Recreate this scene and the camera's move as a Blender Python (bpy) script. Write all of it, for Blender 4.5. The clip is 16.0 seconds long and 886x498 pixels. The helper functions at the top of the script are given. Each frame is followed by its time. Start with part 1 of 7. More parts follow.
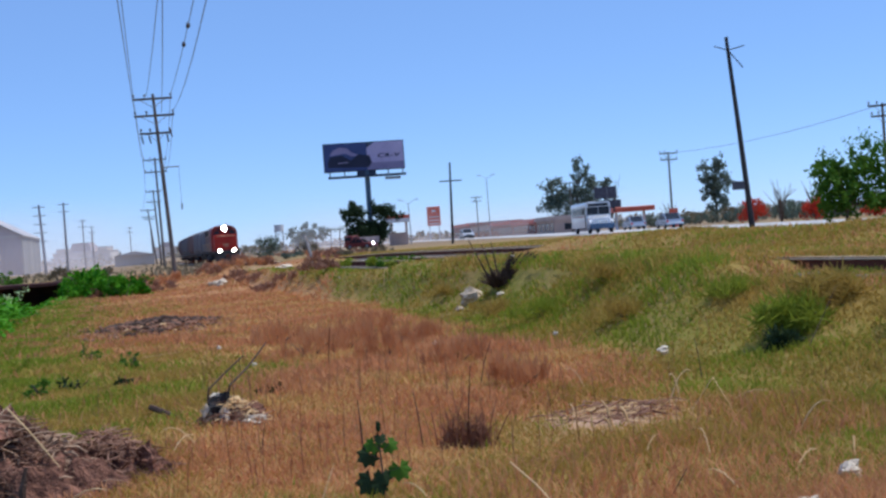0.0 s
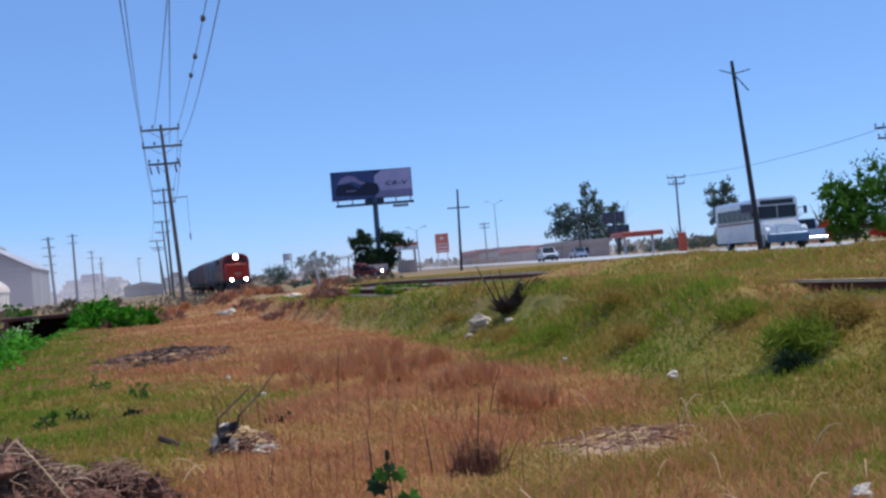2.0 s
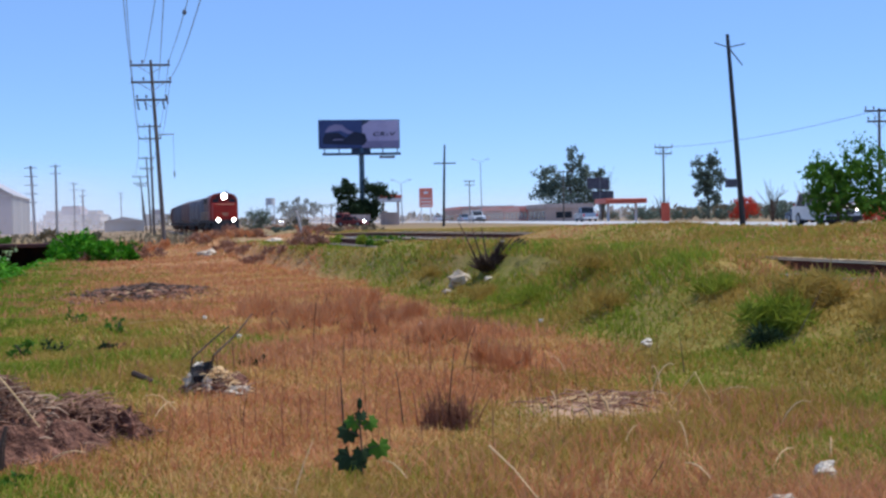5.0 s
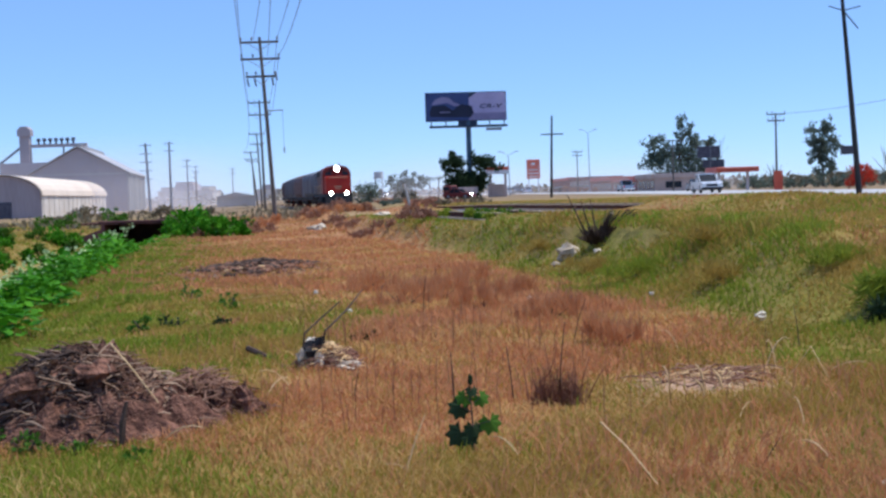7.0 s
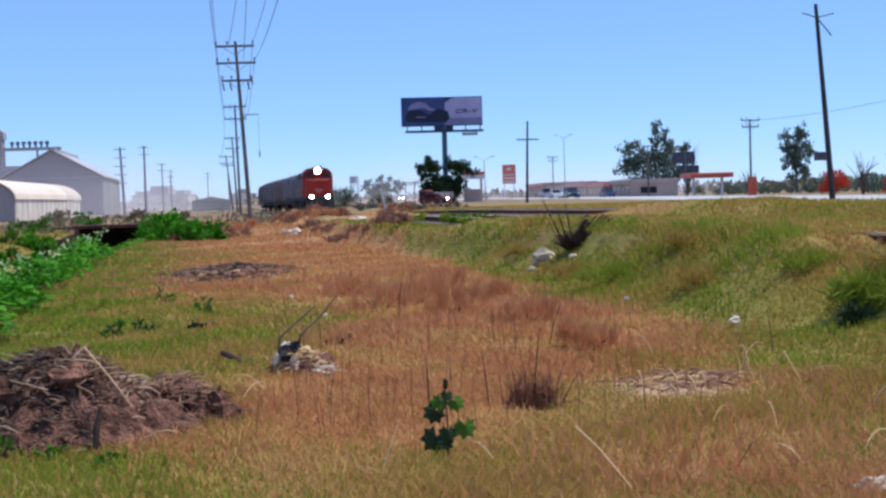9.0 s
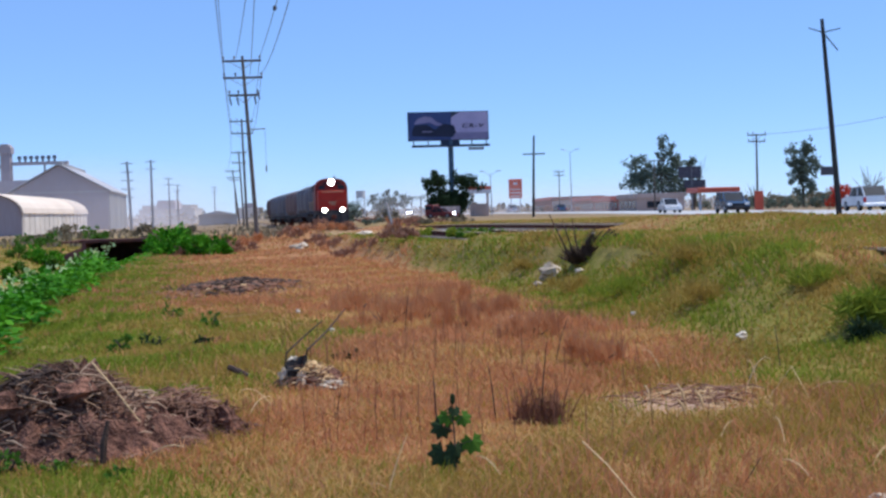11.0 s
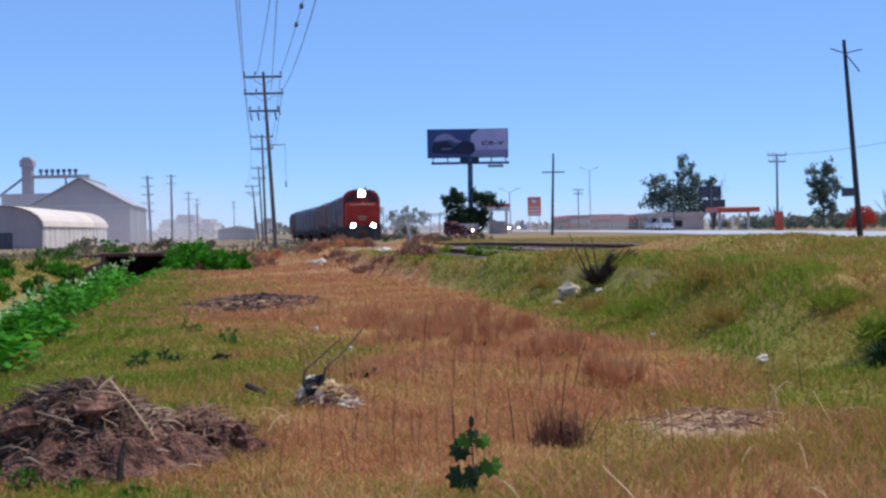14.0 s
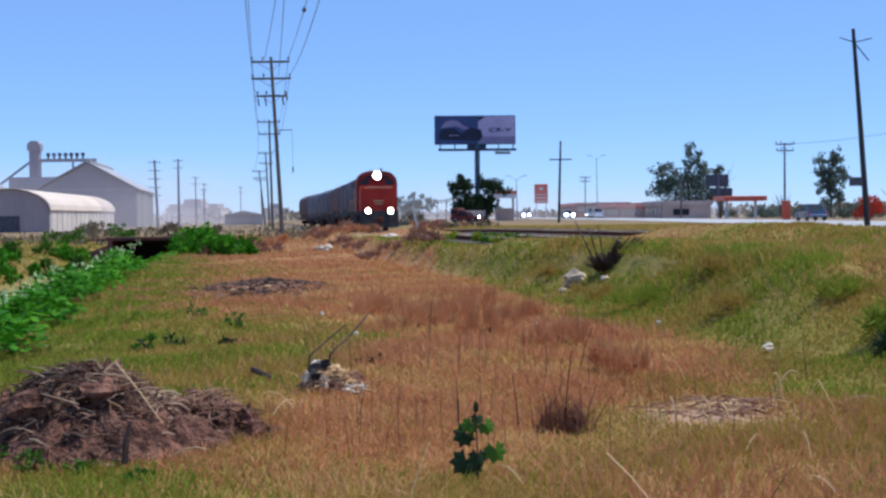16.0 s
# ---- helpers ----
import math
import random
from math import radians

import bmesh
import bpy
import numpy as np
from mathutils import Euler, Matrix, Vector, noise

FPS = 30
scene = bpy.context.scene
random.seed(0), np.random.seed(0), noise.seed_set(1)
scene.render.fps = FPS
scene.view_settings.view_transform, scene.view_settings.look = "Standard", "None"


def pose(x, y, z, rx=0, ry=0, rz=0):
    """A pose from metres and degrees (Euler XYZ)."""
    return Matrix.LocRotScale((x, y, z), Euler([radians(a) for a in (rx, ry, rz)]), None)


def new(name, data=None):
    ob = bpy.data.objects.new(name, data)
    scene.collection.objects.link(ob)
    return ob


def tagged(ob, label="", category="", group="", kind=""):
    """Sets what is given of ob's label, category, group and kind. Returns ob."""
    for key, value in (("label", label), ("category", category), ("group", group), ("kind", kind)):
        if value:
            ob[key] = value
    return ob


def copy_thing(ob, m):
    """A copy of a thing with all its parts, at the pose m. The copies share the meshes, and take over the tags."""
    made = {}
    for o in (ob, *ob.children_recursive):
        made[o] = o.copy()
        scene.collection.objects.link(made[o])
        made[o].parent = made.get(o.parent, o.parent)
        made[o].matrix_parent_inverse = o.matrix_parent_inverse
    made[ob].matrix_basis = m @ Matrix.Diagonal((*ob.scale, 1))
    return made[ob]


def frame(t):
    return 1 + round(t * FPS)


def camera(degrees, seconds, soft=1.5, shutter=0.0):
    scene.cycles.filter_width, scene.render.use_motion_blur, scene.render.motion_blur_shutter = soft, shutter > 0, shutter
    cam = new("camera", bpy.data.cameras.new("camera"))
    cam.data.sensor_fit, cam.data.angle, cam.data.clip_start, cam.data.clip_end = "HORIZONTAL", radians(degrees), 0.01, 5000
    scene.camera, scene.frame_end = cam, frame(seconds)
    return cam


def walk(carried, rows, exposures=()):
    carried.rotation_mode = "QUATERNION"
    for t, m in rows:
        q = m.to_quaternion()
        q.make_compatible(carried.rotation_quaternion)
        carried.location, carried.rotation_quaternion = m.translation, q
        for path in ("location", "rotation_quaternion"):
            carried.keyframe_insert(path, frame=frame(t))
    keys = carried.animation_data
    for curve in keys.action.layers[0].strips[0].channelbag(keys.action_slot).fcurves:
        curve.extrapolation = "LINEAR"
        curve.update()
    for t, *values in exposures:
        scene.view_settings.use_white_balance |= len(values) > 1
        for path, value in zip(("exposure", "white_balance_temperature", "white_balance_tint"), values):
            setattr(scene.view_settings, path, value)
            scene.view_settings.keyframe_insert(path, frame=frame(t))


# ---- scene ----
EXPO, KELVIN = -0.32, 5430
cam = camera(38.0, 16.0, soft=2.6)
walk(cam, [
    (0.0, pose(0.008, 0.004, 1.579, 89.422, 4.079, -4.387)),
    (0.5, pose(0.022, 0.002, 1.578, 90.038, 4.422, -3.910)),
    (1.0, pose(0.003, 0.003, 1.576, 90.267, 4.697, -3.602)),
    (1.5, pose(0.014, -0.001, 1.579, 90.401, 4.684, -3.905)),
    (2.0, pose(0.018, 0.000, 1.581, 90.650, 4.767, -4.002)),
    (2.5, pose(0.025, -0.001, 1.570, 90.008, 4.539, -4.607)),
    (2.7, pose(0.020, 0.005, 1.580, 89.214, 3.331, -6.148)),
    (3.0, pose(0.012, 0.010, 1.576, 89.275, 2.297, -4.777)),
    (3.5, pose(0.008, 0.010, 1.579, 89.316, 1.274, -4.768)),
    (3.7, pose(0.010, -0.025, 1.569, 89.597, 1.041, -4.773)),
    (5.8, pose(0.002, -0.012, 1.596, 86.683, 1.080, -4.716)),
    (6.0, pose(0.001, -0.017, 1.603, 86.248, 1.430, -2.968)),
    (6.5, pose(0.001, -0.008, 1.603, 87.166, 1.601, -1.052)),
    (7.0, pose(0.001, -0.002, 1.601, 87.481, 1.800, -0.001)),
    (7.5, pose(0.005, -0.016, 1.597, 87.835, 1.952, -0.247)),
    (8.0, pose(0.002, -0.018, 1.599, 87.885, 1.808, -0.793)),
    (8.2, pose(0.005, -0.014, 1.599, 87.665, 1.751, -0.992)),
    (10.3, pose(-0.004, -0.023, 1.598, 87.675, 1.484, -0.970)),
    (10.5, pose(-0.004, -0.020, 1.594, 87.764, 1.487, -0.792)),
    (11.0, pose(-0.004, -0.022, 1.604, 88.313, 1.612, -0.797)),
    (11.5, pose(-0.009, -0.028, 1.601, 88.812, 1.341, -0.835)),
    (12.0, pose(-0.011, -0.026, 1.603, 88.075, 1.273, -0.384)),
    (12.5, pose(-0.012, 0.031, 1.632, 89.155, 1.017, -0.484)),
    (13.0, pose(-0.016, 0.026, 1.628, 89.376, 0.821, -0.169)),
    (13.5, pose(-0.013, 0.024, 1.629, 89.155, 0.961, 0.041)),
    (14.0, pose(-0.016, 0.026, 1.628, 89.085, 1.035, 0.032)),
    (14.5, pose(-0.012, 0.028, 1.626, 88.636, 0.781, -0.559)),
    (15.0, pose(-0.008, 0.029, 1.631, 87.979, 1.642, 0.239)),
    (15.5, pose(-0.012, 0.029, 1.630, 88.125, 1.591, 1.028)),
    (16.0, pose(-0.013, 0.025, 1.621, 88.493, 0.595, 0.326)),
], exposures=[(0.0, EXPO - 0.04, KELVIN, 10), (1.0, EXPO - 0.07, KELVIN - 30, 10), (2.0, EXPO - 0.15, KELVIN - 150, 10), (2.7, EXPO - 0.06, KELVIN - 20, 10), (3.7, EXPO - 0.04, KELVIN, 10), (5.8, EXPO + 0.12, KELVIN, 10), (8.2, EXPO + 0.12, KELVIN - 20, 10), (10.3, EXPO + 0.08, KELVIN, 10), (11.8, EXPO + 0.03, KELVIN - 20, 10), (12.6, EXPO - 0.06, KELVIN - 140, 10), (14.0, EXPO - 0.04, KELVIN - 140, 10), (15.0, EXPO + 0.02, KELVIN - 90, 10), (16.0, EXPO, KELVIN - 90, 10)])

# ---- world and sun ----
SUN_ELEVATION, SUN_AZIMUTH = radians(66), radians(82)      # azimuth: from straight ahead towards the right
world = bpy.data.worlds.new("sky")
scene.world = world
world.use_nodes = True
wn, wl = world.node_tree.nodes, world.node_tree.links
sky = wn.new("ShaderNodeTexSky")
sky.sky_type, sky.sun_disc = "NISHITA", False
sky.sun_elevation, sky.sun_rotation = SUN_ELEVATION, SUN_AZIMUTH
sky.air_density, sky.dust_density, sky.ozone_density, sky.altitude = 0.95, 0.2, 6.0, 2500
# dusty air evens the blue out between the zenith and the horizon
air = wn.new("ShaderNodeMix")
air.data_type = "RGBA"
air.inputs["Factor"].default_value = 0.38
air.inputs["B"].default_value = (3.1, 4.45, 7.2, 1)
wl.new(sky.outputs["Color"], air.inputs["A"])
wl.new(air.outputs["Result"], wn["Background"].inputs["Color"])
wn["Background"].inputs["Strength"].default_value = 0.16
sun = new("sun", bpy.data.lights.new("sun", "SUN"))
sun.data.energy, sun.data.angle, sun.data.color = 4.7, radians(0.5), (1.0, 0.87, 0.69)
toward = Vector((math.sin(SUN_AZIMUTH) * math.cos(SUN_ELEVATION), math.cos(SUN_AZIMUTH) * math.cos(SUN_ELEVATION), math.sin(SUN_ELEVATION)))
sun.rotation_euler = toward.to_track_quat("Z", "Y").to_euler()

# ---- materials ----
def mat(name, c1, c2, rough=0.8, scale=2.0, fine=30.0, bump=0.15, metal=0.0, spread=0.12, coat=0.0, streak=None):
    """Two colours mixed by a broad noise, a fine grain on top, a little variation from object to object."""
    m = bpy.data.materials.new(name)
    m.use_nodes = True
    n, l = m.node_tree.nodes, m.node_tree.links
    b = n["Principled BSDF"]
    b.inputs["Roughness"].default_value, b.inputs["Metallic"].default_value = rough, metal
    b.inputs["Coat Weight"].default_value = coat
    b.inputs["Specular IOR Level"].default_value = 0.12 if rough > 0.65 else 0.35
    tc = n.new("ShaderNodeTexCoord")
    src = tc.outputs["Object"]
    if streak:
        mp = n.new("ShaderNodeMapping")
        mp.inputs["Scale"].default_value = streak
        l.new(src, mp.inputs["Vector"])
        src = mp.outputs["Vector"]
    n1, n2 = n.new("ShaderNodeTexNoise"), n.new("ShaderNodeTexNoise")
    for node, s, d in ((n1, scale, 4), (n2, fine, 3)):
        node.inputs["Scale"].default_value, node.inputs["Detail"].default_value = s, d
        l.new(src, node.inputs["Vector"])
    ramp = n.new("ShaderNodeValToRGB")
    ramp.color_ramp.elements[0].position, ramp.color_ramp.elements[1].position = 0.35, 0.68
    ramp.color_ramp.elements[0].color, ramp.color_ramp.elements[1].color = (*c1, 1), (*c2, 1)
    l.new(n1.outputs["Fac"], ramp.inputs["Fac"])
    info = n.new("ShaderNodeObjectInfo")
    add = n.new("ShaderNodeMath")
    add.operation = "ADD"
    l.new(n2.outputs["Fac"], add.inputs[0]), l.new(info.outputs["Random"], add.inputs[1])
    rng = n.new("ShaderNodeMapRange")
    rng.inputs["From Min"].default_value, rng.inputs["From Max"].default_value = 0.3, 1.7
    rng.inputs["To Min"].default_value, rng.inputs["To Max"].default_value = 1 - spread * 2, 1 + spread * 2
    l.new(add.outputs[0], rng.inputs["Value"])
    hsv = n.new("ShaderNodeHueSaturation")
    l.new(rng.outputs[0], hsv.inputs["Value"]), l.new(ramp.outputs["Color"], hsv.inputs["Color"])
    l.new(hsv.outputs["Color"], b.inputs["Base Color"])
    if bump:
        bp = n.new("ShaderNodeBump")
        bp.inputs["Strength"].default_value, bp.inputs["Distance"].default_value = bump, 0.05
        l.new(n2.outputs["Fac"], bp.inputs["Height"]), l.new(bp.outputs["Normal"], b.inputs["Normal"])
    return m


def leafy(name, colours, glow_through=0.3, rough=0.6):
    """Blades and leaves: each island takes its own shade, and some light comes through."""
    m = bpy.data.materials.new(name)
    m.use_nodes = True
    n, l = m.node_tree.nodes, m.node_tree.links
    b, out = n["Principled BSDF"], n["Material Output"]
    geo = n.new("ShaderNodeNewGeometry")
    ramp = n.new("ShaderNodeValToRGB")
    for i, c in enumerate(colours):
        e = ramp.color_ramp.elements
        k = e[i] if i < 2 else e.new(i / (len(colours) - 1))
        k.position, k.color = i / (len(colours) - 1), (*c, 1)
    noise_node = n.new("ShaderNodeTexNoise")
    noise_node.inputs["Scale"].default_value, noise_node.inputs["Detail"].default_value = 0.9, 3
    l.new(geo.outputs["Position"], noise_node.inputs["Vector"])
    mixer = n.new("ShaderNodeMix")
    mixer.inputs["Factor"].default_value = 0.74
    l.new(geo.outputs["Random Per Island"], mixer.inputs["A"]), l.new(noise_node.outputs["Fac"], mixer.inputs["B"])
    l.new(mixer.outputs["Result"], ramp.inputs["Fac"])
    l.new(ramp.outputs["Color"], b.inputs["Base Color"])
    b.inputs["Roughness"].default_value = rough
    b.inputs["Specular IOR Level"].default_value = 0.08
    tr = n.new("ShaderNodeBsdfTranslucent")
    l.new(ramp.outputs["Color"], tr.inputs["Color"])
    mix = n.new("ShaderNodeMixShader")
    mix.inputs["Fac"].default_value = glow_through
    l.new(b.outputs[0], mix.inputs[1]), l.new(tr.outputs[0], mix.inputs[2]), l.new(mix.outputs[0], out.inputs["Surface"])
    return m


def lamp_glow(name, colour, strength):
    m = bpy.data.materials.new(name)
    m.use_nodes = True
    b = m.node_tree.nodes["Principled BSDF"]
    b.inputs["Base Color"].default_value = (*colour, 1)
    b.inputs["Emission Color"].default_value, b.inputs["Emission Strength"].default_value = (*colour, 1), strength
    return m


def glassy(name, colour, rough=0.08):
    m = mat(name, colour, tuple(c * 1.3 for c in colour), rough, 1.0, 8.0, 0.0, 0.0, 0.05)
    m.node_tree.nodes["Principled BSDF"].inputs["Specular IOR Level"].default_value = 0.22
    return m


WOOD_POLE = mat("weathered pole wood", (0.10, 0.085, 0.075), (0.17, 0.15, 0.135), 0.85, 1.2, 25, 0.3, streak=(6, 6, 0.5))
DARK_POLE = mat("dark creosoted wood", (0.035, 0.035, 0.04), (0.07, 0.065, 0.065), 0.8, 1.2, 25, 0.3, streak=(6, 6, 0.5))
CONCRETE = mat("pale concrete", (0.30, 0.28, 0.28), (0.42, 0.40, 0.39), 0.85, 1.5, 40, 0.2)
METAL = mat("dull galvanised steel", (0.22, 0.23, 0.25), (0.34, 0.35, 0.37), 0.5, 2, 30, 0.05, 0.6)
WIRE = mat("weathered cable", (0.05, 0.05, 0.06), (0.09, 0.09, 0.1), 0.5, 2, 30, 0.0)
PORCELAIN = mat("brown porcelain", (0.06, 0.04, 0.035), (0.10, 0.06, 0.05), 0.3, 4, 30, 0.0)
RAIL = mat("rusted rail steel", (0.10, 0.032, 0.022), (0.17, 0.06, 0.04), 0.9, 3, 60, 0.2)
RAIL_TOP = mat("worn rail head", (0.70, 0.50, 0.29), (0.84, 0.64, 0.41), 0.75, 3, 60, 0.05)
SLEEPER = mat("weathered sleeper wood", (0.16, 0.13, 0.11), (0.28, 0.235, 0.20), 0.9, 3, 40, 0.4)
BALLAST = mat("grey ballast stone", (0.30, 0.265, 0.235), (0.52, 0.47, 0.42), 0.95, 6, 30, 0.8)
BED_EARTH = mat("grass-grown earthy ballast", (0.17, 0.15, 0.07), (0.33, 0.26, 0.15), 0.95, 2.5, 30, 0.8)
ASPHALT = mat("sun-bleached asphalt", (0.44, 0.43, 0.41), (0.54, 0.52, 0.50), 0.8, 0.4, 25, 0.2)
LINE_PAINT = mat("road paint", (0.6, 0.6, 0.56), (0.75, 0.75, 0.7), 0.7, 1, 20, 0.1)
LOCO_RED = mat("faded orange-red loco paint", (0.40, 0.020, 0.008), (0.49, 0.034, 0.014), 0.6, 0.9, 18, 0.05)
CAB_RED = mat("sooty dark red cab paint", (0.20, 0.016, 0.010), (0.29, 0.028, 0.018), 0.6, 0.9, 18, 0.05)
LOCO_STRIPE = mat("yellowed white stripe paint", (0.42, 0.28, 0.15), (0.52, 0.36, 0.21), 0.6, 2, 20, 0.03)
LOCO_DARK = mat("sooty black underframe", (0.022, 0.022, 0.026), (0.05, 0.046, 0.045), 0.75, 2, 30, 0.1)
HOPPER_GREY = mat("dusty grey hopper paint", (0.14, 0.135, 0.15), (0.23, 0.22, 0.235), 0.7, 0.5, 20, 0.08, streak=(1.5, 1.5, 0.25))
HOPPER_BROWN = mat("rust brown hopper paint", (0.15, 0.10, 0.095), (0.22, 0.155, 0.145), 0.7, 0.5, 20, 0.08, streak=(1.5, 1.5, 0.25))
DARK_GLASS = glassy("dark window glass", (0.02, 0.024, 0.032), 0.2)
HEADLAMP = lamp_glow("lit headlamp", (1.0, 0.93, 0.78), 60)
DITCHLAMP = lamp_glow("lit ditch lamp", (1.0, 0.86, 0.6), 40)
CAR_GLOW = lamp_glow("glow for car lamps and a glint", (1.0, 0.97, 0.92), 30)
TAILLAMP = mat("red lamp lens", (0.35, 0.02, 0.02), (0.45, 0.03, 0.03), 0.3, 4, 20, 0.0)
WHITE_PAINT = mat("white vehicle paint", (0.66, 0.67, 0.69), (0.76, 0.77, 0.79), 0.25, 1, 20, 0.0, 0.0, 0.05, 0.6)
SILVER_PAINT = mat("silver-blue vehicle paint", (0.30, 0.36, 0.46), (0.38, 0.44, 0.54), 0.25, 1, 20, 0.0, 0.3, 0.05, 0.6)
BLUE_PAINT = mat("dark blue vehicle paint", (0.03, 0.07, 0.14), (0.05, 0.10, 0.19), 0.22, 1, 20, 0.0, 0.2, 0.05, 0.6)
RUBBER = mat("tyre rubber", (0.018, 0.018, 0.02), (0.035, 0.034, 0.034), 0.85, 4, 40, 0.1)
CHROME = mat("bright trim", (0.5, 0.5, 0.52), (0.65, 0.65, 0.67), 0.2, 3, 20, 0.0, 0.9)
TRUCK_RED = mat("dusty dark red truck paint", (0.12, 0.018, 0.018), (0.18, 0.03, 0.028), 0.5, 1, 20, 0.05)
BOARD_SIDE = mat("billboard steel", (0.03, 0.045, 0.08), (0.05, 0.07, 0.11), 0.6, 1, 20, 0.05)
POST_TEAL = mat("teal painted steel post", (0.05, 0.09, 0.13), (0.08, 0.13, 0.18), 0.5, 1, 20, 0.05)
PRINT_DARK = mat("dark blue printed vinyl", (0.03, 0.045, 0.14), (0.05, 0.075, 0.2), 0.5, 0.15, 3, 0.0)
PRINT_PALE = mat("lilac printed vinyl", (0.36, 0.32, 0.50), (0.52, 0.46, 0.62), 0.5, 0.12, 3, 0.0)
PRINT_MID = mat("grey-violet printed vinyl", (0.24, 0.21, 0.36), (0.33, 0.29, 0.46), 0.5, 0.15, 3, 0.0)
PRINT_INK = mat("near-black printed vinyl", (0.008, 0.012, 0.035), (0.015, 0.02, 0.05), 0.5, 0.3, 3, 0.0)
# Mauve wall tone holds shade and haze; SHED_SIDE is the sunlit tone.
SHED_SHADED = mat("grey-mauve cladding toned for shade", (0.35, 0.30, 0.30), (0.43, 0.37, 0.37), 0.7, 0.1, 3, 0.05, streak=(1, 1, 0.15))
SHED_SIDE = mat("pale sheet cladding", (0.42, 0.40, 0.38), (0.52, 0.50, 0.47), 0.7, 0.1, 3, 0.05, streak=(1, 1, 0.15))
SHED_ROOF = mat("weathered zinc roof sheet", (0.42, 0.39, 0.37), (0.55, 0.51, 0.48), 0.55, 0.12, 3, 0.05, 0.2)
ARCH_ROOF = mat("cream painted roof sheet", (0.68, 0.54, 0.40), (0.78, 0.64, 0.49), 0.6, 0.15, 3, 0.05)
ARCH_WALL = mat("whitewashed wall", (0.62, 0.55, 0.46), (0.74, 0.67, 0.57), 0.85, 0.3, 5, 0.1)
SHOP_RED = mat("red-orange shop fascia", (0.58, 0.10, 0.055), (0.68, 0.14, 0.08), 0.5, 0.5, 8, 0.0)
SHOP_WALL = mat("dusty pink render", (0.38, 0.17, 0.135), (0.48, 0.25, 0.205), 0.85, 0.3, 6, 0.1)
SHOP_PALE = mat("dusty cream render", (0.46, 0.36, 0.31), (0.58, 0.47, 0.41), 0.85, 0.3, 6, 0.1)
SIGN_WHITE = mat("white sign panel", (0.6, 0.6, 0.6), (0.72, 0.72, 0.72), 0.5, 1, 10, 0.0)
SIGN_BACK = mat("dark sign back", (0.05, 0.05, 0.07), (0.09, 0.09, 0.11), 0.6, 2, 20, 0.05)
BARK = mat("grey-brown bark", (0.08, 0.06, 0.05), (0.16, 0.13, 0.10), 0.95, 3, 25, 0.6)
STICK = mat("dry dark stick", (0.06, 0.04, 0.03), (0.13, 0.09, 0.07), 0.9, 6, 60, 0.4)
STRAW = mat("bleached straw", (0.62, 0.41, 0.19), (0.80, 0.58, 0.31), 0.85, 6, 60, 0.2)
STRAW_OLD = mat("greyed straw", (0.34, 0.22, 0.14), (0.50, 0.36, 0.24), 0.9, 6, 60, 0.2)
PILE_EARTH = mat("matted dead roots and earth", (0.07, 0.034, 0.026), (0.40, 0.20, 0.13), 0.95, 9, 45, 1.0)
PILE_STRAND = mat("dead brown stalks", (0.10, 0.05, 0.034), (0.40, 0.235, 0.155), 0.9, 5, 60, 0.3)
TRASH_WHITE = mat("dirty white plastic", (0.60, 0.48, 0.34), (0.86, 0.76, 0.60), 0.7, 14, 50, 0.5)
TRASH_DARK = mat("dark rag", (0.02, 0.02, 0.022), (0.05, 0.045, 0.045), 0.9, 10, 50, 0.4)
CARDBOARD = mat("pale limestone-coloured block", (0.46, 0.36, 0.25), (0.82, 0.70, 0.54), 0.9, 5, 30, 0.4)
CULVERT = mat("rust-stained dark brick", (0.09, 0.05, 0.055), (0.20, 0.095, 0.08), 0.9, 1.2, 15, 0.4)
HOOD_GREY = mat("sooty red-grey hood paint", (0.10, 0.05, 0.045), (0.18, 0.10, 0.09), 0.6, 0.7, 18, 0.05)
GRASS_DRY = leafy("dry red-brown grass", [(0.356, 0.136, 0.056), (0.523, 0.227, 0.098), (0.632, 0.329, 0.152), (0.701, 0.439, 0.222)], 0.4)
GRASS_TAN = leafy("straw-coloured grass", [(0.442, 0.258, 0.077), (0.563, 0.343, 0.11), (0.653, 0.429, 0.162), (0.482, 0.328, 0.085)], 0.4)
GRASS_OLIVE = leafy("olive grass", [(0.252, 0.194, 0.033), (0.362, 0.261, 0.054), (0.453, 0.308, 0.075), (0.281, 0.251, 0.037)], 0.4)
GRASS_GREEN = leafy("green grass", [(0.14, 0.206, 0.015), (0.213, 0.272, 0.025), (0.286, 0.32, 0.035), (0.348, 0.32, 0.052)], 0.4)
LEAF_BRIGHT = leafy("bright broad leaves", [(0.012, 0.055, 0.003), (0.045, 0.175, 0.005), (0.115, 0.32, 0.012), (0.25, 0.47, 0.035)], 0.25, 0.6)
LEAF_DARK = leafy("dark green foliage", [(0.016, 0.032, 0.014), (0.032, 0.054, 0.022), (0.052, 0.076, 0.028)], 0.2)
LEAF_GREYGREEN = leafy("dusty grey-green foliage", [(0.10, 0.13, 0.10), (0.145, 0.18, 0.135), (0.20, 0.235, 0.175)], 0.2)
LEAF_MID = leafy("mid green foliage", [(0.041, 0.109, 0.01), (0.083, 0.178, 0.02), (0.134, 0.248, 0.034)], 0.3)
TUFT_BROWN = leafy("dead brown tuft", [(0.18, 0.075, 0.048), (0.30, 0.14, 0.085), (0.42, 0.24, 0.15)], 0.2)
LEAF_GLINT = leafy("pale leaves for glints", [(0.48, 0.64, 0.22), (0.70, 0.76, 0.42)], 0.3, 0.4)
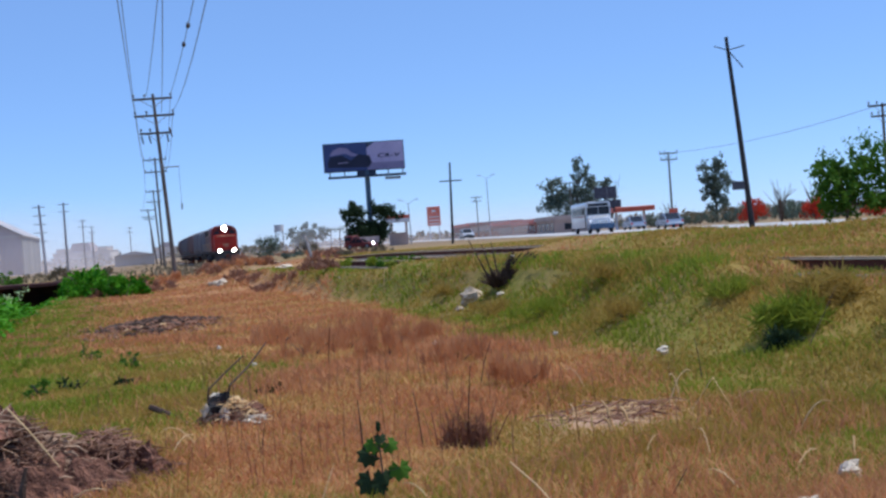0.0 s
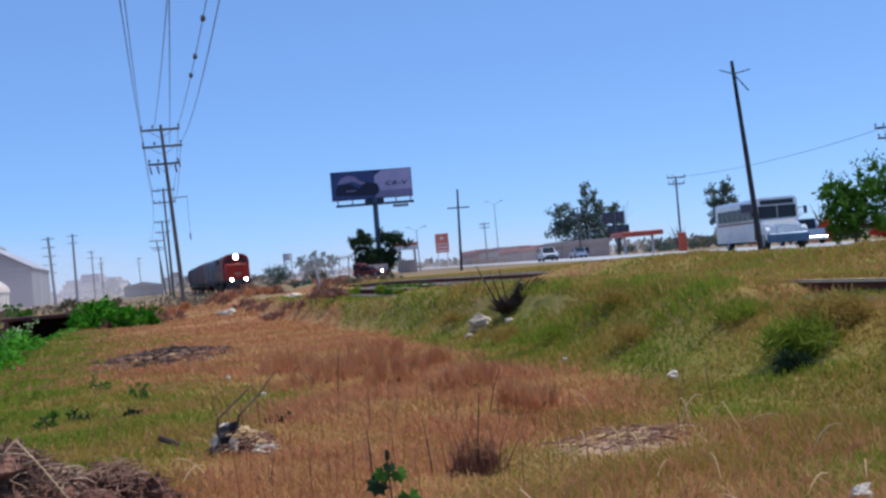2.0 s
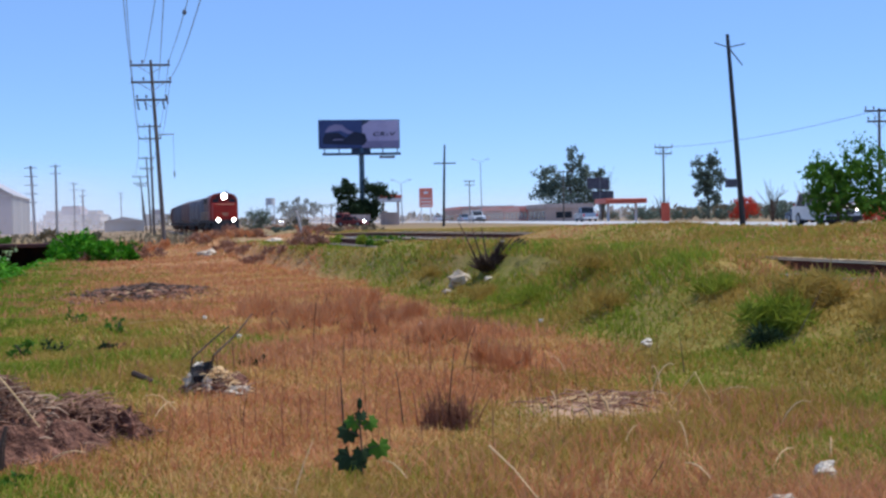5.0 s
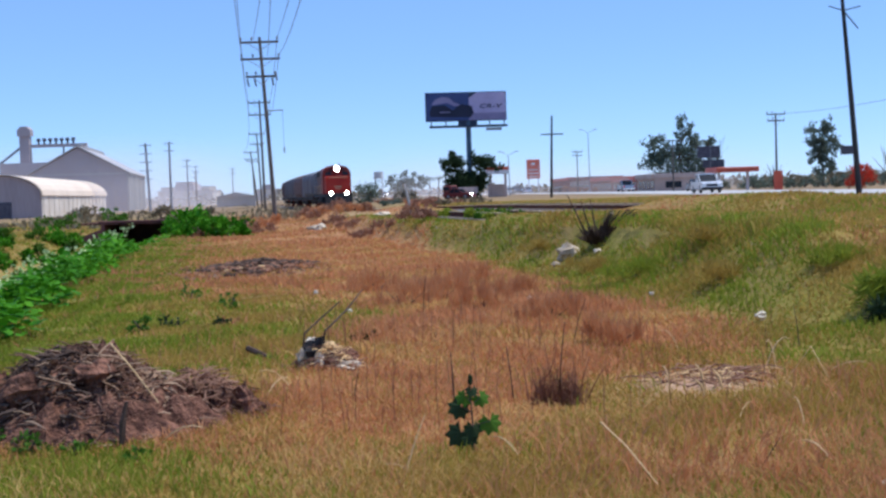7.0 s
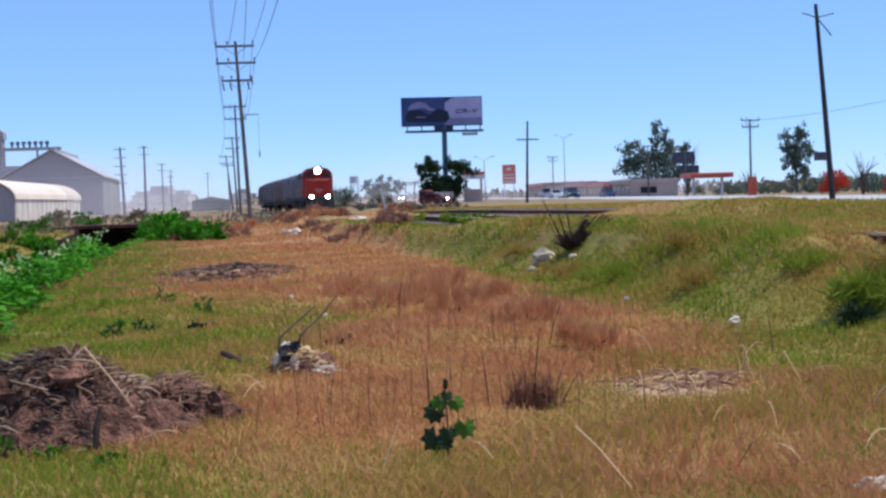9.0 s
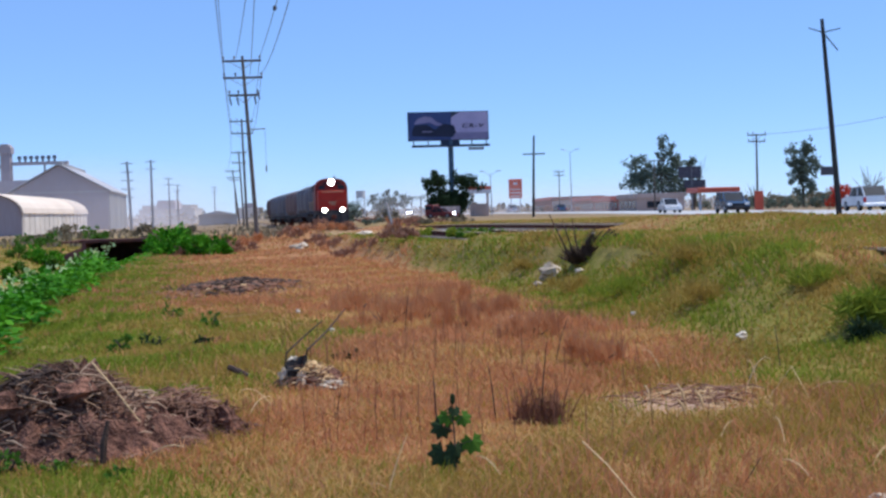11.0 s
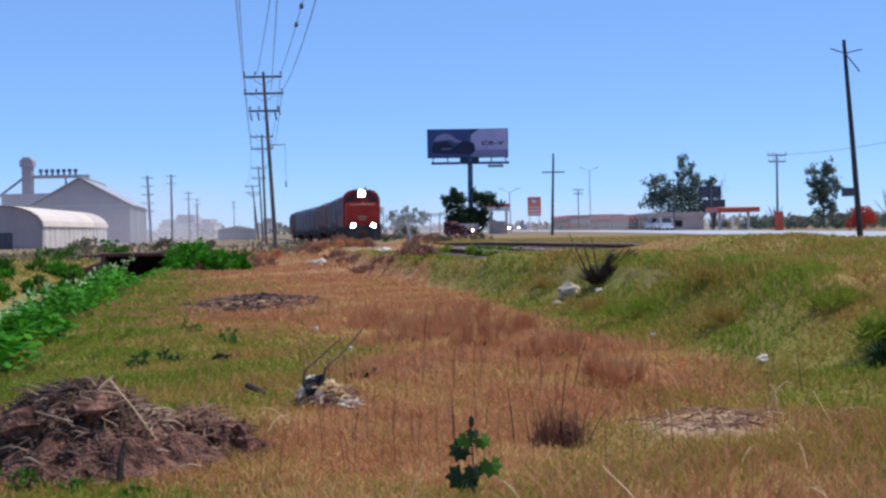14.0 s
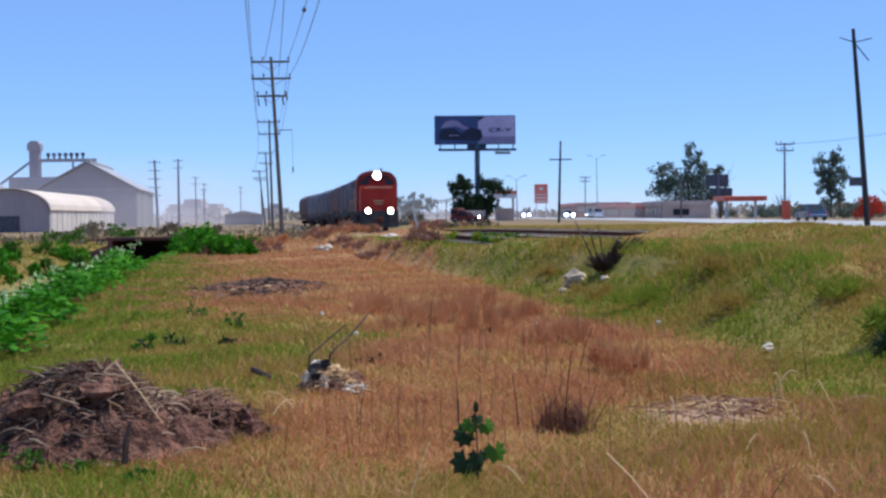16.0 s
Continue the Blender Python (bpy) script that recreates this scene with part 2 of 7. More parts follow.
LEAF_RUST = leafy("rust-brown dry scrub", [(0.24, 0.125, 0.08), (0.34, 0.18, 0.115), (0.43, 0.26, 0.165)], 0.2)
LEAF_RED = leafy("red bougainvillea bracts", [(0.40, 0.03, 0.02), (0.55, 0.06, 0.03), (0.45, 0.08, 0.05)], 0.3)
# Scrub tones lightened to stand for distance haze as well as dust.
LEAF_SCRUB = leafy("dusty scrub paled for haze", [(0.15, 0.135, 0.085), (0.22, 0.185, 0.115), (0.30, 0.235, 0.155)], 0.2)


# ---- mesh builder ----
class Build:
    """Collects vertices and faces of one mesh."""

    def __init__(self):
        self.v, self.f, self.smooth = [], [], False

    def box(self, lo, hi, m=None):
        k = len(self.v)
        for x in (lo[0], hi[0]):
            for y in (lo[1], hi[1]):
                for z in (lo[2], hi[2]):
                    p = Vector((x, y, z))
                    self.v.append(tuple(m @ p) if m else tuple(p))
        self.f += [tuple(k + i for i in q) for q in ((0, 1, 3, 2), (4, 6, 7, 5), (0, 4, 5, 1), (2, 3, 7, 6), (0, 2, 6, 4), (1, 5, 7, 3))]
        return self

    def soft_box(self, lo, hi, c, m=None):
        """A box with its upright and top edges cut back by c."""
        xs, ys = (lo[0], hi[0]), (lo[1], hi[1])
        out = []
        for inset, z in ((0, lo[2]), (0, hi[2] - c), (c, hi[2])):
            a, b = xs[0] + inset, xs[1] - inset
            d, e = ys[0] + inset, ys[1] - inset
            out.append([(a + c, d, z), (b - c, d, z), (b, d + c, z), (b, e - c, z), (b - c, e, z), (a + c, e, z), (a, e - c, z), (a, d + c, z)])
        return self.loft(out, m)

    def loft(self, rings, m=None, cap=True):
        k, n = len(self.v), len(rings[0])
        for r in rings:
            self.v += [tuple(m @ Vector(p)) if m else tuple(p) for p in r]
        for i in range(len(rings) - 1):
            for j in range(n):
                a, b = k + i * n + j, k + i * n + (j + 1) % n
                self.f.append((a, b, b + n, a + n))
        if cap:
            self.f += [tuple(k + j for j in reversed(range(n))), tuple(k + (len(rings) - 1) * n + j for j in range(n))]
        return self

    def tube(self, p0, p1, r0, r1=None, n=8):
        p0, p1 = Vector(p0), Vector(p1)
        r1 = r0 if r1 is None else r1
        q = (p1 - p0).to_track_quat("Z", "Y")
        rings = [[tuple(p + q @ Vector((r * math.cos(6.28319 * i / n), r * math.sin(6.28319 * i / n), 0))) for i in range(n)] for p, r in ((p0, r0), (p1, r1))]
        return self.loft(rings)

    def path(self, pts, radii, n=6):
        """A tube through many points."""
        rings = []
        for i, p in enumerate(pts):
            d = Vector(pts[min(i + 1, len(pts) - 1)]) - Vector(pts[max(i - 1, 0)])
            q = d.to_track_quat("Z", "Y")
            rings.append([tuple(Vector(p) + q @ Vector((radii[i] * math.cos(6.28319 * j / n), radii[i] * math.sin(6.28319 * j / n), 0))) for j in range(n)])
        return self.loft(rings)

    def prism(self, outline, y0, y1, m=None):
        """An outline in x and z, drawn out along y."""
        return self.loft([[(x, y0, z) for x, z in outline], [(x, y1, z) for x, z in outline]], m)

    def side(self, outline, x0, x1, m=None):
        """An outline in y and z, drawn out along x."""
        return self.loft([[(x0, y, z) for y, z in outline], [(x1, y, z) for y, z in outline]], m)

    def blob(self, c, r, seed=0, rough=0.25, rings=7, n=10):
        out = []
        for i in range(rings + 1):
            a = math.pi * (i + 0.02) / (rings + 0.04)
            row = []
            for j in range(n):
                b = 6.28319 * j / n
                d = Vector((math.sin(a) * math.cos(b), math.sin(a) * math.sin(b), -math.cos(a)))
                s = 1 + rough * noise.noise(d * 1.7 + Vector((seed * 7.3, seed * 3.1, 0)))
                row.append((c[0] + d.x * r[0] * s, c[1] + d.y * r[1] * s, c[2] + d.z * r[2] * s))
            out.append(row)
        return self.loft(out)

    def leaf(self, p, along, side, l, w, fold=0.15):
        k = len(self.v)
        up = along.cross(side)
        mid = p + along * l * 0.5 - up * fold * w
        self.v += [tuple(p), tuple(mid + side * w * 0.5), tuple(p + along * l), tuple(mid - side * w * 0.5)]
        self.f.append((k, k + 1, k + 2, k + 3))
        return self

    def mesh(self, name, material):
        me = bpy.data.meshes.new(name)
        me.from_pydata(self.v, [], self.f)
        me.materials.append(material)
        if self.smooth:
            me.polygons.foreach_set("use_smooth", [True] * len(me.polygons))
        me.validate()
        me.update()
        return me


def part(name, b, material, parent=None, label=""):
    ob = new(name, b.mesh(name, material))
    if parent:
        ob.parent = parent
    if label:
        ob["label"] = label
    return ob


def thing(name, place, label, category, group="", kind=""):
    ob = new(name)
    ob.empty_display_size = 0.3
    ob.matrix_basis = place
    return tagged(ob, label, category, group, kind)


def single(name, b, material, label, category, group="", kind="", place=None):
    ob = part(name, b, material)
    if place is not None:
        ob.matrix_basis = place
    return tagged(ob, label, category, group, kind)


# ---- lie of the land ----
def lerp_table(table):
    xs, vs = np.array([r[0] for r in table], float), np.array([r[1] for r in table], float)
    return lambda q: np.interp(q, xs, vs)


MAIN_X = lerp_table([(-60, 20.4), (-10, 19.0), (10, 16.3), (25, 13.2), (34, 10.4), (40, 8.4), (45, 6.8), (51, 4.9), (57, 2.9), (67, 0.3), (77, -1.8), (99, -5.44), (112, -7.2), (126, -8.9), (140, -10.95), (148, -12.2), (160, -14.4), (180, -18.3), (203, -22.6), (230, -26.8), (257, -31.0), (900, -137)])
RAIL_Z = lerp_table([(-60, 1.0), (58, 1.0), (70, 0.85), (85, 0.6), (99, 0.47), (112, 0.45), (126, 0.5), (140, 0.38), (150, 0.26), (165, 0.12), (260, 0.0), (900, -0.1)])
SIDING_X = lambda y: 1.45 + 0.212 * (36 - y) + 0.72
DITCH_X = lerp_table([(-60, 2.0), (0, -2.9), (9, -4.3), (16.2, -5.65), (24.6, -7.2), (44.5, -10.7), (59, -12.7), (77.5, -14.4), (120, -21.5), (900, -150)])
ROAD_Z = 0.75
ROAD_BEND = lerp_table([(-400, 0), (150, 0), (165, -0.25), (180, -0.7), (196, -1.45), (212, -2.4), (231, -3.8), (250, -5.5), (283, -9), (316, -12.5), (349, -16), (450, -31), (2600, -352)])


def smooth(a, b, q):
    s = np.clip((q - a) / (b - a), 0, 1)
    return s * s * (3 - 2 * s)


def wobble(x, y, size, seed):
    """A cheap smooth unevenness between about -1 and 1."""
    a, b = x / size, y / size
    return (np.sin(a * 1.7 + seed) * np.cos(b * 1.3 - seed * 2) + np.sin(a * 0.9 - b * 1.1 + seed * 3) + np.cos(a * 2.3 + b * 1.9 + seed * 5) * 0.6) / 2.6


def land(x, y):
    """Height of the ground."""
    x, y = np.asarray(x, float), np.asarray(y, float)
    z = 0.05 * wobble(x, y, 2.3, 1) + 0.03 * wobble(x, y, 0.8, 2) + 0.06 * wobble(x, y, 9, 3)
    z = z - 0.15 * smooth(110, 170, y)
    # raised bench on which siding, main line and road lie
    near = 1 - smooth(46, 64, y)
    edge = SIDING_X(y) - 0.75
    toe = np.interp(y, [0, 10, 14, 18, 29, 41, 60], [3.7, 3.7, 3.8, 3.6, 2.3, 1.6, 1.4])
    bench = 0.78 + 0.20 * smooth(15.2, 16.2, y) * (1 - smooth(33.5, 35.5, y)) + 0.05 * wobble(x, y, 3.1, 4) * (np.abs(x - SIDING_X(y)) > 1.6)
    rise = smooth(edge - toe, edge - 0.4, x + 0.35 * wobble(x, y, 3.3, 6) * (x < edge - 0.8)) ** 2.2 * near
    rise = np.maximum(rise, smooth(edge - 2.0, edge - 1.0, x) * near * smooth(33, 35, y))
    # main line's low bank further out
    t = np.abs(x - MAIN_X(y))
    far_rise = (1 - smooth(2.0, 4.5, t)) * (1 - near)
    right = smooth(0.0, 3.0, x - MAIN_X(y)) * (1 - near)
    z = z * (1 - rise) + bench * rise
    z = z + (0.06 * wobble(x, y, 0.75, 9) + 0.03 * wobble(x, y, 0.4, 10)) * np.clip(4 * rise * (1.15 - rise), 0, 1) * (x < edge - 0.5) * (1 - smooth(24, 34, y))
    z = z * (1 - far_rise) + (RAIL_Z(y) - 0.24) * far_rise
    goal = 0.62 - 0.3 * smooth(150, 400, y)
    z = z * (1 - right * (1 - far_rise)) + goal * right * (1 - far_rise)
    # grassy hump beyond the siding that hides part of the main line
    mid = (SIDING_X(y) + MAIN_X(y)) / 2
    half = np.maximum((MAIN_X(y) - SIDING_X(y)) / 2 - 1.9, 0.8)
    hump = (1 - smooth(0.25, 1.0, np.abs(x - mid) / half)) * smooth(-6, 6, y) * (1 - smooth(33, 41, y))
    z = z + 0.30 * hump * (1 + 0.25 * wobble(x, y, 2.6, 8))
    # spoil ridge of dry earth before the main line
    ridge = np.exp(-(((x + 4.4 + 0.10 * (y - 60)) / 3.4) ** 2 + ((y - 64) / 9.0) ** 2))
    z = z + 0.78 * ridge * (1 + 0.4 * wobble(x, y, 1.6, 7))
    # ditch
    d = DITCH_X(y) - x
    depth = 0.95 * smooth(0.0, 1.6, d) * (1 - smooth(3.6, 6.0, d)) * (1 - smooth(67, 72, y))
    z = z - depth
    # road bed
    u = x - ROAD_BEND(y)
    r = smooth(18.5, 21.5, u) * (1 - smooth(37, 41, u))
    return z * (1 - r) + (ROAD_Z - 0.03) * r


def cover(x, y):
    """Shares of dry red, straw, olive and green growth."""
    x, y = np.asarray(x, float), np.asarray(y, float)
    w1, w2, w3 = wobble(x, y, 1.5, 11), wobble(x, y, 3.6, 12), wobble(x, y, 0.7, 13)
    edge = SIDING_X(y) - 0.75
    toe = np.interp(y, [0, 10, 14, 18, 29, 41, 60], [3.7, 3.7, 3.8, 3.6, 2.3, 1.6, 1.4])
    up = (x - edge + toe) / toe + 0.15 * w1
    slope = smooth(-0.02, 0.28, up) * (1 - smooth(58, 66, y))
    slope = np.maximum(slope, smooth(-1.0, 2.0, x - MAIN_X(y)) * (1 - smooth(170, 240, y)))
    crest = smooth(0.75, 1.15, up) * slope
    foot = slope * (1 - smooth(0.5, 0.95, up + 0.35 * w2))
    flat = 1 - slope
    cx = np.interp(y, [8, 9, 10.6, 14, 20, 30, 45, 60, 100], [-0.5, -0.3, 0.0, 0.7, 0.9, -1.4, -3.0, -5.0, -9.0])
    hw = np.interp(y, [8, 9, 10.6, 14, 20, 30, 45, 60, 100], [0.6, 1.1, 1.3, 2.0, 2.6, 3.6, 3.6, 6.0, 9.0])
    centre = (1 - smooth(0.65, 1.2, np.abs(x - cx) / hw + 0.28 * w1 + 0.12 * w3)) * flat * smooth(7.4, 9.0, y + 0.5 * w1)
    near = (1 - smooth(7.6, 9.2, y + 0.5 * w1)) * flat
    beyond = smooth(2.5, 5.0, DITCH_X(y) - x)
    left = np.clip(flat - centre - near, 0, 1) * (1 - beyond)
    red = 1.0 * centre * (0.85 + 0.4 * w2 + 0.25 * w3) + left * (0.14 + 0.5 * smooth(0.1, 0.5, w2) + 0.5 * smooth(22, 32, y)) + 0.12 * near
    red = red + 2.0 * np.exp(-(((x - 2.7) / 1.3) ** 2 + ((y - 6.6) / 1.3) ** 2)) + crest * (0.06 + 0.4 * smooth(0.15, 0.6, w2 + 0.3 * w1)) + 0.6 * smooth(40, 60, y) * flat * (1 - beyond)
    red = red + 1.2 * np.exp(-(((x + 3.1) / 0.9) ** 2 + ((y - 8.2) / 0.4) ** 2))
    corner = np.exp(-(((x - 2.7) / 1.2) ** 2 + ((y - 6.3) / 1.4) ** 2))
    straw = 0.15 * flat + centre * (0.38 - 0.25 * w1) + near * (0.24 + 0.3 * w3) + 0.9 * corner + 0.12 * crest + 0.3 * smooth(50, 80, y)
    olive = near * (0.95 - 0.2 * w1) * (1 - corner) + left * (1.0 - 0.5 * w2) + 0.9 * crest * (1 - 0.4 * w1) + 0.62 * foot * (1 + 0.6 * w1) + 0.1 + 0.8 * beyond + 0.22 * centre * (1 - w1)
    green = 0.95 * foot * (0.8 - 0.4 * w1) + left * (0.05 + 0.6 * smooth(0.1, -0.5, w2)) + 0.42 * crest * (1 + w1) + near * (0.22 + 0.7 * smooth(0.25, -0.4, w2))
    green = green + 3.2 * np.exp(-((DITCH_X(y) - x + 0.5) / 1.3) ** 2) + 0.75 * beyond * (0.7 + 0.5 * w2)
    s = np.clip(np.stack([red, straw, olive, green], -1), 0.0, None) ** 1.3
    return s / s.sum(-1, keepdims=True)


def ground_material():
    m = bpy.data.materials.new("dry earth under sparse growth")
    m.use_nodes = True
    n, l = m.node_tree.nodes, m.node_tree.links
    b = n["Principled BSDF"]
    b.inputs["Roughness"].default_value = 0.95
    b.inputs["Specular IOR Level"].default_value = 0.15
    at = n.new("ShaderNodeAttribute")
    at.attribute_name = "growth"
    geo = n.new("ShaderNodeNewGeometry")
    vals = []
    for s, d in ((1.1, 5), (9.0, 4), (45.0, 3)):
        q = n.new("ShaderNodeTexNoise")
        q.inputs["Scale"].default_value, q.inputs["Detail"].default_value = s, d
        l.new(geo.outputs["Position"], q.inputs["Vector"])
        vals.append(q)
    earth = n.new("ShaderNodeValToRGB")
    e = earth.color_ramp.elements
    e[0].position, e[0].color, e[1].position, e[1].color = 0.3, (0.22, 0.11, 0.055, 1), 0.7, (0.40, 0.24, 0.145, 1)
    l.new(vals[1].outputs["Fac"], earth.inputs["Fac"])
    mix = n.new("ShaderNodeMix")
    mix.data_type = "RGBA"
    rng = n.new("ShaderNodeMapRange")
    rng.inputs["From Min"].default_value, rng.inputs["From Max"].default_value = 0.42, 0.62
    rng.inputs["To Min"].default_value, rng.inputs["To Max"].default_value = 0.65, 1.0
    l.new(vals[0].outputs["Fac"], rng.inputs["Value"])
    l.new(rng.outputs[0], mix.inputs["Factor"])
    l.new(earth.outputs["Color"], mix.inputs["A"]), l.new(at.outputs["Color"], mix.inputs["B"])
    hsv = n.new("ShaderNodeHueSaturation")
    r2 = n.new("ShaderNodeMapRange")
    r2.inputs["To Min"].default_value, r2.inputs["To Max"].default_value = 0.6, 1.4
    l.new(vals[2].outputs["Fac"], r2.inputs["Value"]), l.new(r2.outputs[0], hsv.inputs["Value"])
    l.new(mix.outputs["Result"], hsv.inputs["Color"]), l.new(hsv.outputs["Color"], b.inputs["Base Color"])
    bp = n.new("ShaderNodeBump")
    bp.inputs["Strength"].default_value, bp.inputs["Distance"].default_value = 0.8, 0.06
    l.new(vals[1].outputs["Fac"], bp.inputs["Height"]), l.new(bp.outputs["Normal"], b.inputs["Normal"])
    return m


def build_ground():
    near = np.arange(-24, 44, 0.3)
    xs = np.concatenate([-np.geomspace(2600, 24.6, 46), near, np.geomspace(44.6, 2600, 46)])
    ys = np.concatenate([np.linspace(-400, -12, 12), np.arange(-8, 70, 0.4), np.geomspace(70.6, 3800, 110)])
    X, Y = np.meshgrid(xs, ys)
    Z = land(X, Y)
    c = cover(X, Y)
    tints = np.array([(0.48, 0.21, 0.092), (0.50, 0.33, 0.135), (0.32, 0.225, 0.052), (0.20, 0.215, 0.031)])
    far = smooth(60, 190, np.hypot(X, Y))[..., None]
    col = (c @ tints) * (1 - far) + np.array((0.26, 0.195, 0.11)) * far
    bare = np.exp(-((X - 2.05) / 0.62) ** 2 - ((Y - 10.4) / 0.75) ** 2)[..., None] + 0.55 * np.exp(-((X + 4.2) / 1.1) ** 2 - ((Y - 62) / 12.0) ** 2)[..., None]
    bare = np.clip(bare, 0, 1)
    col = col * (1 - bare) + np.array((0.50, 0.32, 0.22)) * bare
    nx, ny = len(xs), len(ys)
    idx = np.arange(nx * ny).reshape(ny, nx)
    quads = np.stack([idx[:-1, :-1], idx[:-1, 1:], idx[1:, 1:], idx[1:, :-1]], -1).reshape(-1, 4)
    me = bpy.data.meshes.new("ground")
    me.from_pydata(np.stack([X, Y, Z], -1).reshape(-1, 3).tolist(), [], quads.tolist())
    attr = me.color_attributes.new("growth", "FLOAT_COLOR", "POINT")
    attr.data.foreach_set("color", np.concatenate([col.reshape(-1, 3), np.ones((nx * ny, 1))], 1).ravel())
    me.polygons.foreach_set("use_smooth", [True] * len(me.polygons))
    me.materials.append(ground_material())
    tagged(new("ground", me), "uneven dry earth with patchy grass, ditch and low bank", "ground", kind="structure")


def gz(x, y):
    return float(land(x, y))


build_ground()


def build_road():
    road = thing("road", pose(0, 0, 0), "sun-bleached grey two-way highway on a low bed", "road", kind="structure")
    b = Build()
    ys = [-400, -100, 0, 60, 120] + list(range(150, 460, 10)) + [500, 700, 900, 1600, 2600]
    for lo, hi, dz in ((22.2, 35.8, 0.0),):
        rings = [[(lo + k, y, ROAD_Z - 0.10), (lo + k, y, ROAD_Z + dz), ((lo + hi) / 2 + k, y, ROAD_Z + 0.06), (hi + k, y, ROAD_Z), (hi + k, y, ROAD_Z - 0.10)] for y, k in zip(ys, ROAD_BEND(ys))]
        b.loft(rings)
    part("carriageway", b, ASPHALT, road)
    for x, z in ((22.6, 0.0085), (35.4, 0.0085)):
        part("edge_line", Build().loft([[(x + k - 0.07, y, ROAD_Z + z - 0.004), (x + k + 0.07, y, ROAD_Z + z - 0.004), (x + k + 0.07, y, ROAD_Z + z + 0.004), (x + k - 0.07, y, ROAD_Z + z + 0.004)] for y, k in zip(ys, ROAD_BEND(ys))]), LINE_PAINT, road)
    dash = Build().box((-0.07, -2.5, 0.0), (0.07, 2.5, 0.006)).mesh("lane_dash", LINE_PAINT)
    for i in range(34):
        o = new("lane_dash", dash)
        y = -20 + 12 * i
        o.parent = road
        o.matrix_basis = pose(29.0 + float(ROAD_BEND(y)), y, ROAD_Z + 0.064, 0, 0, math.degrees(math.atan(float(ROAD_BEND(y - 3) - ROAD_BEND(y + 3)) / 6)))


build_road()


def build_track(name, label, xf, zf, y0, y1, sleepers):
    """Two flat-bottomed rails on sleepers in a ballast bed, along a line in plan."""
    track = thing(name, pose(0, 0, 0), label, "railway track", kind="structure")
    ys = np.arange(y0, y1, 2.0 if y1 < 120 else 6.0)
    centre = [(float(xf(y)), float(y), float(zf(y))) for y in ys]
    profile = [(-0.07, -0.17), (0.07, -0.17), (0.07, -0.15), (0.012, -0.13), (0.012, -0.05), (0.036, -0.04), (0.036, -0.004), (-0.036, -0.004), (-0.036, -0.04), (-0.012, -0.05), (-0.012, -0.13), (-0.07, -0.15)]
    head = [(-0.039, -0.034), (0.039, -0.034), (0.034, 0.0), (-0.034, 0.0)]
    for s in (-0.755, 0.755):
        for nm, prof, m in (("rail", profile, RAIL), ("rail_head", head, RAIL_TOP)):
            rings = [[(x + s + px, y, z + pz) for px, pz in prof] for x, y, z in centre]
            part(nm, Build().loft(rings), m, track)
    bed = Build()
    rings = [[(x - 1.7, y, z - 0.5), (x - 1.3, y, z - 0.21 + 0.02 * math.sin(y * 3.1)), (x + 1.3, y, z - 0.21 + 0.02 * math.cos(y * 2.3)), (x + 1.7, y, z - 0.5)] for x, y, z in centre]
    part("ballast_bed", bed.loft(rings), BALLAST if y1 > 120 else BED_EARTH, track)
    sl = Build().soft_box((-1.25, -0.11, -0.16), (1.25, 0.11, 0.0), 0.015).mesh("sleeper", SLEEPER)
    for i in range(sleepers):
        y = y0 + 0.62 * i + random.uniform(-0.04, 0.04)
        if y > y1:
            break
        slope = float(xf(y + 0.5) - xf(y - 0.5))
        o = new("sleeper", sl)
        o.parent = track
        o.matrix_basis = pose(float(xf(y)) + random.uniform(-0.03, 0.03), y, float(zf(y)) - 0.172, 0, 0, -math.degrees(math.atan(slope)))
    return track


build_track("main_track", "main railway track with rusty rails on grey ballast", MAIN_X, RAIL_Z, -50, 420, 240)
build_track("siding_track", "grass-grown siding track with rusty rails on the bank", SIDING_X, lambda y: 1.0, -30, 43, 118)


# ---- the train ----
def wheel_on(parent, x, y, r, w, rim=METAL, name="wheel"):
    b = Build()
    b.loft([[(x + dx, y + rr * math.cos(6.28319 * i / 18), r + rr * math.sin(6.28319 * i / 18)) for i in range(18)] for dx, rr in ((-w / 2, r * 0.92), (-w / 2 + 0.03, r), (w / 2 - 0.03, r), (w / 2, r * 0.92))])
    o = part(name, b, RUBBER if rim is not None and name == "wheel" else RAIL, parent)
    if rim is not None:
        s = -1 if x < 0 else 1
        part("rim", Build().loft([[(x + s * (w / 2 + d), y + rr * math.cos(6.28319 * i / 14), r + rr * math.sin(6.28319 * i / 14)) for i in range(14)] for d, rr in ((-0.05, r * 0.6), (0.012, r * 0.58), (0.03, r * 0.2))]), rim, o)
    return o


def rail_truck(parent, y, half, axles):
    t = part("truck_frame", Build().soft_box((-1.15, y - half, 0.45), (-0.95, y + half, 0.95), 0.06).soft_box((0.95, y - half, 0.45), (1.15, y + half, 0.95), 0.06).box((-0.95, y - 0.3, 0.5), (0.95, y + 0.3, 0.85)), LOCO_DARK, parent)
    for a in axles:
        b = Build()
        for s in (-0.755, 0.755):
            b.tube((s - 0.07, y + a, 0.48), (s + 0.07, y + a, 0.48), 0.48, 0.48, 16)
        b.tube((-0.75, y + a, 0.48), (0.75, y + a, 0.48), 0.09)
        part("wheelset", b, RAIL, t)
    return t


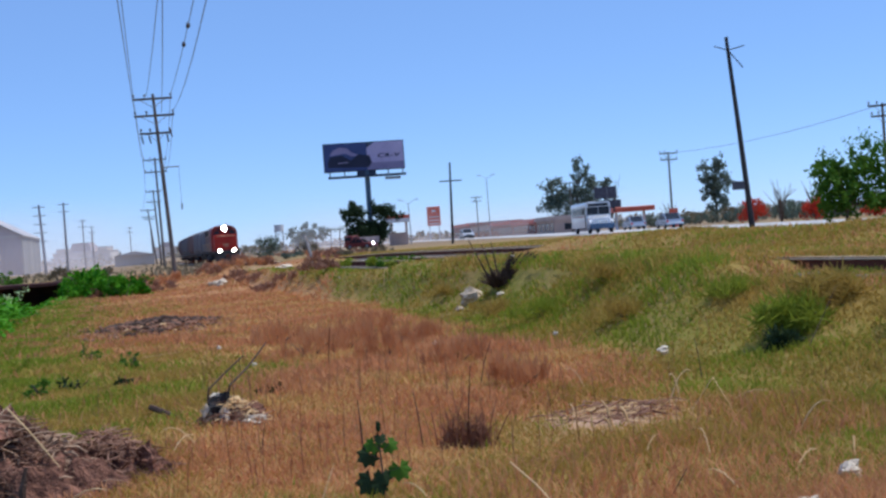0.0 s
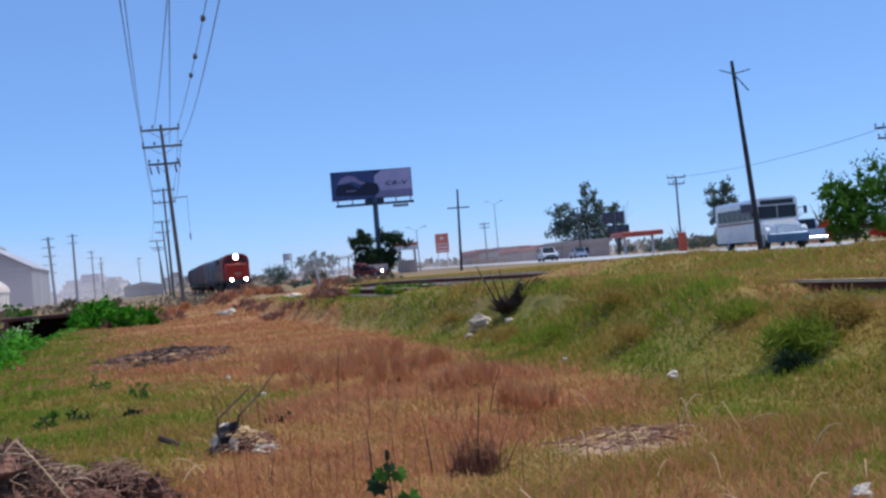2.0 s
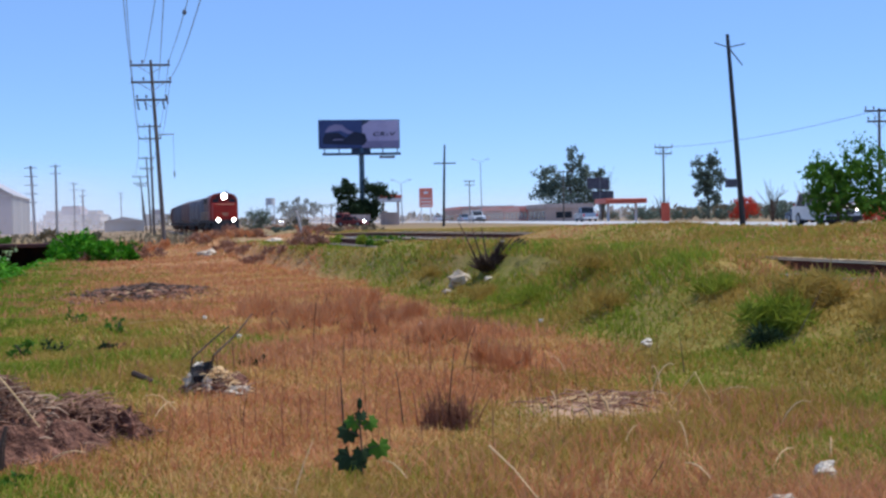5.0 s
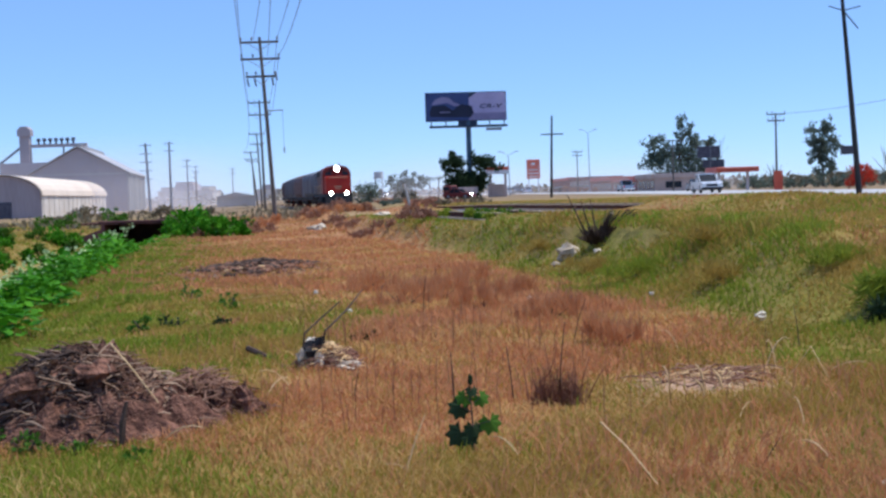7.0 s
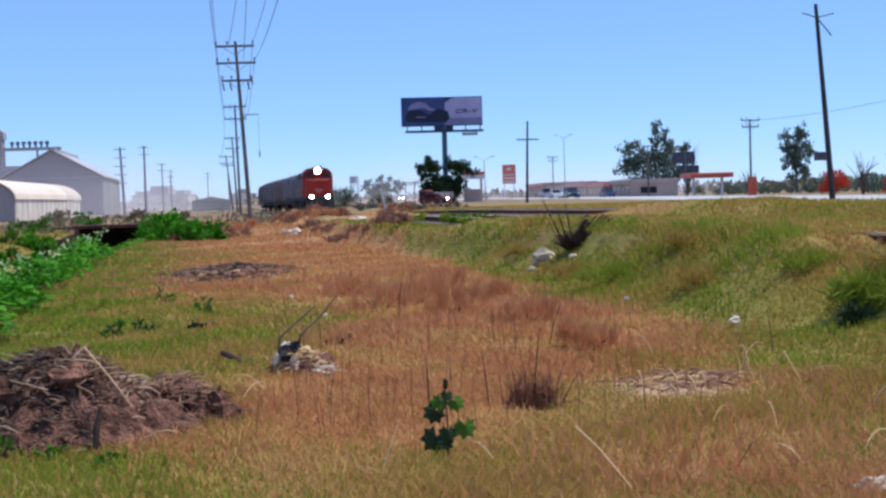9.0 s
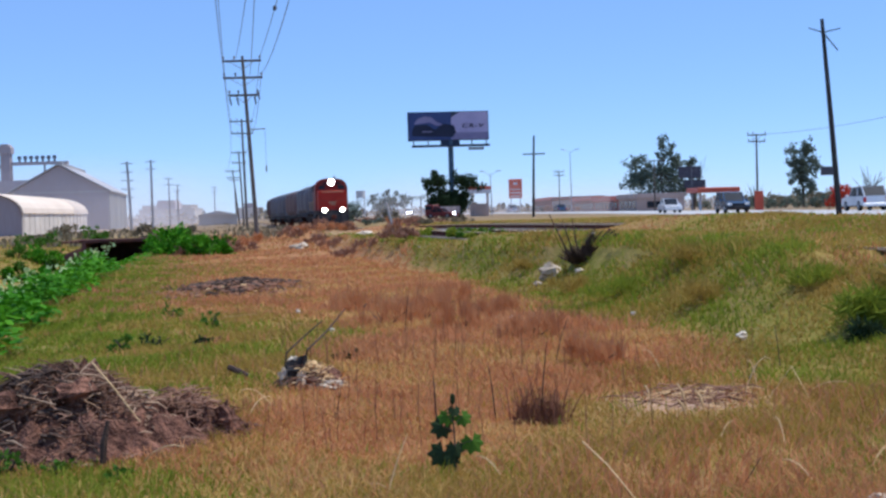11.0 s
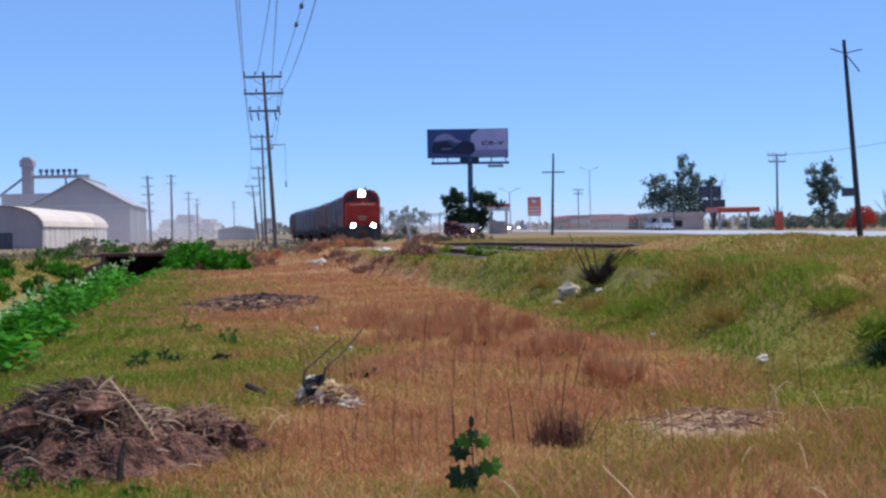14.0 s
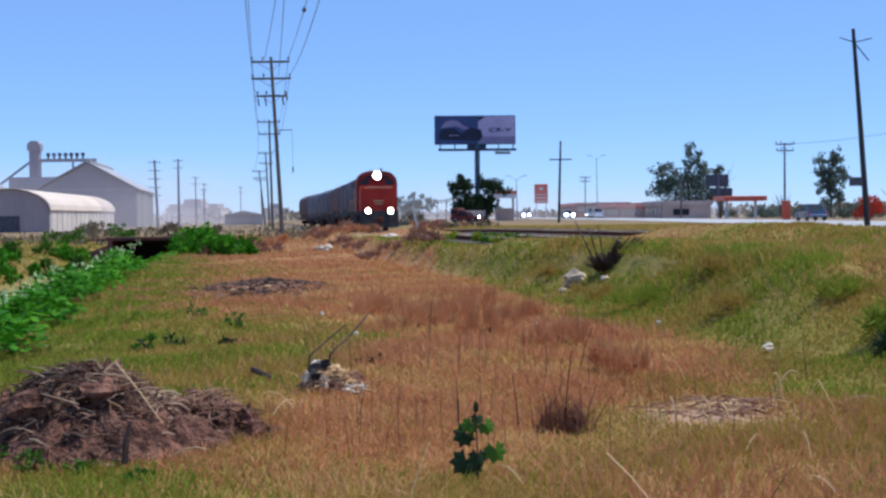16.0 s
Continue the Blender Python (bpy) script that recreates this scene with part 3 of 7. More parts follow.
def rounded(w, z0, z1, r, n=5):
    """Upright section with rounded shoulders, in x and z."""
    pts = [(-w, z0), (w, z0)]
    pts += [(w - r + r * math.cos(a), z1 - r + r * math.sin(a)) for a in np.linspace(0, math.pi / 2, n)]
    pts += [(-w + r - r * math.sin(a), z1 - r + r * math.cos(a)) for a in np.linspace(0, math.pi / 2, n)]
    return pts


def locomotive():
    g = thing("locomotive", pose(0, 0, 0), "faded orange-red diesel locomotive with lit headlamps pulling hopper cars", "locomotive")
    part("frame_deck", Build().soft_box((-1.5, 0.5, 1.25), (1.5, 18.2, 1.55), 0.05), LOCO_DARK, g)
    part("pilot", Build().side([(0.25, 0.25), (0.75, 0.25), (0.75, 1.45), (0.45, 1.45)], -1.45, 1.45), LOCO_DARK, g, "black snow-plough pilot")
    part("coupler", Build().box((-0.15, -0.15, 0.75), (0.15, 0.5, 1.0)).soft_box((-0.22, -0.25, 0.68), (0.22, 0.0, 1.06), 0.05), RAIL, g)
    nose = part("nose", Build().loft([[(x, 0.95 + (0.12 if z > 3.0 else 0) + 0.0, z) for x, z in rounded(1.40, 1.5, 3.44, 0.22)], [(x, 2.5, z) for x, z in rounded(1.44, 1.5, 3.5, 0.22)]]), LOCO_RED, g, "red low nose")
    part("nose_stripe", Build().box((-1.05, 0.98, 3.30), (1.05, 1.10, 3.385)), LOCO_STRIPE, nose, "cream stripe across the nose")
    part("nose_emblem", Build().box((-0.42, 0.915, 2.25), (0.42, 0.945, 2.36)).box((-0.3, 0.915, 2.05), (0.3, 0.945, 2.13)), LOCO_STRIPE, nose)
    part("nose_door", Build().box((0.35, 0.91, 1.6), (0.95, 0.948, 2.85)), LOCO_RED, nose)
    cab = part("cab", Build().loft([[(x, 2.45, z) for x, z in rounded(1.60, 1.5, 4.66, 0.98, 8)], [(x, 4.9, z) for x, z in rounded(1.60, 1.5, 4.70, 0.98, 8)]]), CAB_RED, g, "sooty red cab with a rounded roof")
    for s in (-1, 1):
        part("windscreen", Build().prism([(s * 0.62, 3.6), (s * 1.32, 3.6), (s * 1.26, 3.94), (s * 0.95, 4.02), (s * 0.62, 4.02)], 2.40, 2.46), DARK_GLASS, cab)
        part("side_window", Build().box((s * 1.53 - 0.03, 3.0, 3.1), (s * 1.53 + 0.03, 4.3, 3.85)), DARK_GLASS, cab)
        part("number_board", Build().box((s * 0.68 - 0.2, 2.38, 4.14), (s * 0.68 + 0.2, 2.46, 4.3)), DARK_GLASS, cab)
    part("visor", Build().box((-1.1, 2.32, 4.06), (1.1, 2.46, 4.09)), LOCO_DARK, cab)
    h = part("headlamp", Build().tube((0, 2.44, 4.32), (0, 2.24, 4.32), 0.30, 0.33, 18), LOCO_DARK, cab)
    part("headlamp_lens", Build().tube((0, 2.25, 4.32), (0, 2.21, 4.32), 0.30, 0.28, 18), HEADLAMP, h, "glowing disc")
    for s in (-1, 1):
        d = part("ditch_lamp", Build().tube((s * 0.87, 0.55, 1.55), (s * 0.87, 0.36, 1.55), 0.2, 0.24, 16), LOCO_DARK, g)
        part("lens", Build().tube((s * 0.87, 0.37, 1.55), (s * 0.87, 0.33, 1.55), 0.2, 0.18, 16), DITCHLAMP, d, "glowing ditch lamp")
    hood = part("long_hood", Build().loft([[(x, 4.9, z) for x, z in rounded(1.02, 1.5, 4.45, 0.28)], [(x, 17.6, z) for x, z in rounded(1.02, 1.5, 4.45, 0.28)]]), HOOD_GREY, g)
    for i in range(12):
        for s in (-1, 1):
            part("hood_door", Build().box((s * 1.03 - 0.02, 5.3 + i, 1.7), (s * 1.03 + 0.02, 6.15 + i, 3.5)), HOOD_GREY, hood)
    for s in (-1, 1):
        part("radiator_grille", Build().box((s * 1.04 - 0.03, 13.0, 3.6), (s * 1.04 + 0.03, 17.2, 4.25)), LOCO_DARK, hood)
        part("hood_stripe", Build().box((s * 1.03 - 0.025, 5.0, 3.56), (s * 1.03 + 0.025, 12.6, 3.68)), LOCO_STRIPE, hood)
    for y in (13.6, 15.0, 16.4):
        part("roof_fan", Build().tube((0, y, 4.44), (0, y, 4.62), 0.6, 0.58, 18), LOCO_DARK, hood)
    part("exhaust_stack", Build().box((-0.3, 9.2, 4.44), (0.3, 9.9, 4.75)), LOCO_DARK, hood)
    part("dynamic_brake", Build().soft_box((-0.95, 7.0, 4.2), (0.95, 11.8, 4.58), 0.12), CAB_RED, hood)
    part("fuel_tank", Build().prism([(-1.3, 1.2), (-1.35, 0.75), (-1.0, 0.38), (1.0, 0.38), (1.35, 0.75), (1.3, 1.2)], 6.8, 11.4), LOCO_DARK, g)
    rail_truck(g, 4.0, 2.2, (-1.7, 0, 1.7))
    rail_truck(g, 14.6, 2.2, (-1.7, 0, 1.7))
    for s in (-1, 1):
        b = Build()
        for y in np.arange(5.2, 18.0, 1.6):
            b.tube((s * 1.44, y, 1.5), (s * 1.44, y, 2.5), 0.025, n=5)
        b.tube((s * 1.44, 5.2, 2.5), (s * 1.44, 17.9, 2.5), 0.025, n=5)
        part("handrail", b, LOCO_STRIPE, g)
        part("front_handrail", Build().tube((s * 1.3, 0.55, 1.5), (s * 1.3, 0.55, 2.55), 0.03, n=5).tube((s * 1.3, 0.55, 2.55), (s * 0.5, 0.55, 2.45), 0.03, n=5), CAB_RED, g)
        part("step", Build().box((s * 1.3 - 0.2, 0.7, 0.45), (s * 1.3 + 0.2, 1.1, 0.5)).box((s * 1.3 - 0.2, 0.7, 0.9), (s * 1.3 + 0.2, 1.1, 0.95)).box((s * 1.49 - 0.02, 0.66, 0.4), (s * 1.49 + 0.02, 1.14, 1.3)), LOCO_DARK, g)
    part("horn", Build().tube((0.4, 3.6, 4.64), (0.4, 3.1, 4.84), 0.05, 0.12), METAL, cab)
    part("antenna_dome", Build().tube((-0.4, 3.6, 4.62), (-0.4, 3.6, 4.82), 0.14, 0.1), SIGN_WHITE, cab)
    return g


def hopper(material, label):
    g = thing("hopper_car", pose(0, 0, 0), label, "hopper car", "cars of the train")
    sec = [(-1.1, 1.35), (1.1, 1.35), (1.5, 1.9), (1.58, 2.9), (1.55, 3.6), (1.35, 4.15), (0.75, 4.5), (-0.75, 4.5), (-1.35, 4.15), (-1.55, 3.6), (-1.58, 2.9), (-1.5, 1.9)]
    part("body", Build().loft([[(x * 0.96, 1.6, z) for x, z in sec], [(x, 1.75, z) for x, z in sec], [(x, 14.6, z) for x, z in sec], [(x * 0.96, 14.75, z) for x, z in sec]]), material, g)
    part("sill", Build().box((-1.5, 0.2, 1.05), (-1.3, 16.1, 1.4)).box((1.3, 0.2, 1.05), (1.5, 16.1, 1.4)).box((-0.3, 0.0, 0.85), (0.3, 16.3, 1.3)), LOCO_DARK, g)
    for i in range(11):
        y = 2.4 + 1.15 * i
        part("rib", Build().loft([[(x * 1.02, y, z if z < 4.4 else z - 0.02) for x, z in sec], [(x * 1.02, y + 0.1, z if z < 4.4 else z - 0.02) for x, z in sec]]), material, g)
    for i in range(4):
        y = 2.6 + 2.9 * i
        part("chute", Build().loft([[(-1.0, y, 1.5), (1.0, y, 1.5), (1.0, y + 2.6, 1.5), (-1.0, y + 2.6, 1.5)], [(-0.4, y + 0.8, 0.5), (0.4, y + 0.8, 0.5), (0.4, y + 1.8, 0.5), (-0.4, y + 1.8, 0.5)]]), material, g)
    part("roof_walk", Build().box((-0.55, 1.4, 4.56), (0.55, 15.0, 4.6)), METAL, g)
    part("hatch_trough", Build().box((-0.3, 2.2, 4.5), (0.3, 14.2, 4.66)), material, g)
    for y in (0.4, 15.9):
        b = Build()
        for x in (-1.3, -0.85):
            b.tube((x, y, 1.3), (x, y, 4.3), 0.03, n=5)
        for k in range(7):
            b.tube((-1.3, y, 1.6 + 0.4 * k), (-0.85, y, 1.6 + 0.4 * k), 0.02, n=5)
        part("end_ladder", b, METAL, g)
    rail_truck(g, 2.2, 1.25, (-0.85, 0.85))
    rail_truck(g, 14.1, 1.25, (-0.85, 0.85))
    return g


LOCO = locomotive()
HOPPERS = [hopper(HOPPER_GREY, "dusty grey covered hopper car coupled in the train"), hopper(HOPPER_BROWN, "rust brown covered hopper car coupled in the train")]
HOPPERS += [copy_thing(HOPPERS[k], pose(0, 0, 0)) for k in (0, 0, 1)]


# ---- road vehicles ----
def car(name, paint, label, category, length, width, height, style):
    g = thing(name, pose(0, 0, 0), label, category)
    L, w, h = length / 2, width / 2, height
    belt = h * 0.58
    if style == "pickup":
        low = [(-L, 0.35), (-L, belt - 0.12), (-L + 0.25, belt), (-L * 0.35, belt + 0.04), (L, belt + 0.04), (L, 0.4)]
        top = [(-L * 0.38, belt), (-L * 0.12, h - 0.05), (L * 0.28, h), (L * 0.36, belt)]
    elif style == "suv":
        low = [(-L, 0.35), (-L, belt - 0.2), (-L + 0.2, belt - 0.05), (-L * 0.42, belt + 0.03), (L - 0.05, belt + 0.05), (L, 0.4)]
        top = [(-L * 0.46, belt), (-L * 0.14, h - 0.04), (L * 0.7, h), (L * 0.96, belt)]
    else:
        low = [(-L, 0.3), (-L, belt - 0.22), (-L + 0.2, belt - 0.1), (-L * 0.38, belt + 0.02), (L * 0.62, belt + 0.05), (L - 0.1, belt), (L, belt - 0.25), (L, 0.35)]
        top = [(-L * 0.42, belt), (-L * 0.08, h - 0.03), (L * 0.34, h), (L * 0.74, belt)]
    b = Build()
    b.loft([[(x, y * (1 - 0.02 * k), z) for y, z in low] for x, k in ((-w, 1), (-w + 0.08, 0), (w - 0.08, 0), (w, 1))])
    part("body", b, paint, g)
    cy = sum(p[0] for p in top) / 4
    part("greenhouse", Build().loft([[(x, y, z) for y, z in top] for x in (-w + 0.17, w - 0.17)]), DARK_GLASS, g, "dark windows")
    roof = [(p[0] + (0.05 if i == 0 else -0.05), p[1]) for i, p in enumerate(top[1:3])]
    part("roof", Build().loft([[(x, roof[0][0], roof[0][1] - 0.03), (x, roof[1][0], roof[1][1] - 0.03), (x, roof[1][0], roof[1][1] + 0.03), (x, roof[0][0], roof[0][1] + 0.03)] for x in (-w + 0.15, w - 0.15)]), paint, g)
    for s in (-1, 1):
        x = s * (w - 0.16)
        part("pillar", Build().tube((x, top[0][0], top[0][1]), (x, top[1][0], top[1][1]), 0.045, n=5).tube((x, cy + 0.1, belt), (x, cy + 0.1, h - 0.03), 0.04, n=5).tube((x, top[3][0], top[3][1]), (x, top[2][0], top[2][1]), 0.05, n=5), paint, g)
        part("headlight", Build().soft_box((s * (w - 0.25) - 0.2, -L - 0.02, belt - 0.36), (s * (w - 0.25) + 0.2, -L + 0.12, belt - 0.18), 0.03), CHROME, g)
        part("tail_light", Build().box((s * (w - 0.14) - 0.1, L - 0.06, belt - 0.4), (s * (w - 0.14) + 0.1, L + 0.02, belt - 0.05)), TAILLAMP, g)
        part("mirror", Build().soft_box((s * (w + 0.08) - 0.1, top[0][0] + 0.15, belt), (s * (w + 0.08) + 0.1, top[0][0] + 0.3, belt + 0.16), 0.03), paint, g)
        for y in (-L * 0.62, L * 0.6):
            wheel_on(g, s * (w - 0.1), y, 0.34 if style == "sedan" else 0.38, 0.22)
    part("front_bumper", Build().soft_box((-w + 0.02, -L - 0.08, 0.28), (w - 0.02, -L + 0.15, 0.55), 0.05), LOCO_DARK if style != "sedan" else paint, g)
    part("rear_bumper", Build().soft_box((-w + 0.02, L - 0.15, 0.32), (w - 0.02, L + 0.08, 0.56), 0.05), CHROME if style == "pickup" else paint, g)
    part("grille", Build().box((-0.5, -L - 0.02, belt - 0.42), (0.5, -L + 0.1, belt - 0.22)), LOCO_DARK, g)
    if style == "pickup":
        part("bed_floor", Build().box((-w + 0.12, L * 0.4, belt + 0.045), (w - 0.12, L - 0.08, belt + 0.05)), LOCO_DARK, g)
    return g


def bus():
    g = thing("bus", pose(0, 0, 0), "white bonneted passenger bus with dark blue front and dark windows", "bus")
    part("body", Build().loft([[(x, 1.5, z) for x, z in rounded(1.24, 0.55, 3.1, 0.22)], [(x, 10.6, z) for x, z in rounded(1.24, 0.55, 3.08, 0.22)]]), WHITE_PAINT, g)
    part("bonnet", Build().loft([[(-0.85, -0.1, 0.6), (0.85, -0.1, 0.6), (0.85, -0.1, 1.35), (0.7, -0.05, 1.5), (-0.7, -0.05, 1.5), (-0.85, -0.1, 1.35)], [(-1.15, 1.55, 0.6), (1.15, 1.55, 0.6), (1.15, 1.55, 1.6), (0.95, 1.55, 1.78), (-0.95, 1.55, 1.78), (-1.15, 1.55, 1.6)]]), WHITE_PAINT, g, "white bonnet")
    part("windscreen", Build().box((-1.12, 1.45, 1.85), (-0.03, 1.5, 2.6)).box((0.03, 1.45, 1.85), (1.12, 1.5, 2.6)), DARK_GLASS, g)
    part("destination_board", Build().box((-1.0, 1.44, 2.68), (1.0, 1.5, 2.95)), DARK_GLASS, g)
    part("front_bumper", Build().soft_box((-1.22, -0.3, 0.42), (1.22, 0.0, 0.95), 0.06), BLUE_PAINT, g, "dark blue front bumper")
    part("grille", Build().box((-0.6, -0.14, 0.98), (0.6, -0.08, 1.32)), CHROME, g)
    for s in (-1, 1):
        part("wing", Build().side([(-0.1, 0.6), (-0.1, 1.1), (0.25, 1.35), (1.0, 1.35), (1.5, 1.0), (1.5, 0.6)], s * 1.0 - 0.2, s * 1.0 + 0.2), WHITE_PAINT, g)
        part("headlight", Build().tube((s * 0.95, -0.08, 1.05), (s * 0.95, -0.16, 1.05), 0.14, 0.14, 12), CHROME, g)
        for i in range(7):
            part("side_window", Build().box((s * 1.245 - 0.012, 2.3 + 1.12 * i, 1.85), (s * 1.245 + 0.012, 3.3 + 1.12 * i, 2.6)), DARK_GLASS, g)
        part("side_stripe", Build().box((s * 1.245 - 0.01, 1.7, 1.66), (s * 1.245 + 0.01, 10.3, 1.76)), TRUCK_RED, g, "red side stripe")
        part("mirror", Build().tube((s * 1.2, 1.5, 2.4), (s * 1.55, 1.2, 2.35), 0.02, n=5).soft_box((s * 1.58 - 0.1, 1.1, 2.0), (s * 1.58 + 0.1, 1.2, 2.45), 0.03), LOCO_DARK, g)
        for y in (0.7, 8.2):
            wheel_on(g, s * 1.06, y, 0.48, 0.28)
    part("door", Build().box((-1.26, 1.6, 0.6), (-1.235, 2.2, 2.6)), DARK_GLASS, g)
    part("roof_vent", Build().soft_box((-0.4, 4.5, 3.06), (0.4, 5.3, 3.2), 0.04), WHITE_PAINT, g)
    part("rear_bumper", Build().soft_box((-1.2, 10.55, 0.45), (1.2, 10.75, 0.75), 0.04), LOCO_DARK, g)
    return g


def add_lamps(g, length, width, z):
    """Lit headlamps on a vehicle that comes with its lights on."""
    for s in (-1, 1):
        part("glow_disc", Build().tube((s * (width / 2 - 0.25), -length / 2 - 0.03, z), (s * (width / 2 - 0.25), -length / 2 - 0.08, z), 0.23, 0.21, 14), CAR_GLOW, g, "glowing disc")
    return g


BUS = bus()
SUV_IN = car("suv", WHITE_PAINT, "white sport utility vehicle driving on the highway", "car", 4.7, 1.9, 1.75, "suv")
SEDAN_OUT = car("sedan", SILVER_PAINT, "silver-blue sedan driving away on the highway", "car", 4.5, 1.75, 1.45, "sedan")
SEDAN_OUT_FAR = copy_thing(SEDAN_OUT, pose(0, 0, 0))
PICKUP_OUT = car("pickup", SILVER_PAINT, "silver-blue crew-cab pickup driving away on the highway", "pickup", 5.3, 1.95, 1.8, "pickup")
PICKUP_IN = car("pickup", WHITE_PAINT, "white pickup driving on the highway", "pickup", 5.3, 1.95, 1.8, "pickup")
SEDAN_IN = car("sedan", WHITE_PAINT, "white sedan driving on the highway", "car", 4.4, 1.72, 1.45, "sedan")
SUV_BLUE = car("suv", BLUE_PAINT, "dark blue sport utility vehicle driving on the highway", "car", 4.7, 1.9, 1.72, "suv")
SUV_OUT = copy_thing(SUV_IN, pose(0, 0, 0))
SEDAN_BLUE = car("sedan", BLUE_PAINT, "dark blue sedan driving away on the highway", "car", 4.5, 1.75, 1.45, "sedan")
SEDAN_BLUE_LATE = copy_thing(SEDAN_BLUE, pose(0, 0, 0))
LIT_CAR = add_lamps(car("sedan", SILVER_PAINT, "sedan with lit headlamps on the highway", "car", 4.4, 1.75, 1.45, "sedan"), 4.4, 1.75, 0.68)
LIT_CAR_LATE = copy_thing(LIT_CAR, pose(0, 0, 0))


def parked_truck():
    g = thing("dump_truck", pose(2.4, 184, gz(2.4, 184), 0, 0, -52), "parked dump truck with dark red cab and pale body", "truck")
    part("chassis", Build().box((-0.5, -3.5, 0.6), (0.5, 3.5, 0.9)), LOCO_DARK, g)
    cab = part("cab", Build().soft_box((-1.15, -3.4, 0.6), (1.15, -1.4, 2.7), 0.15), TRUCK_RED, g, "dark red cab")
    part("windscreen", Build().box((-1.0, -3.44, 1.7), (1.0, -3.38, 2.4)), DARK_GLASS, cab)
    for s in (-1, 1):
        part("side_window", Build().box((s * 1.15 - 0.02, -2.9, 1.7), (s * 1.15 + 0.02, -1.8, 2.35)), DARK_GLASS, cab)
        for y in (-2.6, 1.4, 2.6):
            wheel_on(g, s * 1.0, y, 0.5, 0.3)
    part("tipper_body", Build().loft([[(-1.2, -1.2, 1.0), (1.2, -1.2, 1.0), (1.2, 3.6, 1.0), (-1.2, 3.6, 1.0)], [(-1.25, -1.25, 2.3), (1.25, -1.25, 2.3), (1.25, 3.7, 2.3), (-1.25, 3.7, 2.3)]]), SHED_SHADED, g, "pale tipper body")
    g.scale = (0.72, 0.72, 0.72)
    part("rib", Build().box((-1.3, 0.0, 1.0), (1.3, 0.1, 2.3)).box((-1.3, 1.4, 1.0), (1.3, 1.5, 2.3)).box((-1.3, 2.8, 1.0), (1.3, 2.9, 2.3)), SHED_SHADED, g)


parked_truck()
PARKED = car("sedan", TRUCK_RED, "parked dark red sedan with a glowing disc as its glint under the acacia", "car", 4.4, 1.75, 1.45, "sedan")
PARKED.matrix_basis = pose(2.3, 181.2, gz(2.3, 181.2), 0, 0, 62)
# Glowing disc added in place of the glint on the parked car.
part("glow_disc", Build().tube((-0.6, -2.23, 0.72), (-0.6, -2.30, 0.72), 0.16, 0.15, 12), CAR_GLOW, PARKED, "glowing disc")


# ---- poles, wires and signs ----
def insulator(parent, p, down=False, s=1.0):
    d = -1 if down else 1
    b = Build()
    b.tube(p, (p[0], p[1], p[2] + d * 0.1 * s), 0.02, n=5)
    for k in range(3):
        z = p[2] + d * (0.1 + 0.06 * k) * s
        b.tube((p[0], p[1], z), (p[0], p[1], z + d * 0.05 * s), 0.09 * s, 0.05 * s, 8)
    return part("insulator", b, PORCELAIN, parent)


def line_pole(base, top, arms, material, label, r=0.16, group="poles of the power line", fittings=True):
    """A distribution pole: arms are (height, x from, x to)."""
    g = thing("utility_pole", pose(*base), label, "utility pole", group)
    bx, by, bz = base
    tip = Vector(top) - Vector(base)
    part("pole", Build().path([(0, 0, -0.6), tuple(tip * 0.5), tuple(tip)], [r, r * 0.82, r * 0.6], 10), material, g)
    for z, a, b in arms:
        k = (z - bz) / tip.z
        y = tip.y * k
        arm = part("crossarm", Build().box((a - bx, y - 0.2, z - bz - 0.07), (b - bx, y - 0.08, z - bz + 0.07)), material, g)
        if fittings:
            mid = tip.x * k
            for x in (a - bx + 0.08, (a - bx) * 0.4 + mid * 0.6, b - bx - 0.08):
                insulator(arm, (x, y - 0.14, z - bz + 0.07))
            part("brace", Build().tube((a - bx + 0.5, y - 0.14, z - bz - 0.06), (mid, y - 0.14, z - bz - 0.6), 0.02, n=4).tube((b - bx - 0.5, y - 0.14, z - bz - 0.06), (mid, y - 0.14, z - bz - 0.6), 0.02, n=4), METAL, arm)
    return g


POLE_1 = line_pole((-11.6, 89, 0), (-12.28, 89, 12.65), [(12.3, -13.65, -10.98), (11.15, -13.62, -10.9), (9.95, -13.3, -11.2)], WOOD_POLE, "tall leaning wooden utility pole with three crossarms")
for x, z in ((-13.2, 9.85), (-12.7, 9.85), (-11.5, 9.9), (-11.25, 10.25)):
    part("fuse_cutout", Build().tube((x + 11.6, -0.14, z - 0.1), (x + 11.72, -0.2, z - 0.6), 0.06, 0.04, 6).tube((x + 11.6, -0.14, z), (x + 11.66, -0.24, z - 0.5), 0.03, n=5), PORCELAIN, POLE_1, "hanging fuse cutout")
part("secondary_arm", Build().tube((-0.35, 0, 7.6), (0.75, 0, 7.62), 0.04, n=6).tube((0.72, 0, 7.62), (0.75, 0, 4.6), 0.012, n=4).tube((0.75, 0, 5.1), (0.75, 0, 4.7), 0.05, 0.05, 6), METAL, POLE_1)
line_pole((-22.1, 160, -0.2), (-22.4, 160, 13.7), [(13.4, -23.8, -21.0), (11.9, -23.7, -21.0)], WOOD_POLE, "wooden utility pole with two crossarms", 0.17)
line_pole((-32.3, 230, -0.3), (-32.9, 230, 13.3), [(13.0, -34.2, -31.5), (11.2, -34.1, -31.6)], WOOD_POLE, "wooden utility pole with two crossarms", 0.18)
line_pole((-41.7, 290, -0.3), (-43.0, 290, 12.2), [(11.9, -44.6, -41.4), (10.4, -44.4, -41.5)], WOOD_POLE, "leaning wooden utility pole with two crossarms", 0.2)
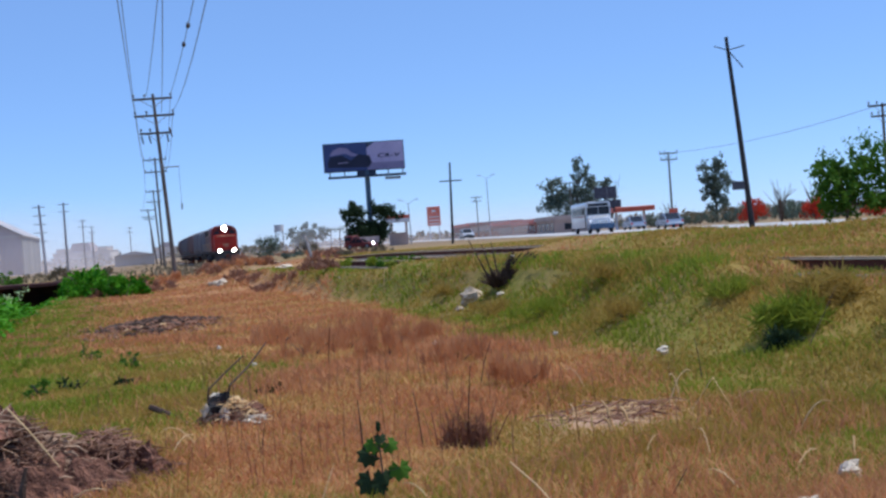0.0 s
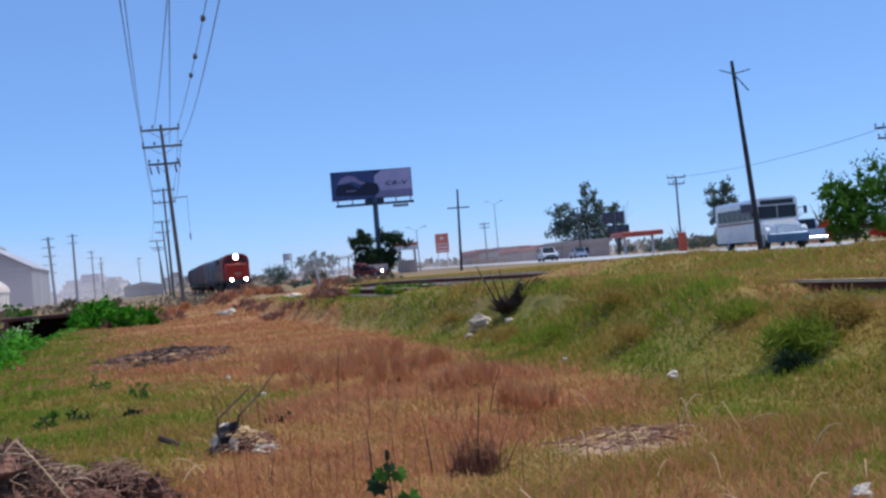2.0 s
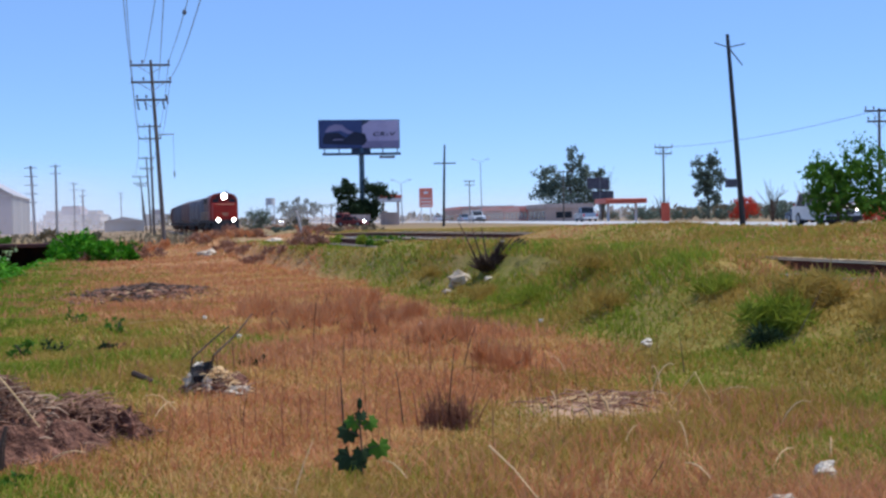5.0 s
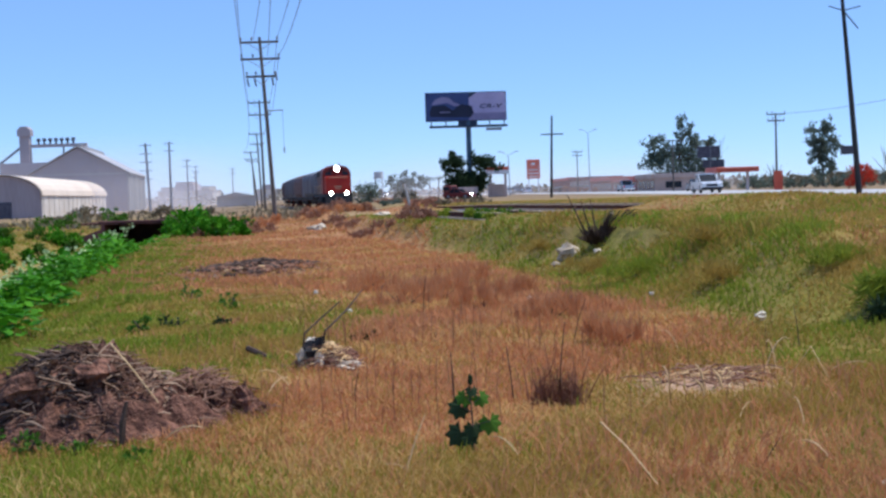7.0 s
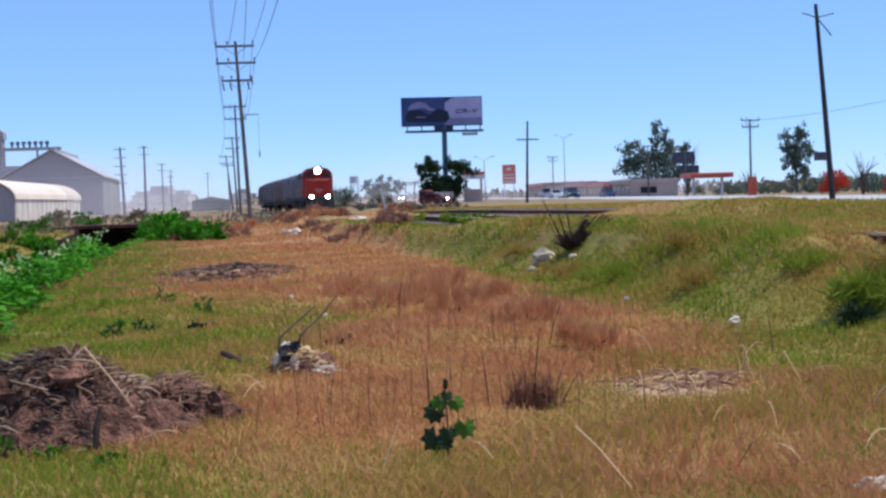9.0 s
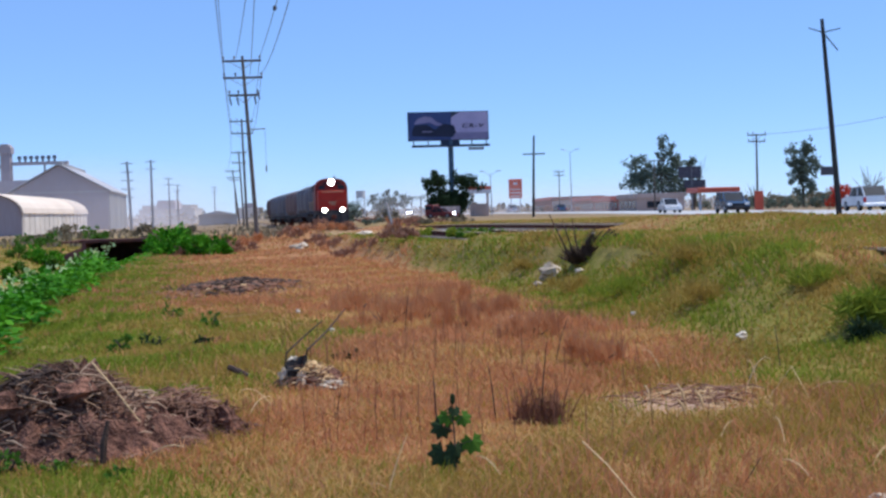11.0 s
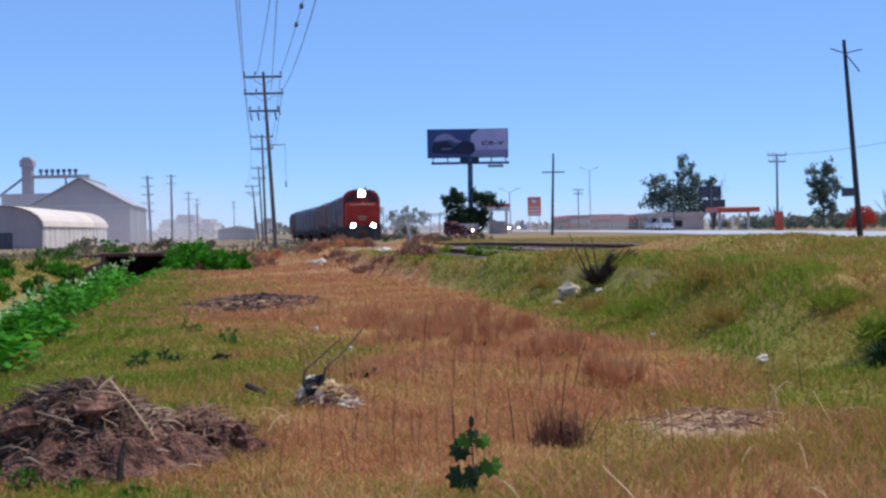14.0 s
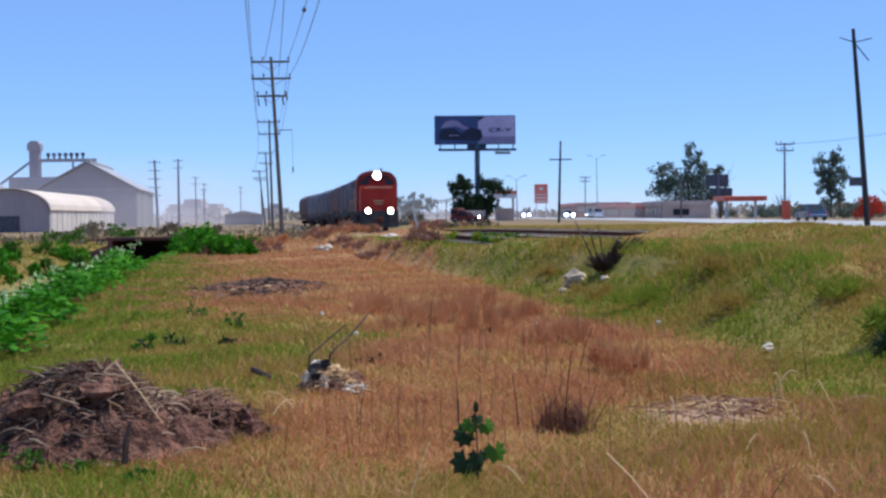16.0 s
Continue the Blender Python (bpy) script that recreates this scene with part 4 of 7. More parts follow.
line_pole((-52.6, 360, -0.3), (-53.0, 360, 12.2), [(11.9, -54.6, -51.4)], WOOD_POLE, "wooden utility pole with two crossarms", 0.2)

# concrete pole beside the viewer, next in the same line
P0 = thing("concrete_pole", pose(2.36, 4.75, gz(2.36, 4.75), 0, -0.9, 0), "tall tapered grey concrete utility pole with bolt holes", "utility pole", "poles of the power line")
part("shaft", Build().loft([[(r * math.cos(0.3927 + 0.7854 * i), r * math.sin(0.3927 + 0.7854 * i), z) for i in range(8)] for z, r in ((-0.5, 0.185), (5, 0.15), (9.6, 0.12))]), CONCRETE, P0)
# Black plugs paint the shade of open bolt holes on the shaft.
for z in (2.05, 3.2, 4.6):
    part("bolt_hole", Build().tube((-0.172, -0.02, z), (-0.15, -0.02, z), 0.016, n=8), LOCO_DARK, P0)
line_pole((2.4, -6.0, 0), (2.4, -6.0, 12.65), [(12.3, 0.3, 4.5), (11.15, 0.3, 4.5)], WOOD_POLE, "tall wooden utility pole with two crossarms")


def cable(a, b, sag, r=0.018, n=22):
    pts = []
    for i in range(n + 1):
        k = i / n
        p = Vector(a).lerp(Vector(b), k)
        pts.append((p.x, p.y, p.z - sag * 4 * k * (1 - k)))
    return single("power_cable", Build().path(pts, [r] * (n + 1), 5), WIRE, "thin sagging overhead power cable between poles", "cable", "overhead power cables")


near_ends = [(-13.57, 12.55, 0.5, 1.2), (-12.7, 12.5, 2.55, 1.2), (-11.06, 12.55, 3.6, 1.2), (-13.54, 11.4, 0.3, 1.2), (-10.98, 11.4, 3.3, 1.9), (-11.75, 11.35, 1.45, 1.2)]
for i, (x, z, x_near, sag) in enumerate(near_ends):
    cable((x, 88.86, z), (x_near, -6.1, z), sag)
    if i not in (1, 5):
        cable((x, 88.86, z), (-22.4 + (x + 12.3), 159.9, 13.55 if z > 12 else 12.05), 0.9, 0.02)
for x in (-1.35, 1.3):
    cable((-22.4 + x, 160, 13.55), (-32.9 + x, 230, 13.15), 0.9, 0.025, 12)
    cable((-32.9 + x, 230, 13.15), (-43.0 + x, 290, 12.05), 0.9, 0.03, 12)
for k, d in ((0.28, 0.0), (0.34, 0.1), (0.43, 0.0), (0.47, 0.1)):
    p = Vector((-11.06, 88.86, 12.55)).lerp(Vector((3.6, -6.1, 12.55)), k)
    single("wire_spacer", Build().blob((p.x, p.y, p.z - 4.8 * k * (1 - k) + 0.05 * d), (0.1, 0.16, 0.13), 3), WIRE, "small dark spacer on the power cable", "cable spacer", "spacers on the cable")

# pole beside the road with a sign and stub arms
RP = thing("utility_pole", pose(21.75, 67.2, gz(21.75, 67.2)), "leaning dark wooden pole beside the road with a small sign", "utility pole")
lean = Vector((-0.76, 0, 10.35))
part("pole", Build().path([(0, 0, -0.4), tuple(lean * 0.5), tuple(lean)], [0.16, 0.13, 0.09], 10), DARK_POLE, RP)
part("stub_arm", Build().tube((-0.71, 0, 9.65), (0.2, 0, 9.85), 0.03, n=5).tube((-0.71, 0, 9.65), (-1.46, 0, 9.9), 0.03, n=5), DARK_POLE, RP)
part("hanging_brace", Build().tube((-0.66, 0, 9.6), (0.05, 0, 8.7), 0.035, n=5), DARK_POLE, RP)
part("sign_board", Build().box((-0.99, -0.08, 2.2), (-0.25, -0.03, 2.65)), SIGN_BACK, RP, "small dark sign board")

line_pole((12.6, 150, 0.4), (12.9, 150, 10.1), [(7.95, 11.55, 14.15)], DARK_POLE, "dark wooden pole with one crossarm", 0.17, "poles by the road", False)
line_pole((38.9, 150, 0.6), (38.9, 150, 9.6), [(9.45, 37.8, 40.0), (8.7, 37.9, 39.9)], WOOD_POLE, "wooden utility pole behind the highway", 0.15, "poles by the road")
line_pole((41.4, 95, 0.6), (41.4, 95, 9.3), [(9.1, 40.2, 42.6), (8.3, 40.4, 42.4)], WOOD_POLE, "wooden utility pole behind the highway", 0.15, "poles by the road")
line_pole((30.4, 290, 0.4), (30.4, 290, 10.0), [(9.75, 29.2, 31.6), (8.9, 29.3, 31.5)], WOOD_POLE, "wooden utility pole behind the highway", 0.15, "poles by the road")
line_pole((38.5, 215, 0.4), (38.5, 215, 9.2), [(9.0, 36.8, 40.2)], WOOD_POLE, "wooden utility pole behind the highway", 0.15, "poles by the road")
cable((38.9, 150, 9.5), (41.4, 95, 9.2), 0.6, 0.02, 12)
cable((41.4, 95, 9.2), (45, 40, 9.4), 0.6, 0.02, 12)
for i, (x, y, tx, top, arms) in enumerate([(-52.3, 230, -52.8, 12.0, 5), (-57.0, 270, -57.0, 14.0, 2), (-65.2, 330, -65.3, 12.2, 2), (-76.4, 400, -76.5, 12.3, 2), (-70, 430, -70, 12, 2), (-92, 480, -92, 12, 2)]):
    line_pole((x, y, -0.3), (tx, y, top), [(top - 0.4 - 1.5 * k, tx - 1.1, tx + 1.1) for k in range(arms)], METAL if i < 2 else WOOD_POLE, "slim power pole with short crossarms near the sheds", 0.3 if i < 2 else 0.2, "poles near the sheds", False)


def street_lamp(x, y, h):
    g = thing("street_lamp", pose(x, y, gz(x, y)), "slender grey steel street lamp with two arms", "street lamp", "street lamps")
    part("post", Build().tube((0, 0, -0.3), (-0.15, 0, h), 0.12, 0.06, 8), METAL, g)
    for s in (-1, 1):
        arm = part("arm", Build().tube((-0.15, 0, h), (s * 1.3 - 0.15, 0, h + 0.75), 0.04, n=5), METAL, g)
        part("lamp_head", Build().soft_box((s * 1.6 - 0.5, -0.15, h + 0.72), (s * 1.6 + 0.2, 0.15, h + 0.85), 0.03), METAL, arm)


street_lamp(32.0, 280, 13.0)
street_lamp(12.5, 240, 7.5)


def billboard():
    g = thing("billboard", pose(3.9, 190, gz(3.9, 190), 0, 0, 0), "large roadside billboard on one steel post, dark blue car advertisement", "billboard")
    z0 = -gz(3.9, 190)
    part("post", Build().tube((0.15, 0.4, -0.5), (0.15, 0.4, 12.2 + z0), 0.42, 0.38, 14), POST_TEAL, g, "teal steel post")
    m = pose(0, 0, z0, 0, 0, 4)
    x0, x1, a, b = -6.1, 5.85, 12.0, 16.25
    panel = part("panel", Build().box((x0, 0.05, a), (x1, 0.7, b), m), BOARD_SIDE, g, "dark panel frame")
    part("print_dark", Build().box((x0 + 0.1, 0.0, a + 0.1), (x0 + 6.4, 0.048, b - 0.1), m), PRINT_DARK, panel)
    part("print_pale", Build().prism([(x0 + 6.4, a + 0.1), (x1 - 0.1, a + 0.1), (x1 - 0.1, b - 0.1), (x0 + 7.6, b - 0.1), (x0 + 6.4, b - 0.9)], 0.0, 0.048, m), PRINT_PALE, panel)
    part("print_band", Build().box((x0 + 6.45, -0.008, a + 0.12), (x1 - 0.12, -0.002, a + 1.15), m), PRINT_MID, panel)
    part("print_car_roof", Build().prism([(x0 + 0.9, 14.4), (x0 + 1.4, 15.2), (x0 + 2.4, 15.6), (x0 + 3.5, 15.45), (x0 + 4.2, 14.8), (x0 + 5.4, 14.3), (x0 + 4.2, 14.2), (x0 + 3.2, 14.7), (x0 + 1.6, 14.5)], -0.008, -0.002, m), PRINT_MID, panel)
    part("print_car_body", Build().prism([(x0 + 0.6, 12.7), (x0 + 6.6, 12.5), (x0 + 7.1, 13.2), (x0 + 6.8, 14.2), (x0 + 5.2, 14.5), (x0 + 4.0, 13.6), (x0 + 2.8, 14.4), (x0 + 1.0, 14.3), (x0 + 0.6, 13.5)], -0.014, -0.01, m), PRINT_INK, panel)
    part("print_car_light", Build().prism([(x0 + 2.1, 13.25), (x0 + 3.6, 13.3), (x0 + 3.6, 13.4), (x0 + 2.1, 13.38)], -0.02, -0.016, m), PRINT_MID, panel)
    # lettering
    cu = bpy.data.curves.new("lettering", "FONT")
    cu.body, cu.size, cu.extrude, cu.shear = "CR-V", 1.05, 0.004, 0.2
    cu.space_character, cu.offset = 1.15, 0.03
    t = new("lettering_curve", cu)
    bpy.context.view_layer.update()
    me = bpy.data.meshes.new_from_object(t.evaluated_get(bpy.context.evaluated_depsgraph_get()))
    bpy.data.objects.remove(t)
    me.materials.clear()
    me.materials.append(PRINT_INK)
    o = new("lettering", me)
    o.parent = panel
    o.matrix_basis = m @ pose(x0 + 7.9, -0.014, 13.85, 90, 0, 0) @ Matrix.Diagonal((1.25, 0.75, 1, 1))
    walkway = part("walkway", Build().box((x0 + 0.5, -0.9, a - 0.98), (x1, -0.1, a - 0.66), m), BOARD_SIDE, g)
    for k in range(6):
        part("bracket", Build().box((x0 + 0.7 + 2.15 * k, -0.3, a - 0.7), (x0 + 0.85 + 2.15 * k, -0.2, a + 0.05), m), BOARD_SIDE, walkway)
    part("hanging_plate", Build().box((2.7, -0.6, a - 1.5), (5.0, -0.5, a - 1.1), m).box((3.0, -0.57, a - 1.15), (3.08, -0.53, a - 0.9), m).box((4.6, -0.57, a - 1.15), (4.68, -0.53, a - 0.9), m), METAL, g, "small hanging name plate")
    part("ledger", Build().box((-1.3, 0.15, a - 0.62), (1.5, 0.65, a - 0.02), m), BOARD_SIDE, g)


billboard()


# ---- buildings ----
def gable_shed():
    """Grain shed: gable towards the viewer, long side running away."""
    g = thing("grain_shed", pose(-70.6, 250, -0.4, 0, 0, 9), "large gabled grain shed, mauve shade in its wall colour, pale zinc roof", "shed")
    w, e, r, l = 9.2, 7.8, 12.9, 46
    # Gable walls darker than the sides: their shade is in the colour.
    part("gable_wall", Build().prism([(-w, 0), (w, 0), (w, e), (0, r), (-w, e)], 0, 0.3), SHED_SHADED, g)
    part("back_wall", Build().prism([(-w, 0), (w, 0), (w, e), (0, r), (-w, e)], l - 0.3, l), SHED_SHADED, g)
    for s in (-1, 1):
        part("side_wall", Build().box((s * w - 0.15, 0.3, 0), (s * w + 0.15, l - 0.3, e)), SHED_SIDE, g)
        part("roof", Build().prism([(0, r + 0.15), (s * (w + 0.5), e - 0.15), (s * (w + 0.5), e + 0.1), (0, r + 0.4)], -0.5, l + 0.5), SHED_ROOF, g)
        for k in range(9):
            part("buttress", Build().box((s * w - 0.28, 1 + 5.4 * k, 0), (s * w + 0.28, 1.3 + 5.4 * k, e)), SHED_SIDE, g)
    part("ridge_vent", Build().prism([(-0.6, r), (0.6, r), (0.6, r + 0.6), (0, r + 0.9), (-0.6, r + 0.6)], 1, l - 1), SHED_ROOF, g)
    part("sliding_door", Build().box((-3, -0.08, 0), (3, 0.0, 5.2)), SHED_SIDE, g)
    part("girt", Build().box((-w, -0.05, e - 0.2), (w, 0.0, e)), SHED_SIDE, g)


gable_shed()


def arched_shed():
    g = thing("arched_shed", pose(-63.4, 204, -0.3, 0, 0, 6.6), "whitewashed low warehouse with a cream arched roof", "warehouse")
    w, e, r, l = 5.4, 3.2, 6.0, 60
    arc = [(w * math.cos(a), e + (r - e) * math.sin(a)) for a in np.linspace(0, math.pi, 13)]
    # End walls take the shaded tone though the warehouse is whitewashed.
    part("end_wall", Build().prism([(-w, 0), (w, 0)] + arc, -l / 2, -l / 2 + 0.25), SHED_SHADED, g)
    part("end_wall", Build().prism([(-w, 0), (w, 0)] + arc, l / 2 - 0.25, l / 2), SHED_SHADED, g)
    for s in (-1, 1):
        part("side_wall", Build().box((s * w - 0.12, -l / 2 + 0.25, 0), (s * w + 0.12, l / 2 - 0.25, e)), ARCH_WALL, g)
        for k in range(15):
            part("pilaster", Build().box((s * w - 0.2, -l / 2 + 1 + 3.9 * k, 0), (s * w + 0.2, -l / 2 + 1.3 + 3.9 * k, e)), ARCH_WALL, g)
    outer = [((w + 0.35) * math.cos(a), e + (r - e + 0.15) * math.sin(a)) for a in np.linspace(0, math.pi, 13)]
    inner = [(x * 0.97, z - 0.06) for x, z in reversed(outer)]
    part("roof", Build().prism(outer + inner, -l / 2 - 0.4, l / 2 + 0.4), ARCH_ROOF, g)
    part("doorway", Build().box((-1.5, -l / 2 - 0.06, 0), (1.5, -l / 2 - 0.01, 2.4)), SIGN_BACK, g)


arched_shed()


def elevator():
    g = thing("grain_elevator", pose(-82.5, 256, -0.3), "grey grain elevator tower with a conveyor bridge and ventilators", "grain elevator")
    part("leg", Build().soft_box((-1.0, -0.8, 0), (1.0, 0.8, 16.2), 0.1), SHED_SHADED, g)
    part("head", Build().prism([(-1.3, 15.6), (1.3, 15.6), (1.3, 16.8), (0.6, 17.5), (-0.6, 17.5), (-1.3, 16.8)], -1, 1), SHED_SHADED, g)
    part("conveyor_bridge", Build().box((1, -0.5, 13.3), (12.2, 0.5, 13.9)), SHED_SHADED, g)
    for k in range(7):
        part("ventilator", Build().tube((2.6 + 1.15 * k, 0, 13.9), (2.6 + 1.15 * k, 0, 14.6), 0.2, 0.2, 8).tube((2.6 + 1.15 * k, 0, 14.5), (2.6 + 1.15 * k, 0, 15.1), 0.42, 0.36, 8), SIGN_BACK, g)
    part("spout", Build().tube((-0.8, 0, 13.5), (-7, 0, 9.0), 0.25, n=6), METAL, g)
    part("annex", Build().box((-4, -4, 0), (8, 4, 10.2)), SHED_SHADED, g)
    part("support", Build().tube((7.5, 0, 13.3), (7.5, 0, 10.2), 0.2, n=6), METAL, g)
    o = thing("grain_shed", pose(-90.5, 232, -0.4, 0, 0, 9), "grey gabled grain shed beside the elevator", "shed")
    part("gable_wall", Build().prism([(-9, 0), (9, 0), (9, 6), (0, 10.5), (-9, 6)], 0, 30), SHED_SHADED, o)
    for s in (-1, 1):
        part("roof", Build().prism([(0, 10.6), (s * 9.5, 5.85), (s * 9.5, 6.1), (0, 10.85)], -0.4, 30.4), SHED_ROOF, o)
    c = thing("low_shed", pose(-72, 300, -0.4, 0, 0, 9), "long low pale shed beyond the grain shed", "shed")
    part("wall", Build().box((19, 0, 0), (28, 14, 2.6)), SHED_SIDE, c)
    part("roof", Build().prism([(18.6, 2.6), (28.4, 2.6), (23.5, 3.6)], -0.4, 14.4), SHED_ROOF, c)


elevator()
# Light wall material keeps these blocks faint, with haze put into the colour.
for x, y, w, d, h in ((-112, 560, 24, 20, 6), (-138, 690, 26, 20, 9), (-104, 760, 14, 14, 7), (-180, 640, 40, 20, 7)):
    o = thing("industrial_block", pose(x, y, -0.5), "distant industrial building, paled as if through haze", "building", "distant industrial buildings")
    part("wall", Build().box((-w / 2, 0, 0), (w / 2, d, h)), ARCH_WALL, o)
    part("roof", Build().box((-w / 2 - 0.3, -0.3, h), (w / 2 + 0.3, d + 0.3, h + 0.4)), SHED_ROOF, o)
    part("penthouse", Build().box((-w / 5, 2, h + 0.4), (w / 7, d - 2, h + 3.0)), SHED_SHADED, o)


def shop():
    for i, (y0, y1, h, fascia) in enumerate(((240, 262, 3.4, SHOP_PALE), (263, 300, 3.2, SHOP_RED), (301, 345, 3.6, SHOP_RED), (348, 400, 4.2, SHOP_WALL), (404, 470, 4.6, SHOP_RED))):
        g = thing("roadside_shop", pose(39.5, y0, 0.45), "low roadside shop with a dusty pink front and red-orange fascia", "shop", "row of roadside shops")
        l = y1 - y0
        part("wall", Build().box((0, 0, 0), (9, l, h - 0.4)), (SHOP_PALE, SHOP_WALL, SHOP_WALL, SHOP_PALE, SHOP_WALL)[i], g)
        part("fascia", Build().box((-0.4, -0.2, h - 0.9), (0.1, l + 0.2, h)), fascia, g, "coloured fascia")
        part("end_fascia", Build().box((0.15, -0.25, h - 0.9), (9.2, -0.02, h)), fascia, g)
        part("roof", Build().box((0.15, 0.05, h - 0.38), (9, l, h - 0.2)), SHED_ROOF, g)
        for k in range(int(l / 5)):
            part("shop_window", Build().box((-0.05, 1.2 + 5 * k, 0.6), (-0.01, 4.4 + 5 * k, 2.0)), DARK_GLASS, g)
        part("end_window", Build().box((2, -0.05, 0.7), (5, -0.01, 1.9)), DARK_GLASS, g)
    c = thing("fuel_canopy", pose(39.0, 185, 0.5), "fuel station canopy with a red edge", "canopy")
    part("roof_slab", Build().soft_box((-0.5, -4, 2.7), (5.5, 4, 3.4), 0.08), SHOP_RED, c)
    for x in (0.3, 4.4):
        part("column", Build().box((x, -1, -0.2), (x + 0.35, -0.6, 2.7)), SIGN_WHITE, c)
    k = thing("service_canopy", pose(9.2, 215, 0.2), "small pale canopy with a red and white fascia", "canopy")
    for x in (-1.2, 1.3):
        part("column", Build().box((x - 0.2, 0.2, -0.2), (x + 0.2, 0.6, 4.2)), SHOP_PALE, k)
    part("back_wall", Build().box((-1.6, 2.2, -0.2), (1.6, 2.5, 2.5)), SHOP_PALE, k)
    fascia = part("fascia", Build().soft_box((-1.9, -0.3, 4.2), (1.9, 3.0, 5.4), 0.05), SIGN_WHITE, k, "white fascia")
    part("red_band", Build().box((-1.9, -0.34, 4.85), (1.9, -0.305, 5.38)), SHOP_RED, fascia, "red band")


shop()


def price_sign():
    g = thing("price_sign", pose(23.3, 330, 0.3), "red and white illuminated price sign of a fuel station", "sign")
    p = part("panel", Build().soft_box((-1.7, -0.3, 4.1), (1.7, 0.3, 9.0), 0.08), SHOP_RED, g, "red sign panel")
    for z in (4.5, 5.35, 6.2):
        part("price_bar", Build().box((-1.3, -0.33, z), (1.3, -0.305, z + 0.24)), SIGN_WHITE, p)
    part("emblem", Build().box((-0.5, -0.33, 7.6), (0.5, -0.305, 8.1)), SIGN_WHITE, p)
    for s in (-1.2, 1.2):
        part("leg", Build().box((s - 0.12, -0.12, -0.2), (s + 0.12, 0.12, 4.1)), SIGN_WHITE, g)
    d = thing("roadside_sign", pose(41.0, 197, 0.6), "stacked dark roadside sign boards", "sign")
    part("post", Build().tube((0, 0, -0.3), (0, 0, 6.9), 0.12, n=8), METAL, d)
    part("board", Build().box((-2.0, -0.1, 5.0), (1.5, 0.1, 6.8)), SIGN_BACK, d)
    part("board", Build().box((-1.2, -0.1, 3.5), (2.1, 0.1, 4.7)), SIGN_BACK, d)
    t = thing("lattice_tower", pose(-13, 262, -0.2), "low steel lattice tower with a white tank", "tower")
    b = Build()
    for x in (-0.9, 0.9):
        for y in (-0.9, 0.9):
            b.tube((x, y, 0), (x * 0.8, y * 0.8, 5.0), 0.07, n=5)
    for z in (1.2, 2.6, 4.0):
        b.tube((-0.9, -0.9, z), (0.9, -0.9, z + 1.0), 0.05, n=4).tube((0.9, -0.9, z), (-0.9, -0.9, z + 1.0), 0.05, n=4)
    part("frame", b, METAL, t)
    part("tank", Build().tube((0, 0, 5.0), (0, 0, 6.4), 0.95, 0.95, 14), SIGN_WHITE, t)


price_sign()
for x, y, c in ((38.9, 149.6, SHOP_RED), (41.4, 94.6, SHOP_RED)):
    single("pole_wrap_sign", Build().box((x - 0.5, y - 0.3, 0.7), (x + 0.5, y - 0.2, 2.9)), c, "small red and white roadside notice by the pole", "sign", "notices by the poles")


# ---- trees and shrubs ----
def unit():
    while True:
        v = Vector((random.uniform(-1, 1), random.uniform(-1, 1), random.uniform(-1, 1)))
        if 0.05 < v.length < 1:
            return v.normalized()


def tree(name, x, y, label, trunk, lobes, leaf, count, material, seed, limbs=7, category="tree", group=""):
    """trunk: (height, radius); lobes: crown clumps (x, y, z, rx, ry, rz) round the trunk's foot."""
    random.seed(seed)
    g = thing(name, pose(x, y, gz(x, y) - 0.05), label, category, group)
    h, r = trunk
    wood = Build()
    bend = Vector((random.uniform(-0.1, 0.1) * h, random.uniform(-0.1, 0.1) * h, h))
    wood.path([(0, 0, -0.2), (0, 0, 0.1), tuple(bend * 0.5 + Vector((0.05 * h, 0, 0))), tuple(bend)], [r * 1.4, r, r * 0.8, r * 0.6], 8)
    part("trunk", wood, BARK, g)
    limb = Build()
    for lx, ly, lz, rx, ry, rz in lobes:
        for _ in range(max(1, limbs // len(lobes))):
            tip = Vector((lx + random.uniform(-0.6, 0.6) * rx, ly + random.uniform(-0.6, 0.6) * ry, lz + random.uniform(-0.3, 0.8) * rz))
            start = bend * random.uniform(0.55, 1.0)
            mid = start.lerp(tip, 0.5) + Vector((0, 0, -0.08 * h))
            limb.path([tuple(start), tuple(mid), tuple(tip)], [r * 0.5, r * 0.3, r * 0.08], 5)
    part("limbs", limb, BARK, g)
    crown = Build()
    total = sum(l[3] * l[4] * l[5] for l in lobes)
    for lx, ly, lz, rx, ry, rz in lobes:
        n = int(count * rx * ry * rz / total)
        clumps = []
        for _ in range(max(6, int(n / 26))):
            d = unit() * (random.random() ** 0.4)
            clumps.append(Vector((lx + d.x * rx, ly + d.y * ry, lz + d.z * rz)))
        size = 0.32 * (rx + rz) / 2
        for i in range(n):
            c = random.choice(clumps)
            p = c + unit() * size * random.random() ** 0.7
            a = unit()
            s = a.cross(unit()).normalized()
            k = leaf * random.uniform(0.6, 1.4)
            crown.leaf(p, a, s, k, k * 0.62)
    part("crown", crown, material, g)
    return g


